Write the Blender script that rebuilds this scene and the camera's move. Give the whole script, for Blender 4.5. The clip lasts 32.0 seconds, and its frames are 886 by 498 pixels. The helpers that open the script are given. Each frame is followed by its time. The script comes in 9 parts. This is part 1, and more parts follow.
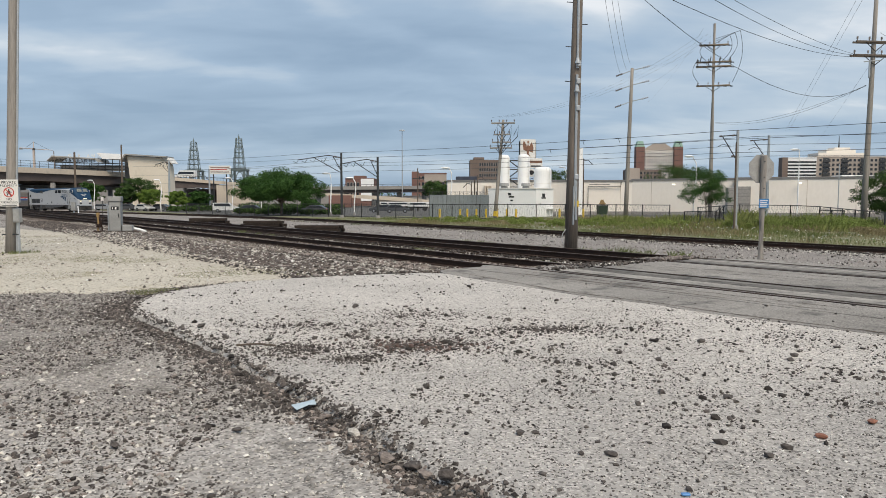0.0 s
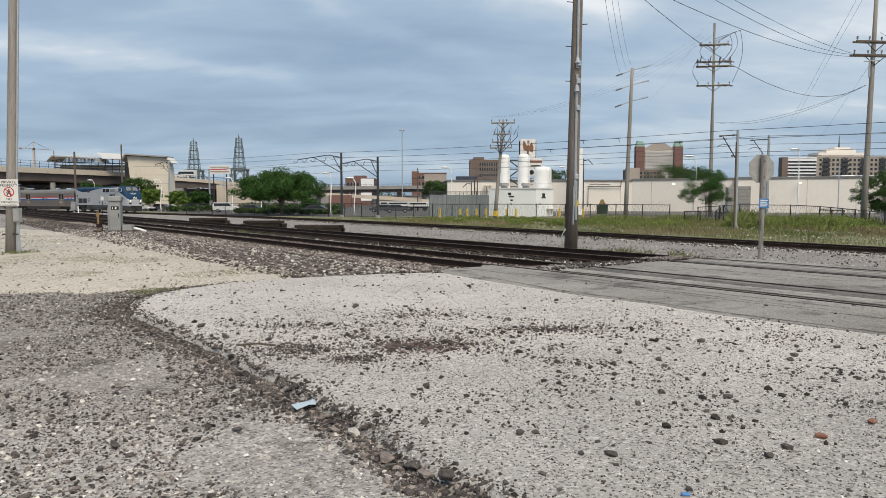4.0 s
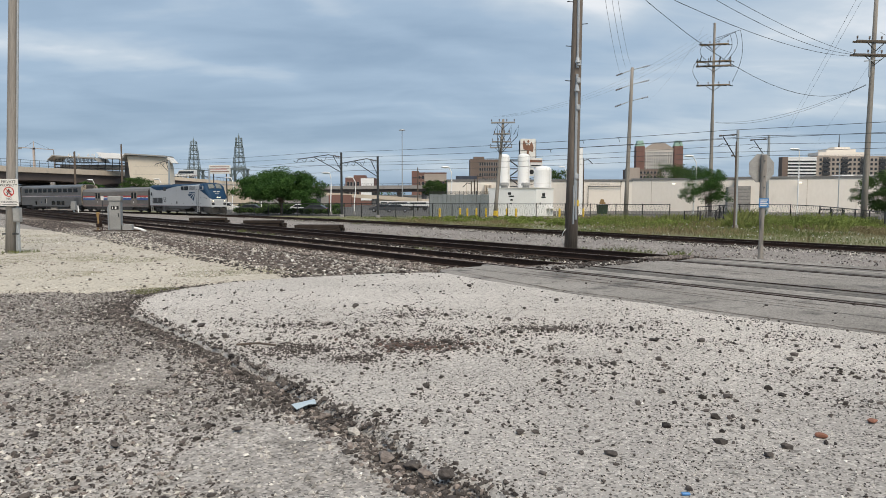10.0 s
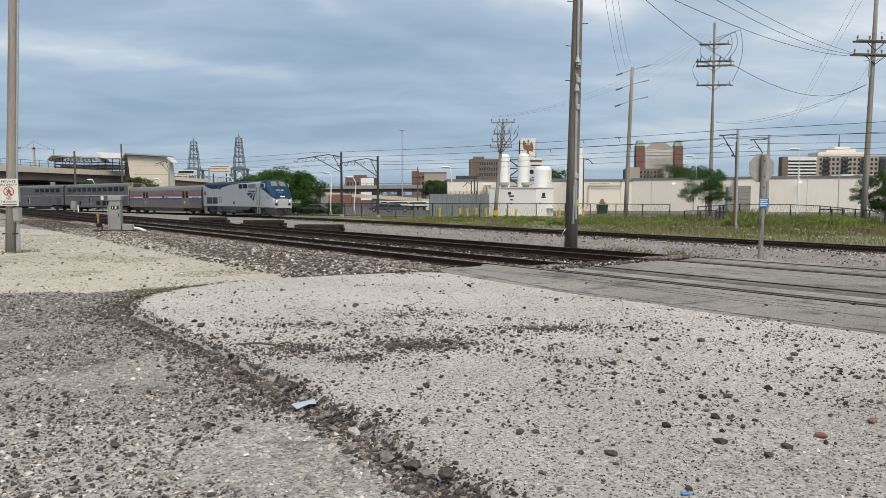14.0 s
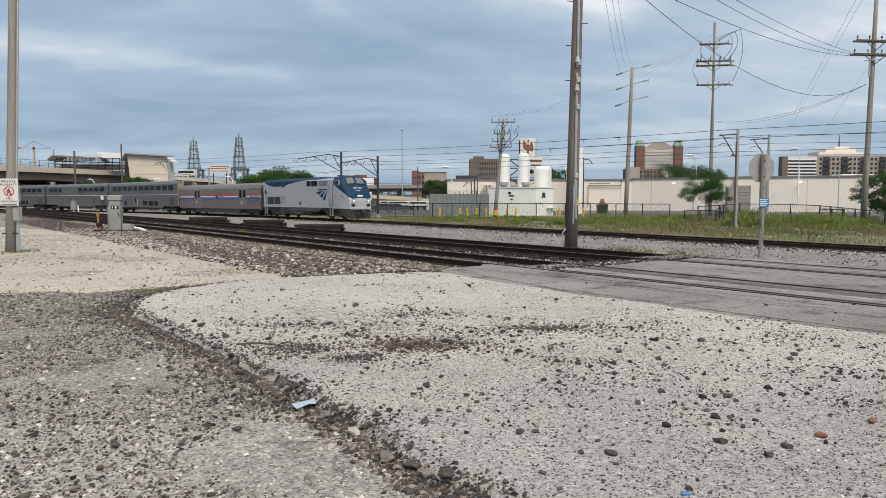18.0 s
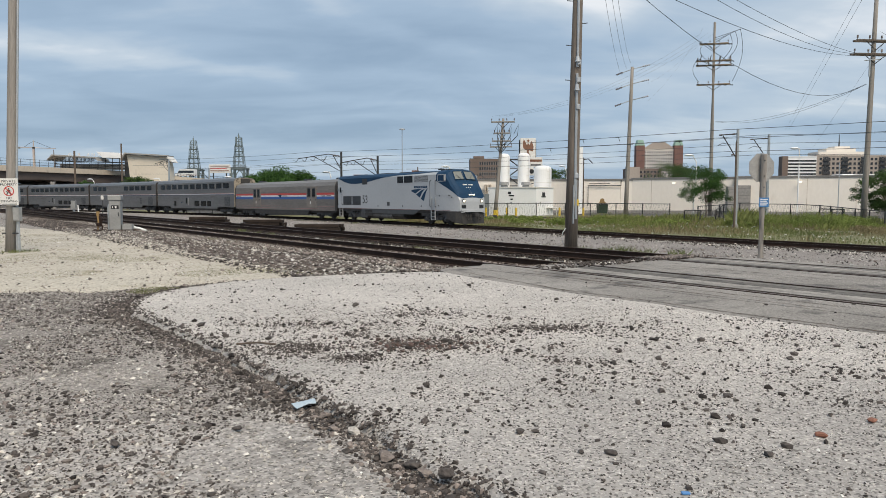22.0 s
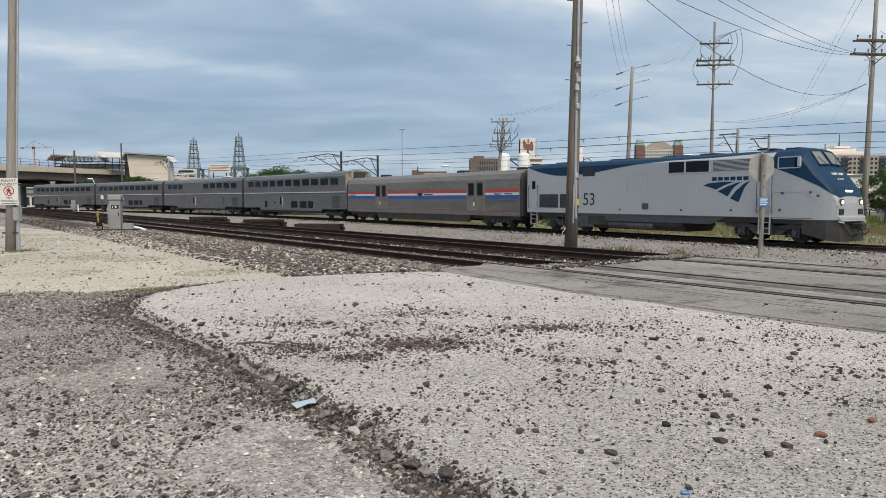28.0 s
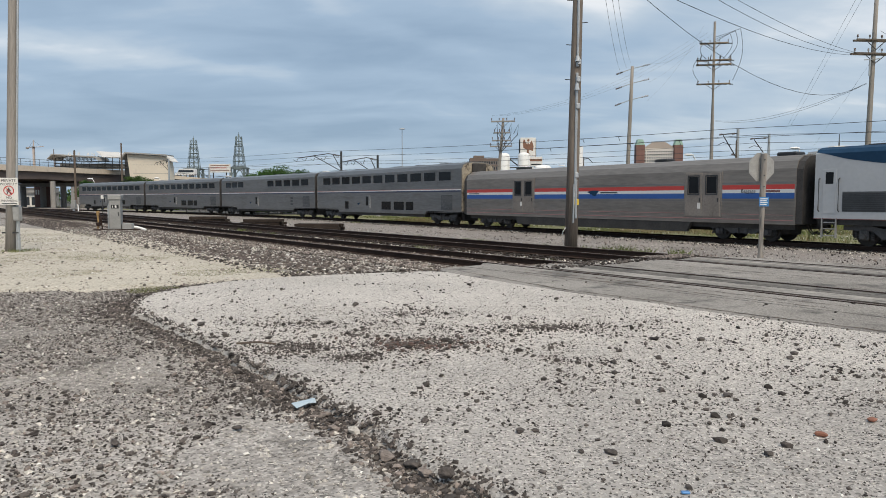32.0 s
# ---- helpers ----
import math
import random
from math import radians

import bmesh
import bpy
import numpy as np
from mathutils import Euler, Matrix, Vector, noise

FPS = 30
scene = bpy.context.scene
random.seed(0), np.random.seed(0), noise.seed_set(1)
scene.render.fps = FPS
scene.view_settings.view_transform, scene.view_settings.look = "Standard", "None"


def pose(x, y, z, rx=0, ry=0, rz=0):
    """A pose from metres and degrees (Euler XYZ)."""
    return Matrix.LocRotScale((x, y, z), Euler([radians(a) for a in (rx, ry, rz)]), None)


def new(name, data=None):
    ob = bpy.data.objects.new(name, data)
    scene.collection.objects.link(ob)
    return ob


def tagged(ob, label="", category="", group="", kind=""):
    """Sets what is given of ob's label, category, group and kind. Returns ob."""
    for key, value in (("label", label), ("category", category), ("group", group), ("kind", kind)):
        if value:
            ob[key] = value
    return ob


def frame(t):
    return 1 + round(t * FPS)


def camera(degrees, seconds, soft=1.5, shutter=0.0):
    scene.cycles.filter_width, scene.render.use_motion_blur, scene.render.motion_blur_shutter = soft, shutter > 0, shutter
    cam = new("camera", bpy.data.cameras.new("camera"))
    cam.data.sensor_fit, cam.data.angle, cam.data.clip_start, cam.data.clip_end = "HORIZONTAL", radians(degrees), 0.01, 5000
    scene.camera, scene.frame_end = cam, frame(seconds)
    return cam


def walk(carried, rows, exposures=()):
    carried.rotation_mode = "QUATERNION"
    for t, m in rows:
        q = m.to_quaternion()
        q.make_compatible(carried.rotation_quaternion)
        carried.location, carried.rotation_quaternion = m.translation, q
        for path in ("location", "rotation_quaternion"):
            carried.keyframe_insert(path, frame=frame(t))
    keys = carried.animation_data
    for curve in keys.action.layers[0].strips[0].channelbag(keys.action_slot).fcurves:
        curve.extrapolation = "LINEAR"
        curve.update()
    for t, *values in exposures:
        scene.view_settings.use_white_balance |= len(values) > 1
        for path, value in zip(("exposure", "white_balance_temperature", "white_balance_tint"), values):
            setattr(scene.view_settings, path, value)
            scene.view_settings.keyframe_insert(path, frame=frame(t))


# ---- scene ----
EYE = 1.55
cam = camera(64.34, 32.0, 0.6)
walk(cam, [(0.0, pose(0, 0, EYE, 90 - 3.958)), (16.0, pose(0, 0, EYE, 90 - 4.027)), (32.0, pose(0, 0, EYE, 90 - 4.095))],
     [(0.0, 0.0), (32.0, 0.0)])

# ---- sky and sun ----
SUN_ELEV, SUN_TURN = 53.0, 160.0


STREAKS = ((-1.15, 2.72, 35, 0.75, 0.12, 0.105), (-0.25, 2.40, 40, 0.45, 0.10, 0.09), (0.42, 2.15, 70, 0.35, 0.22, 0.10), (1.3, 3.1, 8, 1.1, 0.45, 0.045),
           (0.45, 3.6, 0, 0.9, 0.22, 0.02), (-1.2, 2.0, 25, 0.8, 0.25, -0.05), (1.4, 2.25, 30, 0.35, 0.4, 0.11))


def build_world():
    w = bpy.data.worlds.new("overcast_sky")
    scene.world = w
    w.use_nodes = True
    nt = w.node_tree
    nt.nodes.clear()
    N, L = nt.nodes.new, nt.links.new
    out, bg = N("ShaderNodeOutputWorld"), N("ShaderNodeBackground")
    sky = N("ShaderNodeTexSky")
    sky.sky_type, sky.sun_disc = "NISHITA", False
    sky.sun_elevation, sky.sun_rotation = radians(SUN_ELEV), radians(SUN_TURN)
    sky.dust_density, sky.ozone_density = 2.0, 2.0
    # a level sheet of cloud: the direction of view met with a plane overhead
    tc, sep = N("ShaderNodeTexCoord"), N("ShaderNodeSeparateXYZ")
    L(tc.outputs["Generated"], sep.inputs[0])

    def calc(op, a, b, c=None):
        m = N("ShaderNodeMath")
        m.operation = op
        for k, v in enumerate((a, b, c)):
            if v is None:
                continue
            if isinstance(v, (int, float)):
                m.inputs[k].default_value = v
            else:
                L(v, m.inputs[k])
        return m.outputs[0]

    up = calc("ADD", calc("MAXIMUM", sep.outputs[2], 0.0), 0.16)
    comb = N("ShaderNodeCombineXYZ")
    L(calc("DIVIDE", sep.outputs[0], up), comb.inputs[0])
    L(calc("DIVIDE", sep.outputs[1], up), comb.inputs[1])
    mp = N("ShaderNodeMapping")
    mp.inputs["Scale"].default_value = (0.75, 1.05, 1)
    mp.inputs["Rotation"].default_value = (0, 0, radians(-14))
    mp.inputs["Location"].default_value = (3.1, 1.7, 0)
    L(comb.outputs[0], mp.inputs[0])
    n1, n2 = N("ShaderNodeTexNoise"), N("ShaderNodeTexNoise")
    for n, sc, de, ro, di in ((n1, 0.7, 5, 0.45, 0.4), (n2, 2.0, 6, 0.5, 0.6)):
        n.inputs["Scale"].default_value, n.inputs["Detail"].default_value = sc, de
        n.inputs["Roughness"].default_value, n.inputs["Distortion"].default_value = ro, di
        L(mp.outputs[0], n.inputs["Vector"])
    # brighter towards the hidden sun's side
    side = calc("MULTIPLY_ADD", sep.outputs[0], 0.035, 0.022)
    # long drawn-out bands of brighter cloud
    mb, n3 = N("ShaderNodeMapping"), N("ShaderNodeTexNoise")
    mb.inputs["Scale"].default_value, mb.inputs["Location"].default_value = (0.42, 1.5, 1), (0.6, 0.35, 0)
    mb.inputs["Rotation"].default_value = (0, 0, radians(9))
    L(comb.outputs[0], mb.inputs[0])
    L(mb.outputs[0], n3.inputs["Vector"])
    n3.inputs["Scale"].default_value, n3.inputs["Detail"].default_value = 1.3, 6
    n3.inputs["Roughness"].default_value, n3.inputs["Distortion"].default_value = 0.5, 0.5
    cloud = calc("ADD", calc("MULTIPLY_ADD", n2.outputs["Fac"], 0.30, calc("MULTIPLY", n1.outputs["Fac"], 0.34)), calc("MULTIPLY_ADD", n3.outputs["Fac"], 0.30, calc("ADD", side, 0.02)))
    # the deck is evener and bluer low down
    low = calc("POWER", 2.718, calc("MULTIPLY", sep.outputs[2], -9.0))
    cloud = calc("SUBTRACT", cloud, calc("MULTIPLY", low, 0.052))
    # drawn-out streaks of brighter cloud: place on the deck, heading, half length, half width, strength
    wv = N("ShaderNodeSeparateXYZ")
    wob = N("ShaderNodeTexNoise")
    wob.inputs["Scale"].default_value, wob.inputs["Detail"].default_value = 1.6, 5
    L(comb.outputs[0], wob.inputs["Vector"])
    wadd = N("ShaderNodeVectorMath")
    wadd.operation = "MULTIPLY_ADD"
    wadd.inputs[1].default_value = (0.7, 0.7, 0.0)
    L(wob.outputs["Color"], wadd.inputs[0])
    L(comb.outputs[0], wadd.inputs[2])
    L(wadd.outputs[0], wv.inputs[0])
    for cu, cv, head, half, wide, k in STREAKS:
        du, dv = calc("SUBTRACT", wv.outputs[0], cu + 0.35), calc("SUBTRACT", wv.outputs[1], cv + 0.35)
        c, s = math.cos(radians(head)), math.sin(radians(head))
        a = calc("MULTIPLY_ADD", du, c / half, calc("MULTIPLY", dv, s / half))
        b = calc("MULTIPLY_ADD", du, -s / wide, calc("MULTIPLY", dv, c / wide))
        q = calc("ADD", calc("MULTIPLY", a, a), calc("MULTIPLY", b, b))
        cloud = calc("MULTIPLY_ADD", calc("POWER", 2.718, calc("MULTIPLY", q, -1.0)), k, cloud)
    ramp = N("ShaderNodeValToRGB")
    e = ramp.color_ramp.elements
    e[0].position, e[0].color = 0.38, (0.30, 0.415, 0.555, 1)
    e[1].position, e[1].color = 0.67, (0.92, 0.945, 0.97, 1)
    a = e.new(0.50)
    a.color = (0.40, 0.525, 0.67, 1)
    a = e.new(0.60)
    a.color = (0.585, 0.68, 0.775, 1)
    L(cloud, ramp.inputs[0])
    sk = N("ShaderNodeVectorMath")
    sk.operation = "SCALE"
    sk.inputs["Scale"].default_value = 0.10
    L(sky.outputs[0], sk.inputs[0])
    mix = N("ShaderNodeMix")
    mix.data_type = "RGBA"
    mix.inputs["Factor"].default_value = 0.86
    L(sk.outputs[0], mix.inputs["A"])
    L(ramp.outputs[0], mix.inputs["B"])
    L(mix.outputs["Result"], bg.inputs[0])
    bg.inputs[1].default_value = 1.0
    L(bg.outputs[0], out.inputs[0])


build_world()
sun_data = bpy.data.lights.new("sun", "SUN")
sun_data.energy, sun_data.angle, sun_data.color = 3.25, radians(32), (1.0, 0.88, 0.72)
sun = new("sun", sun_data)
sun.matrix_basis = pose(0, 0, 60, 90 - SUN_ELEV, 0, 180 - SUN_TURN)

# ---- materials ----


def mat(name, a, b=None, rough=0.7, metal=0.0, big=0.6, fine=14.0, bump=0.25, blend=0.5, stretch=(1, 1, 1), island=0.0, obrand=0.0,
        coords="Object", dist=0.01, spec=0.5, dirt=None, dirt_at=0.58, speck=None, speck_scale=70.0):
    """Two colours mixed by coarse and fine grain, with relief; dirt: a third colour in patches; island and obrand: brightness spread by piece."""
    m = bpy.data.materials.new(name)
    m.use_nodes = True
    nt = m.node_tree
    N, L = nt.nodes.new, nt.links.new
    p = nt.nodes["Principled BSDF"]
    b = b or tuple(c * 0.75 for c in a)
    tc, mp = N("ShaderNodeTexCoord"), N("ShaderNodeMapping")
    mp.inputs["Scale"].default_value = stretch
    L(tc.outputs[coords], mp.inputs[0])
    n1, n2 = N("ShaderNodeTexNoise"), N("ShaderNodeTexNoise")
    for n, s, d in ((n1, big, 4), (n2, fine, 5)):
        n.inputs["Scale"].default_value, n.inputs["Detail"].default_value = s, d
        L(mp.outputs[0], n.inputs["Vector"])
    mx = N("ShaderNodeMath")
    mx.operation = "MULTIPLY_ADD"
    mx.inputs[1].default_value = 1.0 - blend
    L(n1.outputs["Fac"], mx.inputs[0])
    m2 = N("ShaderNodeMath")
    m2.operation = "MULTIPLY"
    m2.inputs[1].default_value = blend
    L(n2.outputs["Fac"], m2.inputs[0])
    L(m2.outputs[0], mx.inputs[2])
    r = N("ShaderNodeValToRGB")
    e = r.color_ramp.elements
    e[0].position, e[0].color = 0.36, (*b, 1)
    e[1].position, e[1].color = 0.62, (*a, 1)
    L(mx.outputs[0], r.inputs[0])
    col = r.outputs[0]
    if dirt:
        n3 = N("ShaderNodeTexNoise")
        n3.inputs["Scale"].default_value, n3.inputs["Detail"].default_value = big * 2.3, 6
        n3.inputs["Roughness"].default_value = 0.65
        L(mp.outputs[0], n3.inputs["Vector"])
        r3 = N("ShaderNodeValToRGB")
        r3.color_ramp.elements[0].position, r3.color_ramp.elements[1].position = dirt_at, dirt_at + 0.12
        L(n3.outputs["Fac"], r3.inputs[0])
        k = N("ShaderNodeMix")
        k.data_type = "RGBA"
        L(r3.outputs[0], k.inputs["Factor"])
        L(col, k.inputs["A"])
        k.inputs["B"].default_value = (*dirt, 1)
        col = k.outputs["Result"]
    if speck:
        vo = N("ShaderNodeTexVoronoi")
        vo.inputs["Scale"].default_value = speck_scale
        L(mp.outputs[0], vo.inputs["Vector"])
        sp = N("ShaderNodeSeparateColor")
        L(vo.outputs["Color"], sp.inputs[0])
        rs = N("ShaderNodeValToRGB")
        rs.color_ramp.interpolation = "CONSTANT"
        es = rs.color_ramp.elements
        es[0].position, es[0].color = 0.0, (speck[0],) * 3 + (1,)
        es[1].position, es[1].color = 0.16, (1, 1, 1, 1)
        q2 = es.new(0.86)
        q2.color = (speck[1],) * 3 + (1,)
        L(sp.outputs[0], rs.inputs[0])
        mu = N("ShaderNodeMix")
        mu.data_type, mu.blend_type = "RGBA", "MULTIPLY"
        mu.inputs["Factor"].default_value = 1.0
        L(col, mu.inputs["A"])
        L(rs.outputs[0], mu.inputs["B"])
        col = mu.outputs["Result"]
    if island or obrand:
        src = N("ShaderNodeNewGeometry").outputs["Random Per Island"] if island else N("ShaderNodeObjectInfo").outputs["Random"]
        q = N("ShaderNodeMath")
        q.operation = "MULTIPLY_ADD"
        q.inputs[1].default_value, q.inputs[2].default_value = 2 * (island or obrand), 1 - (island or obrand)
        L(src, q.inputs[0])
        s = N("ShaderNodeVectorMath")
        s.operation = "SCALE"
        L(col, s.inputs[0])
        L(q.outputs[0], s.inputs["Scale"])
        col = s.outputs[0]
    L(col, p.inputs["Base Color"])
    p.inputs["Roughness"].default_value, p.inputs["Metallic"].default_value = rough, metal
    p.inputs["Specular IOR Level"].default_value = spec
    if bump:
        bn = N("ShaderNodeBump")
        bn.inputs["Strength"].default_value, bn.inputs["Distance"].default_value = bump, dist
        L(n2.outputs["Fac"], bn.inputs["Height"])
        L(bn.outputs[0], p.inputs["Normal"])
    return m


def glow(name, c, s):
    m = bpy.data.materials.new(name)
    m.use_nodes = True
    p = m.node_tree.nodes["Principled BSDF"]
    p.inputs["Base Color"].default_value = (*c, 1)
    p.inputs["Emission Color"].default_value, p.inputs["Emission Strength"].default_value = (*c, 1), s
    return m


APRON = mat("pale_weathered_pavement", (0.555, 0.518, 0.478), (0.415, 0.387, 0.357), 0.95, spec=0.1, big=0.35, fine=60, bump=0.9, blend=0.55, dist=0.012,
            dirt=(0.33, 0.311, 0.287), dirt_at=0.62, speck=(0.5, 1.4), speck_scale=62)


def toned_area(m, colour, lo, hi, most):
    """A stretch multiplied by colour: its share rises from y = lo to y = hi, broken up by noise."""
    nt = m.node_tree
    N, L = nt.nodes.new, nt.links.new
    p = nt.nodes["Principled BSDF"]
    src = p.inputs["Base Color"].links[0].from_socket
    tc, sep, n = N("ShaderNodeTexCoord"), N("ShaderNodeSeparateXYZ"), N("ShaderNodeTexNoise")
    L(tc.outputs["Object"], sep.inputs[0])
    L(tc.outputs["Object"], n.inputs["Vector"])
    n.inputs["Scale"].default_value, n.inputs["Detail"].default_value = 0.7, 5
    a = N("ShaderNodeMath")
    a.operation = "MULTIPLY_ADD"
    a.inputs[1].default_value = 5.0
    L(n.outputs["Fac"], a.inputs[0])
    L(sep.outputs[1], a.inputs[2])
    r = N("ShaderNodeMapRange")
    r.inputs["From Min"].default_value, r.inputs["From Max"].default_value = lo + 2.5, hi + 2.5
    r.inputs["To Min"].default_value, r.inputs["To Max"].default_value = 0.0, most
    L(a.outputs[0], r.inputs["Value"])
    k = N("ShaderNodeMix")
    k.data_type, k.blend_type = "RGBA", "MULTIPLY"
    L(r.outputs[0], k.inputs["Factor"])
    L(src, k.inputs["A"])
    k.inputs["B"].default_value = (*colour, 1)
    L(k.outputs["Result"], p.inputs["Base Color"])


toned_area(APRON, (0.72, 0.725, 0.735), 8.0, 4.0, 0.9)
LOTASPHALT = mat("dark_lot_asphalt", (0.13, 0.125, 0.118), (0.085, 0.082, 0.078), 0.9, spec=0.15, big=0.1, fine=3, bump=0.3)
ASPHALT = mat("grey_asphalt", (0.325, 0.303, 0.278), (0.20, 0.186, 0.17), 0.95, spec=0.15, big=0.45, fine=40, bump=0.6, blend=0.45, dist=0.012, dirt=(0.12, 0.114, 0.107), dirt_at=0.54, speck=(0.65, 1.3), speck_scale=60)
DIRT = mat("gravelly_dirt", (0.455, 0.424, 0.393), (0.225, 0.208, 0.192), 0.95, spec=0.1, big=0.55, fine=22, bump=0.8, blend=0.6, dist=0.03,
           dirt=(0.15, 0.137, 0.124), dirt_at=0.56, speck=(0.5, 1.4), speck_scale=60)
toned_area(DIRT, (0.78, 0.765, 0.75), 4.4, 6.0, 0.9)
SANDY = mat("pale_sandy_ground", (0.53, 0.485, 0.41), (0.40, 0.362, 0.298), 0.95, spec=0.1, big=0.25, fine=18, bump=0.6, blend=0.5, dist=0.02,
            dirt=(0.34, 0.305, 0.225), dirt_at=0.585, speck=(0.65, 1.2), speck_scale=30)
BALLAST_BED = mat("pale_ballast", (0.42, 0.395, 0.36), (0.20, 0.182, 0.165), 0.95, spec=0.1, big=0.3, fine=11, bump=1.0, blend=0.7, dist=0.05)
LOTGRAVEL = mat("pale_gravelly_ground", (0.325, 0.297, 0.277), (0.19, 0.173, 0.16), 0.95, spec=0.1, big=0.35, fine=16, bump=0.9, blend=0.6, dist=0.03, dirt=(0.24, 0.222, 0.20), dirt_at=0.60, speck=(0.6, 1.35), speck_scale=30)
BALLAST_DARK = mat("brown_ballast", (0.155, 0.122, 0.103), (0.055, 0.043, 0.036), 0.95, spec=0.1, big=0.4, fine=12, bump=1.0, blend=0.7, dist=0.05)
GRASSY = mat("weedy_soil", (0.20, 0.19, 0.10), (0.12, 0.125, 0.06), 0.95, big=0.12, fine=5, bump=0.8, dist=0.05, dirt=(0.27, 0.23, 0.14))
STONE_D = mat("dark_stones", (0.105, 0.092, 0.084), (0.05, 0.043, 0.04), 0.9, spec=0.2, big=3, fine=60, bump=0.4, island=0.6)
STONE_W = mat("white_stone_chips", (0.80, 0.78, 0.74), (0.62, 0.60, 0.56), 0.8, big=3, fine=60, bump=0.3, island=0.2)
STONE_P = mat("pale_stones", (0.50, 0.47, 0.43), (0.26, 0.24, 0.21), 0.9, big=3, fine=60, bump=0.4, island=0.65)
STONE_B = mat("brown_ballast_stones", (0.23, 0.195, 0.172), (0.11, 0.09, 0.08), 0.9, big=3, fine=50, bump=0.4, island=0.75)
STONE_RB = mat("reddish_brown_stones", (0.165, 0.115, 0.098), (0.085, 0.058, 0.05), 0.9, spec=0.2, big=3, fine=60, bump=0.4, island=0.5)
STONE_R = mat("red_brick_stone", (0.30, 0.13, 0.08), (0.19, 0.085, 0.06), 0.9, big=8, fine=80)
RUST = mat("rusted_steel", (0.056, 0.036, 0.028), (0.027, 0.019, 0.016), 0.85, metal=0.0, spec=0.15, big=1.5, fine=30, bump=0.3)
RAILTOP = mat("worn_rail_head", (0.12, 0.085, 0.068), (0.07, 0.048, 0.038), 0.6, metal=0.2, big=2, fine=30, bump=0.1, stretch=(0.2, 1, 1))
TIE = mat("creosoted_timber", (0.05, 0.038, 0.031), (0.024, 0.019, 0.016), 0.9, spec=0.15, big=1.2, fine=20, bump=0.6, stretch=(0.3, 2, 2), obrand=0.3)
POLEWOOD = mat("weathered_pole_wood", (0.235, 0.195, 0.158), (0.125, 0.102, 0.084), 0.85, big=2.0, fine=22, bump=0.5, stretch=(2.5, 2.5, 0.12), dirt=(0.11, 0.09, 0.075))
POLEGREY = mat("silvered_pole_wood", (0.33, 0.302, 0.27), (0.20, 0.18, 0.16), 0.85, big=2.0, fine=22, bump=0.5, stretch=(2.5, 2.5, 0.12))
POLEDARK = mat("dark_pole_wood", (0.16, 0.12, 0.09), (0.08, 0.062, 0.05), 0.85, big=2.0, fine=22, bump=0.5, stretch=(2.5, 2.5, 0.12))
GALV = mat("galvanised_steel", (0.50, 0.52, 0.53), (0.38, 0.40, 0.41), 0.5, metal=0.6, big=2, fine=20, bump=0.1)
SIGNBACK = mat("dull_aluminium", (0.42, 0.41, 0.39), (0.30, 0.295, 0.28), 0.55, metal=0.3, big=5, fine=30, bump=0.1)
DARKSTEEL = mat("dark_steel", (0.055, 0.057, 0.06), (0.03, 0.032, 0.034), 0.6, metal=0.2, big=2, fine=20, bump=0.1)
BLACKPAINT = mat("black_paint", (0.022, 0.023, 0.025), (0.014, 0.014, 0.016), 0.5, big=2, fine=20, bump=0.1)
CABGREY = mat("grey_cabinet_paint", (0.33, 0.33, 0.32), (0.25, 0.25, 0.24), 0.55, big=2, fine=15, bump=0.08)
WHITE = mat("white_paint", (0.86, 0.86, 0.85), (0.78, 0.78, 0.765), 0.5, big=0.7, fine=12, bump=0.06)
SIGNWHITE = mat("white_sign_sheet", (0.76, 0.74, 0.70), (0.64, 0.62, 0.58), 0.5, big=3, fine=20, bump=0.03)
CREAM = mat("cream_wall_paint", (0.82, 0.765, 0.69), (0.77, 0.715, 0.64), 0.8, big=0.12, fine=3, bump=0.1, stretch=(1, 1, 0.5), dirt=(0.70, 0.645, 0.57), dirt_at=0.62)
CONCRETE = mat("beige_concrete", (0.60, 0.52, 0.42), (0.49, 0.42, 0.34), 0.85, big=0.15, fine=4, bump=0.15, stretch=(1, 1, 0.4), dirt=(0.40, 0.345, 0.28))
TOWERWALL = mat("pale_beige_tower_concrete", (0.74, 0.665, 0.55), (0.66, 0.59, 0.48), 0.85, big=0.15, fine=4, bump=0.15, stretch=(1, 1, 0.4), dirt=(0.58, 0.515, 0.42), dirt_at=0.62)
CONCGREY = mat("grey_concrete", (0.33, 0.315, 0.295), (0.23, 0.22, 0.21), 0.85, big=0.2, fine=5, bump=0.15, dirt=(0.17, 0.16, 0.15))
GIRDER = mat("brown_girder_paint", (0.115, 0.09, 0.08), (0.075, 0.06, 0.053), 0.7, big=0.3, fine=6, bump=0.1)
ROOFGREY = mat("roof_felt", (0.21, 0.205, 0.20), (0.15, 0.148, 0.145), 0.9, big=0.3, fine=6)
BRICKBROWN = mat("brown_brick", (0.20, 0.15, 0.125), (0.15, 0.115, 0.095), 0.9, big=0.15, fine=4)
BRICKRED = mat("red_brick", (0.21, 0.115, 0.095), (0.16, 0.09, 0.075), 0.9, big=0.15, fine=4)
PALEBRICK = mat("pale_facade", (0.62, 0.575, 0.52), (0.54, 0.50, 0.45), 0.9, big=0.15, fine=4)
TANBRICK = mat("tan_facade", (0.42, 0.36, 0.31), (0.35, 0.30, 0.26), 0.9, big=0.15, fine=4)
GLASSDARK = mat("dark_window_glass", (0.035, 0.042, 0.05), (0.022, 0.026, 0.03), 0.12, big=0.3, fine=3, bump=0.0)
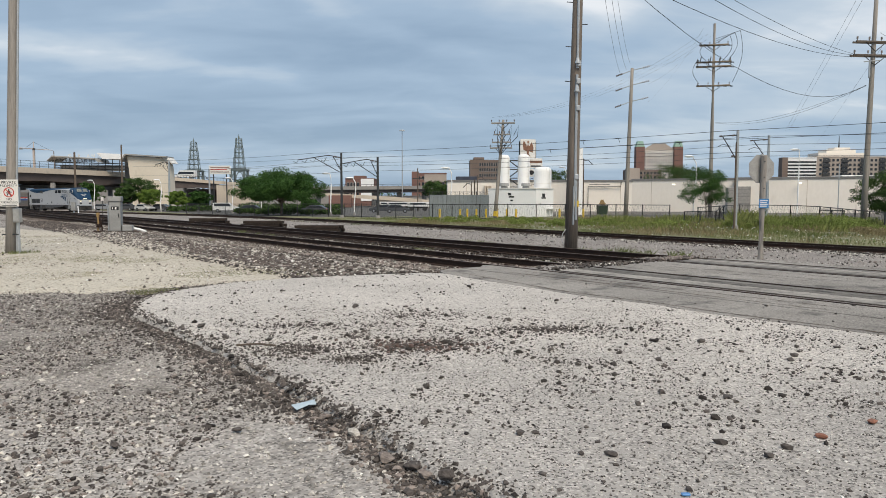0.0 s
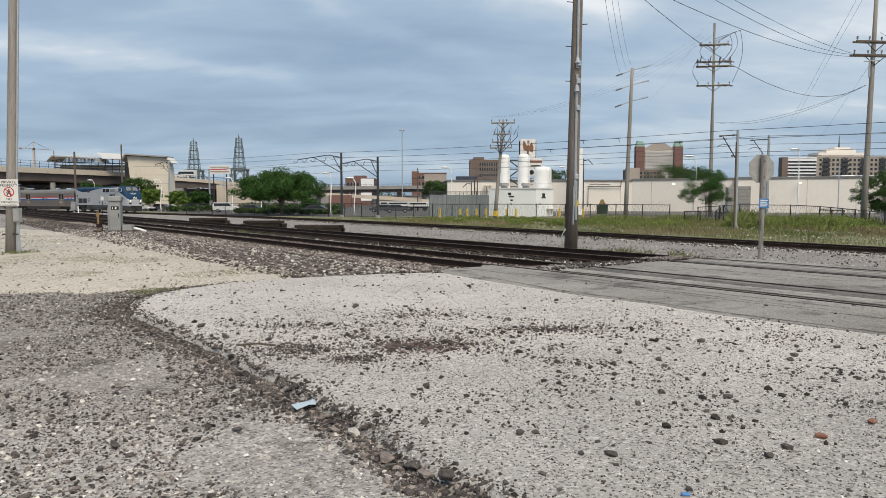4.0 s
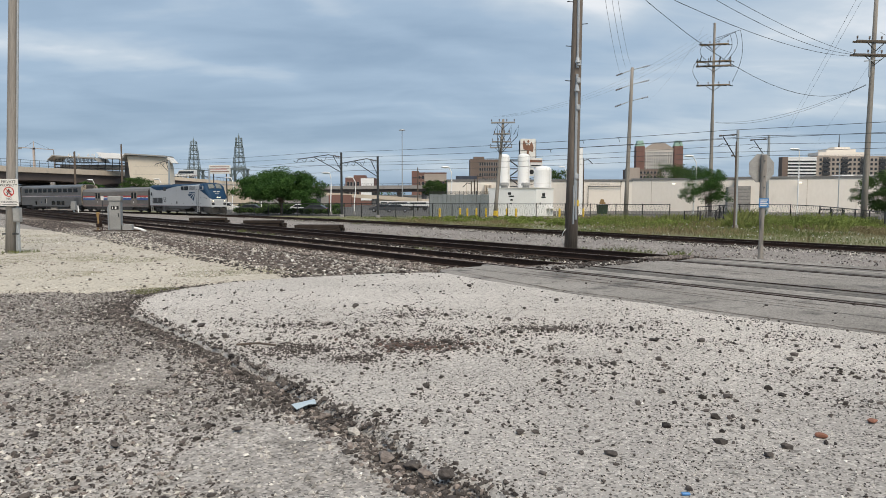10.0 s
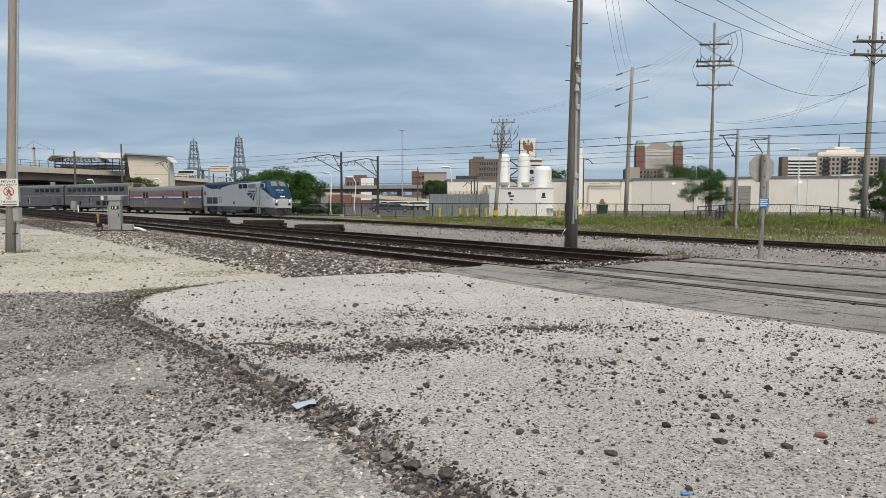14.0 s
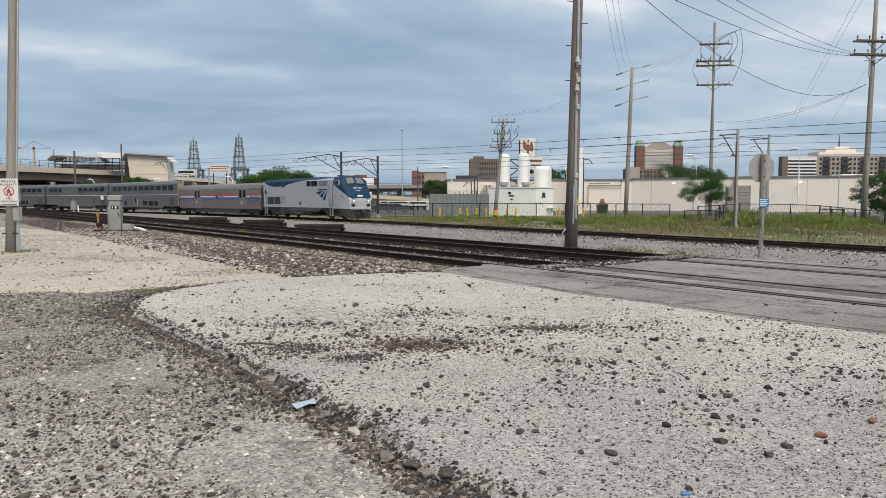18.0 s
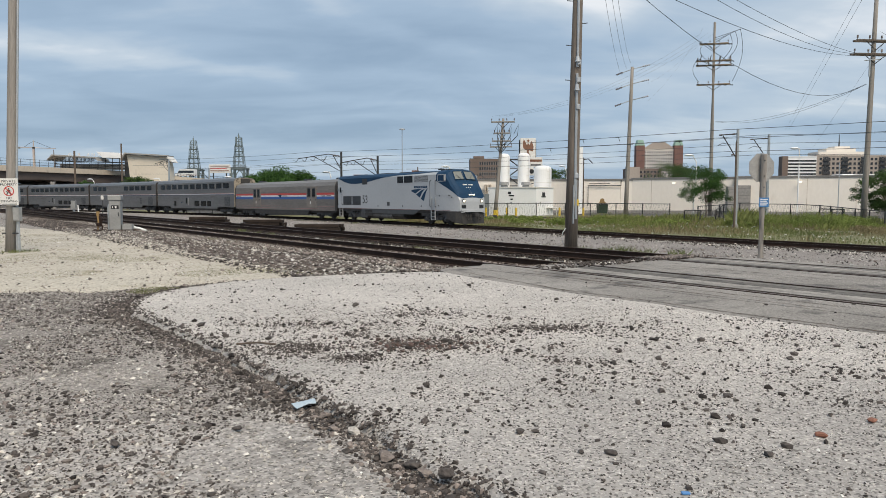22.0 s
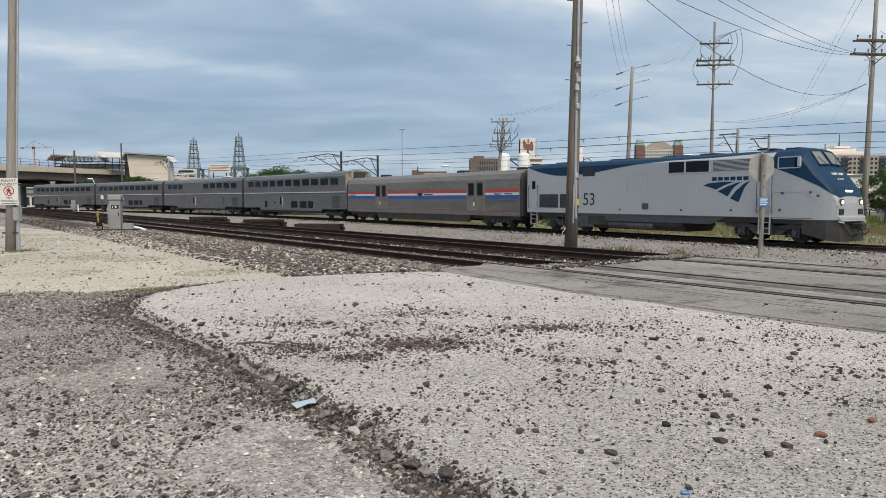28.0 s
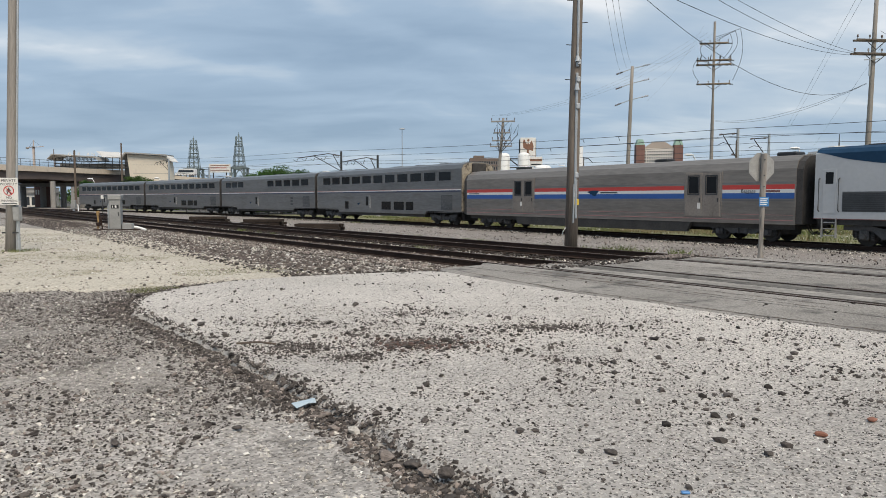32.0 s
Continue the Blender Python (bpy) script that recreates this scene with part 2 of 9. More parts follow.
GREENCAP = mat("verdigris_copper", (0.36, 0.52, 0.42), (0.28, 0.43, 0.35), 0.7, big=0.4, fine=4)
YELLOW = mat("yellow_paint", (0.72, 0.50, 0.05), (0.58, 0.39, 0.04), 0.5, big=2, fine=12)
RUSTYELLOW = mat("rusty_yellow_paint", (0.36, 0.24, 0.09), (0.14, 0.075, 0.04), 0.7, big=6, fine=30)
BLUESIGN = mat("blue_sign_sheet", (0.05, 0.21, 0.48), (0.04, 0.17, 0.40), 0.4, big=4, fine=20, bump=0.02)
BLUEPAINTDARK = mat("blue_black_sheet", (0.05, 0.06, 0.085), (0.03, 0.037, 0.055), 0.5, big=1, fine=8)
RED = mat("red_sign_paint", (0.52, 0.045, 0.035), (0.42, 0.035, 0.03), 0.5, big=3, fine=20, bump=0.02)
BROWNINK = mat("brown_emblem_paint", (0.25, 0.12, 0.07), (0.18, 0.09, 0.055), 0.6, big=1, fine=8)
LEAF = mat("green_leaves", (0.062, 0.128, 0.032), (0.028, 0.066, 0.016), 0.7, big=0.5, fine=3, bump=0, island=0.45, spec=0.12)
LEAFDARK = mat("dark_green_leaves", (0.068, 0.115, 0.034), (0.032, 0.062, 0.018), 0.7, big=0.5, fine=3, bump=0, island=0.45, spec=0.12)
LEAFPALE = mat("fresh_green_leaves", (0.17, 0.245, 0.05), (0.09, 0.15, 0.03), 0.7, big=0.5, fine=3, bump=0, island=0.45, spec=0.12)
BLADE = mat("grass_blades", (0.18, 0.20, 0.08), (0.10, 0.125, 0.045), 0.7, big=0.09, fine=1, bump=0, island=0.28, dirt=(0.22, 0.20, 0.09), dirt_at=0.58, spec=0.1)
FRESHBLADE = mat("fresh_weed_blades", (0.225, 0.245, 0.09), (0.13, 0.155, 0.052), 0.8, big=0.25, fine=1.5, bump=0, island=0.28, spec=0.05, dirt=(0.24, 0.21, 0.10), dirt_at=0.60)
PLANK = mat("worn_crossing_planks", (0.30, 0.28, 0.255), (0.16, 0.15, 0.137), 0.9, spec=0.15, big=0.8, fine=14, bump=0.5, stretch=(1.2, 1.2, 1), obrand=0.5, dirt=(0.10, 0.095, 0.09), dirt_at=0.55)
WEEDLEAF = mat("bushy_weed_leaves", (0.215, 0.265, 0.075), (0.125, 0.165, 0.045), 0.8, big=0.3, fine=2, bump=0, island=0.28, spec=0.08, dirt=(0.23, 0.21, 0.09), dirt_at=0.6)
MOSSY = mat("low_weeds", (0.155, 0.16, 0.06), (0.10, 0.11, 0.04), 0.9, big=1.5, fine=9, bump=0, island=0.4, spec=0.05)
STRAW = mat("dry_grass_blades", (0.26, 0.215, 0.12), (0.15, 0.125, 0.065), 0.8, big=0.2, fine=1, bump=0, island=0.28, spec=0.2)
PETAL = mat("white_petals", (0.72, 0.72, 0.66), (0.6, 0.6, 0.54), 0.6, bump=0)
BARK = mat("tree_bark", (0.14, 0.105, 0.08), (0.075, 0.058, 0.045), 0.9, big=2, fine=14, bump=0.5)
WIRE = mat("weathered_cable", (0.05, 0.053, 0.058), (0.03, 0.032, 0.035), 0.6, bump=0)
PORCELAIN = mat("brown_insulator_glaze", (0.12, 0.09, 0.08), (0.08, 0.06, 0.055), 0.3, bump=0)
TYRE = mat("tyre_rubber", (0.03, 0.03, 0.03), (0.02, 0.02, 0.02), 0.8, bump=0)
CARWHITE = mat("white_car_paint", (0.72, 0.72, 0.71), (0.62, 0.62, 0.61), 0.25, bump=0)
CARSILVER = mat("silver_car_paint", (0.42, 0.44, 0.47), (0.34, 0.36, 0.39), 0.25, metal=0.4, bump=0)
CARDARK = mat("dark_car_paint", (0.085, 0.09, 0.10), (0.06, 0.064, 0.072), 0.25, bump=0)
CORRUG = mat("grey_sheet_fence", (0.30, 0.33, 0.34), (0.23, 0.255, 0.265), 0.6, metal=0.2, big=0.5, fine=6)
LAMP_ON = glow("lit_lamp_glass", (1.0, 0.90, 0.70), 1.6)
HEADLIGHT = glow("lit_headlamp_glass", (1.0, 0.90, 0.66), 1.5)


def haze(name, c, density):
    m = bpy.data.materials.new(name)
    m.use_nodes = True
    nt = m.node_tree
    N, L = nt.nodes.new, nt.links.new
    p = nt.nodes["Principled BSDF"]
    p.inputs["Base Color"].default_value, p.inputs["Roughness"].default_value = (*c, 1), 1.0
    n, r, tc = N("ShaderNodeTexNoise"), N("ShaderNodeValToRGB"), N("ShaderNodeTexCoord")
    n.inputs["Scale"].default_value, n.inputs["Detail"].default_value = 1.1, 4
    L(tc.outputs["Object"], n.inputs["Vector"])
    r.color_ramp.elements[0].position, r.color_ramp.elements[1].position = 0.42, 0.75
    r.color_ramp.elements[1].color = (density, density, density, 1)
    L(n.outputs["Fac"], r.inputs[0])
    L(r.outputs[0], p.inputs["Alpha"])
    return m


SMOKE = haze("thin_exhaust_smoke", (0.10, 0.10, 0.105), 0.10)
PLASTIC = mat("pale_blue_plastic", (0.45, 0.53, 0.58), (0.36, 0.44, 0.50), 0.35, big=6, fine=30)

# ---- mesh helpers ----


def done(bm, name, *materials, smooth=False):
    me = bpy.data.meshes.new(name)
    bmesh.ops.recalc_face_normals(bm, faces=bm.faces[:])
    bm.to_mesh(me)
    bm.free()
    for m in materials:
        me.materials.append(m)
    if smooth:
        for p in me.polygons:
            p.use_smooth = True
    return me


def part(name, bm, material, parent, label="", smooth=False):
    ob = new(name, bm if isinstance(bm, bpy.types.Mesh) else done(bm, name, material, smooth=smooth))
    ob.parent = parent
    return tagged(ob, label)


def thing(name, label, category, m=None, group="", kind=""):
    ob = tagged(new(name), label, category, group, kind)
    ob.empty_display_size = 0.2
    if m is not None:
        ob.matrix_basis = m
    return ob


def solid(name, bm, material, label, category, m=None, group="", kind="", smooth=False):
    ob = tagged(new(name, bm if isinstance(bm, bpy.types.Mesh) else done(bm, name, material, smooth=smooth)), label, category, group, kind)
    if m is not None:
        ob.matrix_basis = m
    return ob


def box(bm, x0, x1, y0, y1, z0, z1, bev=0.0, m=None):
    r = bmesh.ops.create_cube(bm, size=1)
    vs = r["verts"]
    bmesh.ops.transform(bm, verts=vs, matrix=Matrix.Translation(((x0 + x1) / 2, (y0 + y1) / 2, (z0 + z1) / 2)) @
                        Matrix.Diagonal((abs(x1 - x0), abs(y1 - y0), abs(z1 - z0), 1)))
    if m is not None:
        bmesh.ops.transform(bm, verts=vs, matrix=m)
    if bev:
        bmesh.ops.bevel(bm, geom=list({e for v in vs for e in v.link_edges}), offset=bev, segments=1, affect="EDGES")
    return bm


def rod(bm, a, b, r0, r1=None, n=8, caps=True):
    a, b = Vector(a), Vector(b)
    d = b - a
    r = bmesh.ops.create_cone(bm, cap_ends=caps, segments=n, radius1=r0, radius2=r0 if r1 is None else r1, depth=d.length)
    bmesh.ops.transform(bm, verts=r["verts"], matrix=Matrix.Translation((a + b) / 2) @ d.to_track_quat("Z", "Y").to_matrix().to_4x4())
    return bm


def chain(bm, pts, r, n=6, r1=None):
    """A round bar along a run of points."""
    pts = [Vector(p) for p in pts]
    rings = []
    for i, p in enumerate(pts):
        t = (pts[min(i + 1, len(pts) - 1)] - pts[max(i - 1, 0)]).normalized()
        q = t.to_track_quat("Z", "Y")
        rr = r if r1 is None else r + (r1 - r) * i / (len(pts) - 1)
        rings.append([bm.verts.new(p + q @ Vector((rr * math.cos(2 * math.pi * k / n), rr * math.sin(2 * math.pi * k / n), 0))) for k in range(n)])
    for u, v in zip(rings, rings[1:]):
        for k in range(n):
            bm.faces.new((u[k], u[(k + 1) % n], v[(k + 1) % n], v[k]))
    bm.faces.new(rings[0])
    bm.faces.new(rings[-1])
    return bm


def loft(bm, rings, close=True):
    rows = [[bm.verts.new(p) for p in ring] for ring in rings]
    n = len(rows[0])
    for u, v in zip(rows, rows[1:]):
        for k in range(n):
            bm.faces.new((u[k], u[(k + 1) % n], v[(k + 1) % n], v[k]))
    if close:
        bm.faces.new(rows[0])
        bm.faces.new(rows[-1])
    return bm


def slab(bm, outline, z0, z1):
    """An upright prism over an outline of (x, y)."""
    return loft(bm, [[(x, y, z0) for x, y in outline], [(x, y, z1) for x, y in outline]])


def plate(bm, outline, y0, y1):
    """A prism along y over an outline of (x, z)."""
    return loft(bm, [[(x, y0, z) for x, z in outline], [(x, y1, z) for x, z in outline]])


def B():
    return bmesh.new()


def sheet(name, grid, material):
    """A mesh from a grid (rows, columns, 3) of points."""
    r, c, _ = grid.shape
    idx = np.arange(r * c).reshape(r, c)
    f = np.stack([idx[:-1, :-1], idx[:-1, 1:], idx[1:, 1:], idx[1:, :-1]], -1).reshape(-1, 4)
    me = bpy.data.meshes.new(name)
    me.from_pydata(grid.reshape(-1, 3).tolist(), [], f.tolist())
    me.materials.append(material)
    for p in me.polygons:
        p.use_smooth = True
    return me


def lettering(name, text, size, parent, m, material, depth=0.003, label=""):
    cu = bpy.data.curves.new(name, "FONT")
    cu.body, cu.size, cu.align_x, cu.align_y, cu.extrude = text, size, "CENTER", "CENTER", depth
    tmp = bpy.data.objects.new(name, cu)
    me = bpy.data.meshes.new_from_object(tmp)
    bpy.data.objects.remove(tmp)
    me.materials.append(material)
    ob = new(name, me)
    ob.parent = parent
    ob.matrix_basis = m
    return tagged(ob, label)


# ---- plan: the yard tracks run along ALONG; ACROSS counts metres away from the viewpoint ----
ALONG, ACROSS = Vector((-0.610, 0.7925, 0)), Vector((0.7925, 0.610, 0))
TURN = math.degrees(math.atan2(0.7925, -0.610))
YARD_TRACKS = (11.70, 15.79)
LOW = -0.72


def spot(s, d, z=0.0):
    p = ALONG * s + ACROSS * d
    return (p.x, p.y, z)


def ground_z(x, y):
    """The lot is level, dips beside the yard tracks past the crossing, then falls to the low ground of the main line."""
    d, s = 0.7925 * x + 0.610 * y, -0.610 * x + 0.7925 * y
    k = np.clip((d - 17.6) / 4.2, 0, 1)
    a, b = np.clip((d - 8.3) / 2.0, 0, 1), np.clip((s - 10.6) / 2.2, 0, 1)
    return LOW * k * k * (3 - 2 * k) - 0.19 * a * a * (3 - 2 * a) * b * b * (3 - 2 * b) * (1 - k)


# main line: a straight that runs into a wide bend; bends are turns per metre at places along it
LINE_START = (29.04, 16.23)
LINE_HEAD = 125.49
BENDS = ((-200, -0.0009), (0, -0.00092), (40, -0.00003), (80, 0.00339), (120, 0.00307), (160, 0.00287), (220, 0.00289), (420, 0.00289))
LINE_S = np.arange(-120.0, 400.0, 0.5)


def build_line():
    k = np.interp(LINE_S, [a for a, _ in BENDS], [b for _, b in BENDS])
    h = np.cumsum(k) * 0.5
    i0 = int(np.argmin(abs(LINE_S)))
    h = h - h[i0] + radians(LINE_HEAD)
    x, y = np.cumsum(np.cos(h)) * 0.5, np.cumsum(np.sin(h)) * 0.5
    return x - x[i0] + LINE_START[0], y - y[i0] + LINE_START[1], h


LINE_X, LINE_Y, LINE_H = build_line()
RAIL_TOP = 1.55 - 2.064


def on_line(s, lat=0.0):
    """The point of the main line at s; lat is towards the viewpoint's side."""
    x, y, h = (float(np.interp(s, LINE_S, a)) for a in (LINE_X, LINE_Y, LINE_H))
    return x - lat * math.sin(h), y + lat * math.cos(h), h


# ---- ground ----
def build_ground():
    u = np.concatenate([[-4000, -1500, -600, -300], np.arange(-160, 4, 2.0), np.arange(4, 24, 0.8), np.arange(24, 161, 2.0), [300, 600, 1500, 4000]])
    v = np.concatenate([[-4000, -1500, -500, -100, -30], np.arange(-10, 6, 2.0), np.arange(6, 40, 0.6), np.arange(40, 200, 6.0), [300, 600, 1500, 4500]])
    U, V = np.meshgrid(u, v)
    X, Y = -0.610 * U + 0.7925 * V, 0.7925 * U + 0.610 * V
    Z = ground_z(X, Y) - 0.03
    me = sheet("ground", np.stack([X, Y, Z], -1), DIRT)
    me.materials.append(LOTGRAVEL)
    me.materials.append(GRASSY)
    me.materials.append(LOTASPHALT)
    for p in me.polygons:
        c = p.center
        d = 0.7925 * c.x + 0.610 * c.y
        if d > 17.2:
            p.material_index = 1
        if d > 36:
            p.material_index = 2
        if d > 84 or (c.y > 100 and d > 40):
            p.material_index = 3
    tagged(new("ground", me), "level lot of gravel and dirt falling to weedy low ground", "ground", kind="structure")


build_ground()


def smooth_outline(pts, n=6, rough=0.06, seed=1):
    """A closed outline through corner points, rounded, with a broken edge."""
    rnd = random.Random(seed)
    out = []
    k = len(pts)
    for i in range(k):
        p0, p1, p2, p3 = (Vector(pts[(i + j) % k]) for j in (-1, 0, 1, 2))
        for a in range(n):
            t = a / n
            q = 0.5 * ((2 * p1) + (p2 - p0) * t + (2 * p0 - 5 * p1 + 4 * p2 - p3) * t * t + (3 * p1 - p0 - 3 * p2 + p3) * t ** 3)
            w = rough * 1.6
            out.append((q.x + w * noise.noise((q.x * 2.2, q.y * 2.2, seed)) + w * 0.4 * noise.noise((q.x * 9, q.y * 9, seed)), q.y + w * noise.noise((q.x * 2.2, q.y * 2.2, seed + 7))))
    return out


def paving(name, pts, z0, z1, material, label, rough=0.06, n=8, seed=1, edge=0.03):
    """A slab with a worn, sloping edge."""
    o = smooth_outline(pts, n, rough, seed)
    bm = B()
    cx, cy = sum(p[0] for p in o) / len(o), sum(p[1] for p in o) / len(o)

    def inner(p, e):
        d = math.hypot(p[0] - cx, p[1] - cy)
        return cx + (p[0] - cx) * (1 - e / d), cy + (p[1] - cy) * (1 - e / d)

    lo, hi = [(x, y, z0) for x, y in o], [(*inner(p, edge), z1) for p in o]
    a, b = [bm.verts.new(p) for p in lo], [bm.verts.new(p) for p in hi]
    for i in range(len(o)):
        j = (i + 1) % len(o)
        bm.faces.new((a[i], a[j], b[j], b[i]))
    bmesh.ops.triangle_fill(bm, use_beauty=True, use_dissolve=False, edges=[bm.edges.get((b[i], b[(i + 1) % len(b)])) for i in range(len(b))])
    return tagged(new(name, done(bm, name, material)), label, "pavement", kind="structure")


APRON_EDGE = [(0.75, 2.6), (0.1, 3.62), (-0.16, 3.96), (-0.48, 4.57), (-1.07, 5.39), (-1.86, 6.47), (-2.9, 7.87), (-4.1, 9.3), (-4.6, 10.2), (-4.75, 11.2),
              (-4.0, 13.0), (-1.9, 14.25), (0.19, 14.58), (2.02, 11.57), (3.07, 10.37), (3.85, 9.22), (5.03, 7.91), (9.0, 3.2), (12, -2), (4.0, -3)]
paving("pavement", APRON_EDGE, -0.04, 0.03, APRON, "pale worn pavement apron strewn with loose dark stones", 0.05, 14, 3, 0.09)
paving("road", [(-0.05, 14.85), (0.75, 15.85), (1.55, 16.15), (6.25, 10.15), (16, -1.4), (20, -8), (11, -4), (8.7, 3.4), (5.0, 7.8), (3.8, 9.1), (3.0, 10.3), (2.0, 11.5)],
       -0.06, 0.034, ASPHALT, "grey asphalt approach of the level crossing", 0.02, 8, 5)
paving("sand_patch", [(-6.6, 11.6), (-4.9, 12.6), (-3.0, 14.6), (-5.5, 20.5), (-11.5, 29.5), (-17.5, 33.5), (-24, 39), (-34, 44), (-30, 26), (-20, 18), (-13, 12.8)],
       -0.05, 0.004, SANDY, "pale sandy ground with thin weeds", 0.25, 8, 7, 0.4)


def rock_pool(seed, n=24):
    rng = np.random.default_rng(seed)
    bm = bmesh.new()
    bmesh.ops.create_icosphere(bm, subdivisions=1, radius=1)
    V = np.array([v.co[:] for v in bm.verts])
    Fc = np.array([[v.index for v in f.verts] for f in bm.faces])
    bm.free()
    pool = []
    for _ in range(n):
        q = (V * rng.uniform(0.55, 1.25, (len(V), 1)) + rng.normal(0, 0.16, V.shape)) * rng.uniform((0.75, 0.55, 0.5), (1.3, 1.0, 0.95))
        pool.append(q)
    return np.array(pool), Fc


POOL, POOL_F = rock_pool(4)


def grit_pool(seed, n=12):
    """Tiny six-cornered grains."""
    rng = np.random.default_rng(seed)
    V = np.array([(1, 0, 0), (-1, 0, 0), (0, 1, 0), (0, -1, 0), (0, 0, 1), (0, 0, -1)], float)
    Fc = np.array([(0, 2, 4), (2, 1, 4), (1, 3, 4), (3, 0, 4), (2, 0, 5), (1, 2, 5), (3, 1, 5), (0, 3, 5)])
    return np.array([V * rng.uniform((0.7, 0.6, 0.5), (1.3, 1.1, 0.9)) + rng.normal(0, 0.2, V.shape) for _ in range(n)]), Fc


GRIT = grit_pool(9)


def stones(name, xy, z, size, material, label, seed=0, sink=0.25, pool=None):
    """Many loose stones in one mesh: xy (n, 2), z (n), size (n)."""
    rng = np.random.default_rng(seed)
    n = len(xy)
    shapes, faces = pool or (POOL, POOL_F)
    p = shapes[rng.integers(0, len(shapes), n)] * size[:, None, None]
    a = rng.uniform(0, 2 * np.pi, n)
    c, s = np.cos(a)[:, None], np.sin(a)[:, None]
    x, y = p[:, :, 0] * c - p[:, :, 1] * s, p[:, :, 0] * s + p[:, :, 1] * c
    v = np.stack([x + xy[:, :1], y + xy[:, 1:], p[:, :, 2] + (z + size * (0.5 - sink))[:, None]], -1)
    k = v.shape[1]
    f = (faces[None] + (np.arange(n) * k)[:, None, None]).reshape(-1, 3)
    me = bpy.data.meshes.new(name)
    me.from_pydata(v.reshape(-1, 3).tolist(), [], f.tolist())
    me.materials.append(material)
    return tagged(new(name, me), label, "stones", kind="stuff")


def inside(xy, poly):
    poly = np.array(poly)
    r = np.zeros(len(xy), bool)
    j = len(poly) - 1
    for i in range(len(poly)):
        (xi, yi), (xj, yj) = poly[i], poly[j]
        r ^= ((yi > xy[:, 1]) != (yj > xy[:, 1])) & (xy[:, 0] < (xj - xi) * (xy[:, 1] - yi) / (yj - yi + 1e-12) + xi)
        j = i
    return r


def scatter_lot():
    rng = np.random.default_rng(11)
    apron = smooth_outline(APRON_EDGE, 14, 0.05, 3)
    # loose stones on the pale pavement: a thin uneven spread and drifts that gather in clots
    def clots(xy, scale, level, z=0.0):
        v = np.array([noise.noise((x * scale, y * scale, z)) + 0.5 * noise.noise((x * scale * 2.7, y * scale * 2.7, z + 3)) for x, y in xy])
        return xy[v + rng.uniform(-0.18, 0.18, len(xy)) > level]

    a = np.concatenate([clots(rng.uniform((-5, 3.2), (9, 16), (7000, 2)), 1.1, 0.05, 1.0), clots(rng.uniform((-4, 4.6), (6, 9), (9000, 2)), 1.4, 0.02, 2.0), rng.uniform((-5, 3.2), (10, 15), (1800, 2))])
    drifts = [((-0.28, 7.28), (0.30, 0.22), 520), ((-1.48, 7.1), (0.20, 0.17), 300), ((-0.86, 6.66), (0.13, 0.12), 170), ((-1.65, 8.45), (0.48, 0.20), 240),
              ((-0.37, 9.25), (0.42, 0.25), 230), ((1.2, 8.25), (0.34, 0.17), 340), ((1.3, 6.5), (0.26, 0.10), 70), ((-1.0, 7.85), (0.14, 0.12), 60), ((0.35, 7.7), (0.7, 0.45), 260), ((-2.2, 6.9), (0.3, 0.3), 120)]
    b = np.concatenate([rng.normal(c, s, (n, 2)) for c, s, n in drifts])
    pile = rng.normal((-0.22, 7.25), (0.32, 0.19), (170, 2))
    stones("scattered_stones", pile, np.full(len(pile), 0.036), 0.008 + rng.exponential(0.005, len(pile)), STONE_RB, "reddish brown stones heaped on the pavement", 71)
    xy = np.concatenate([a, b])
    xy = xy[inside(xy, apron)]
    size = np.minimum(0.005 + rng.exponential(0.0056, len(xy)), 0.045)
    stones("scattered_stones", xy, np.full(len(xy), 0.03), size, STONE_D, "dark loose stones scattered over the pavement", 1)
    extra = np.concatenate([rng.normal(c, (s[0] * 1.15, s[1] * 0.9), (n * 2, 2)) for c, s, n in drifts] + [clots(rng.uniform((-4, 3.2), (6, 11), (6000, 2)), 1.4, 0.0, 2.0)])
    extra = extra[inside(extra, apron)]
    stones("scattered_stones", extra, np.full(len(extra), 0.03), rng.uniform(0.004, 0.0115, len(extra)), STONE_D, "small dark stones in drifts on the pavement", 61, 0.25, GRIT)
    for nn, mt, lb, sd in ((16000, STONE_P, "pale grit on the pavement", 2), (21000, STONE_D, "dark grit on the pavement", 22)):
        fine = np.stack([rng.uniform(-5, 6.5, nn), 2.9 + 7 * rng.uniform(0, 1, nn) ** 1.5], -1)
        fine = fine[inside(fine, apron)]
        stones("grit", fine, np.full(len(fine), 0.03), rng.uniform(0.0035, 0.0085, len(fine)), mt, lb, sd, 0.25, GRIT)
    # dark gravel beside the pavement
    c = np.stack([rng.uniform(-13, 1.5, 120000), 3.0 + 10 * rng.uniform(0, 1, 120000) ** 1.2], -1)
    c = c[~inside(c, apron) & (c[:, 0] > -1.3 - 0.74 * c[:, 1])]
    keep = np.array([noise.noise((x * 0.9, y * 0.9, 0.3)) + 0.45 * noise.noise((x * 3, y * 3, 2)) for x, y in c])
    edge_pts = np.array(apron[::3])
    near_edge = np.array([np.min(np.hypot(edge_pts[:, 0] - x, edge_pts[:, 1] - y)) for x, y in c]) < np.where(c[:, 1] > 5.5, 0.42, 0.16)
    c = c[(keep > np.where(c[:, 1] > 5.4, -0.2, np.where(c[:, 0] > -1.5, 0.25, -0.2))) | near_edge]
    size = np.minimum(0.004 + rng.exponential(0.0048, len(c)), 0.036)
    small = size < 0.0125
    stones("gravel", c[small], np.full(small.sum(), -0.03), size[small], STONE_D, "fine dark gravel lying on dirt", 3, 0.3, GRIT)
    big, bigs = c[~small], size[~small]
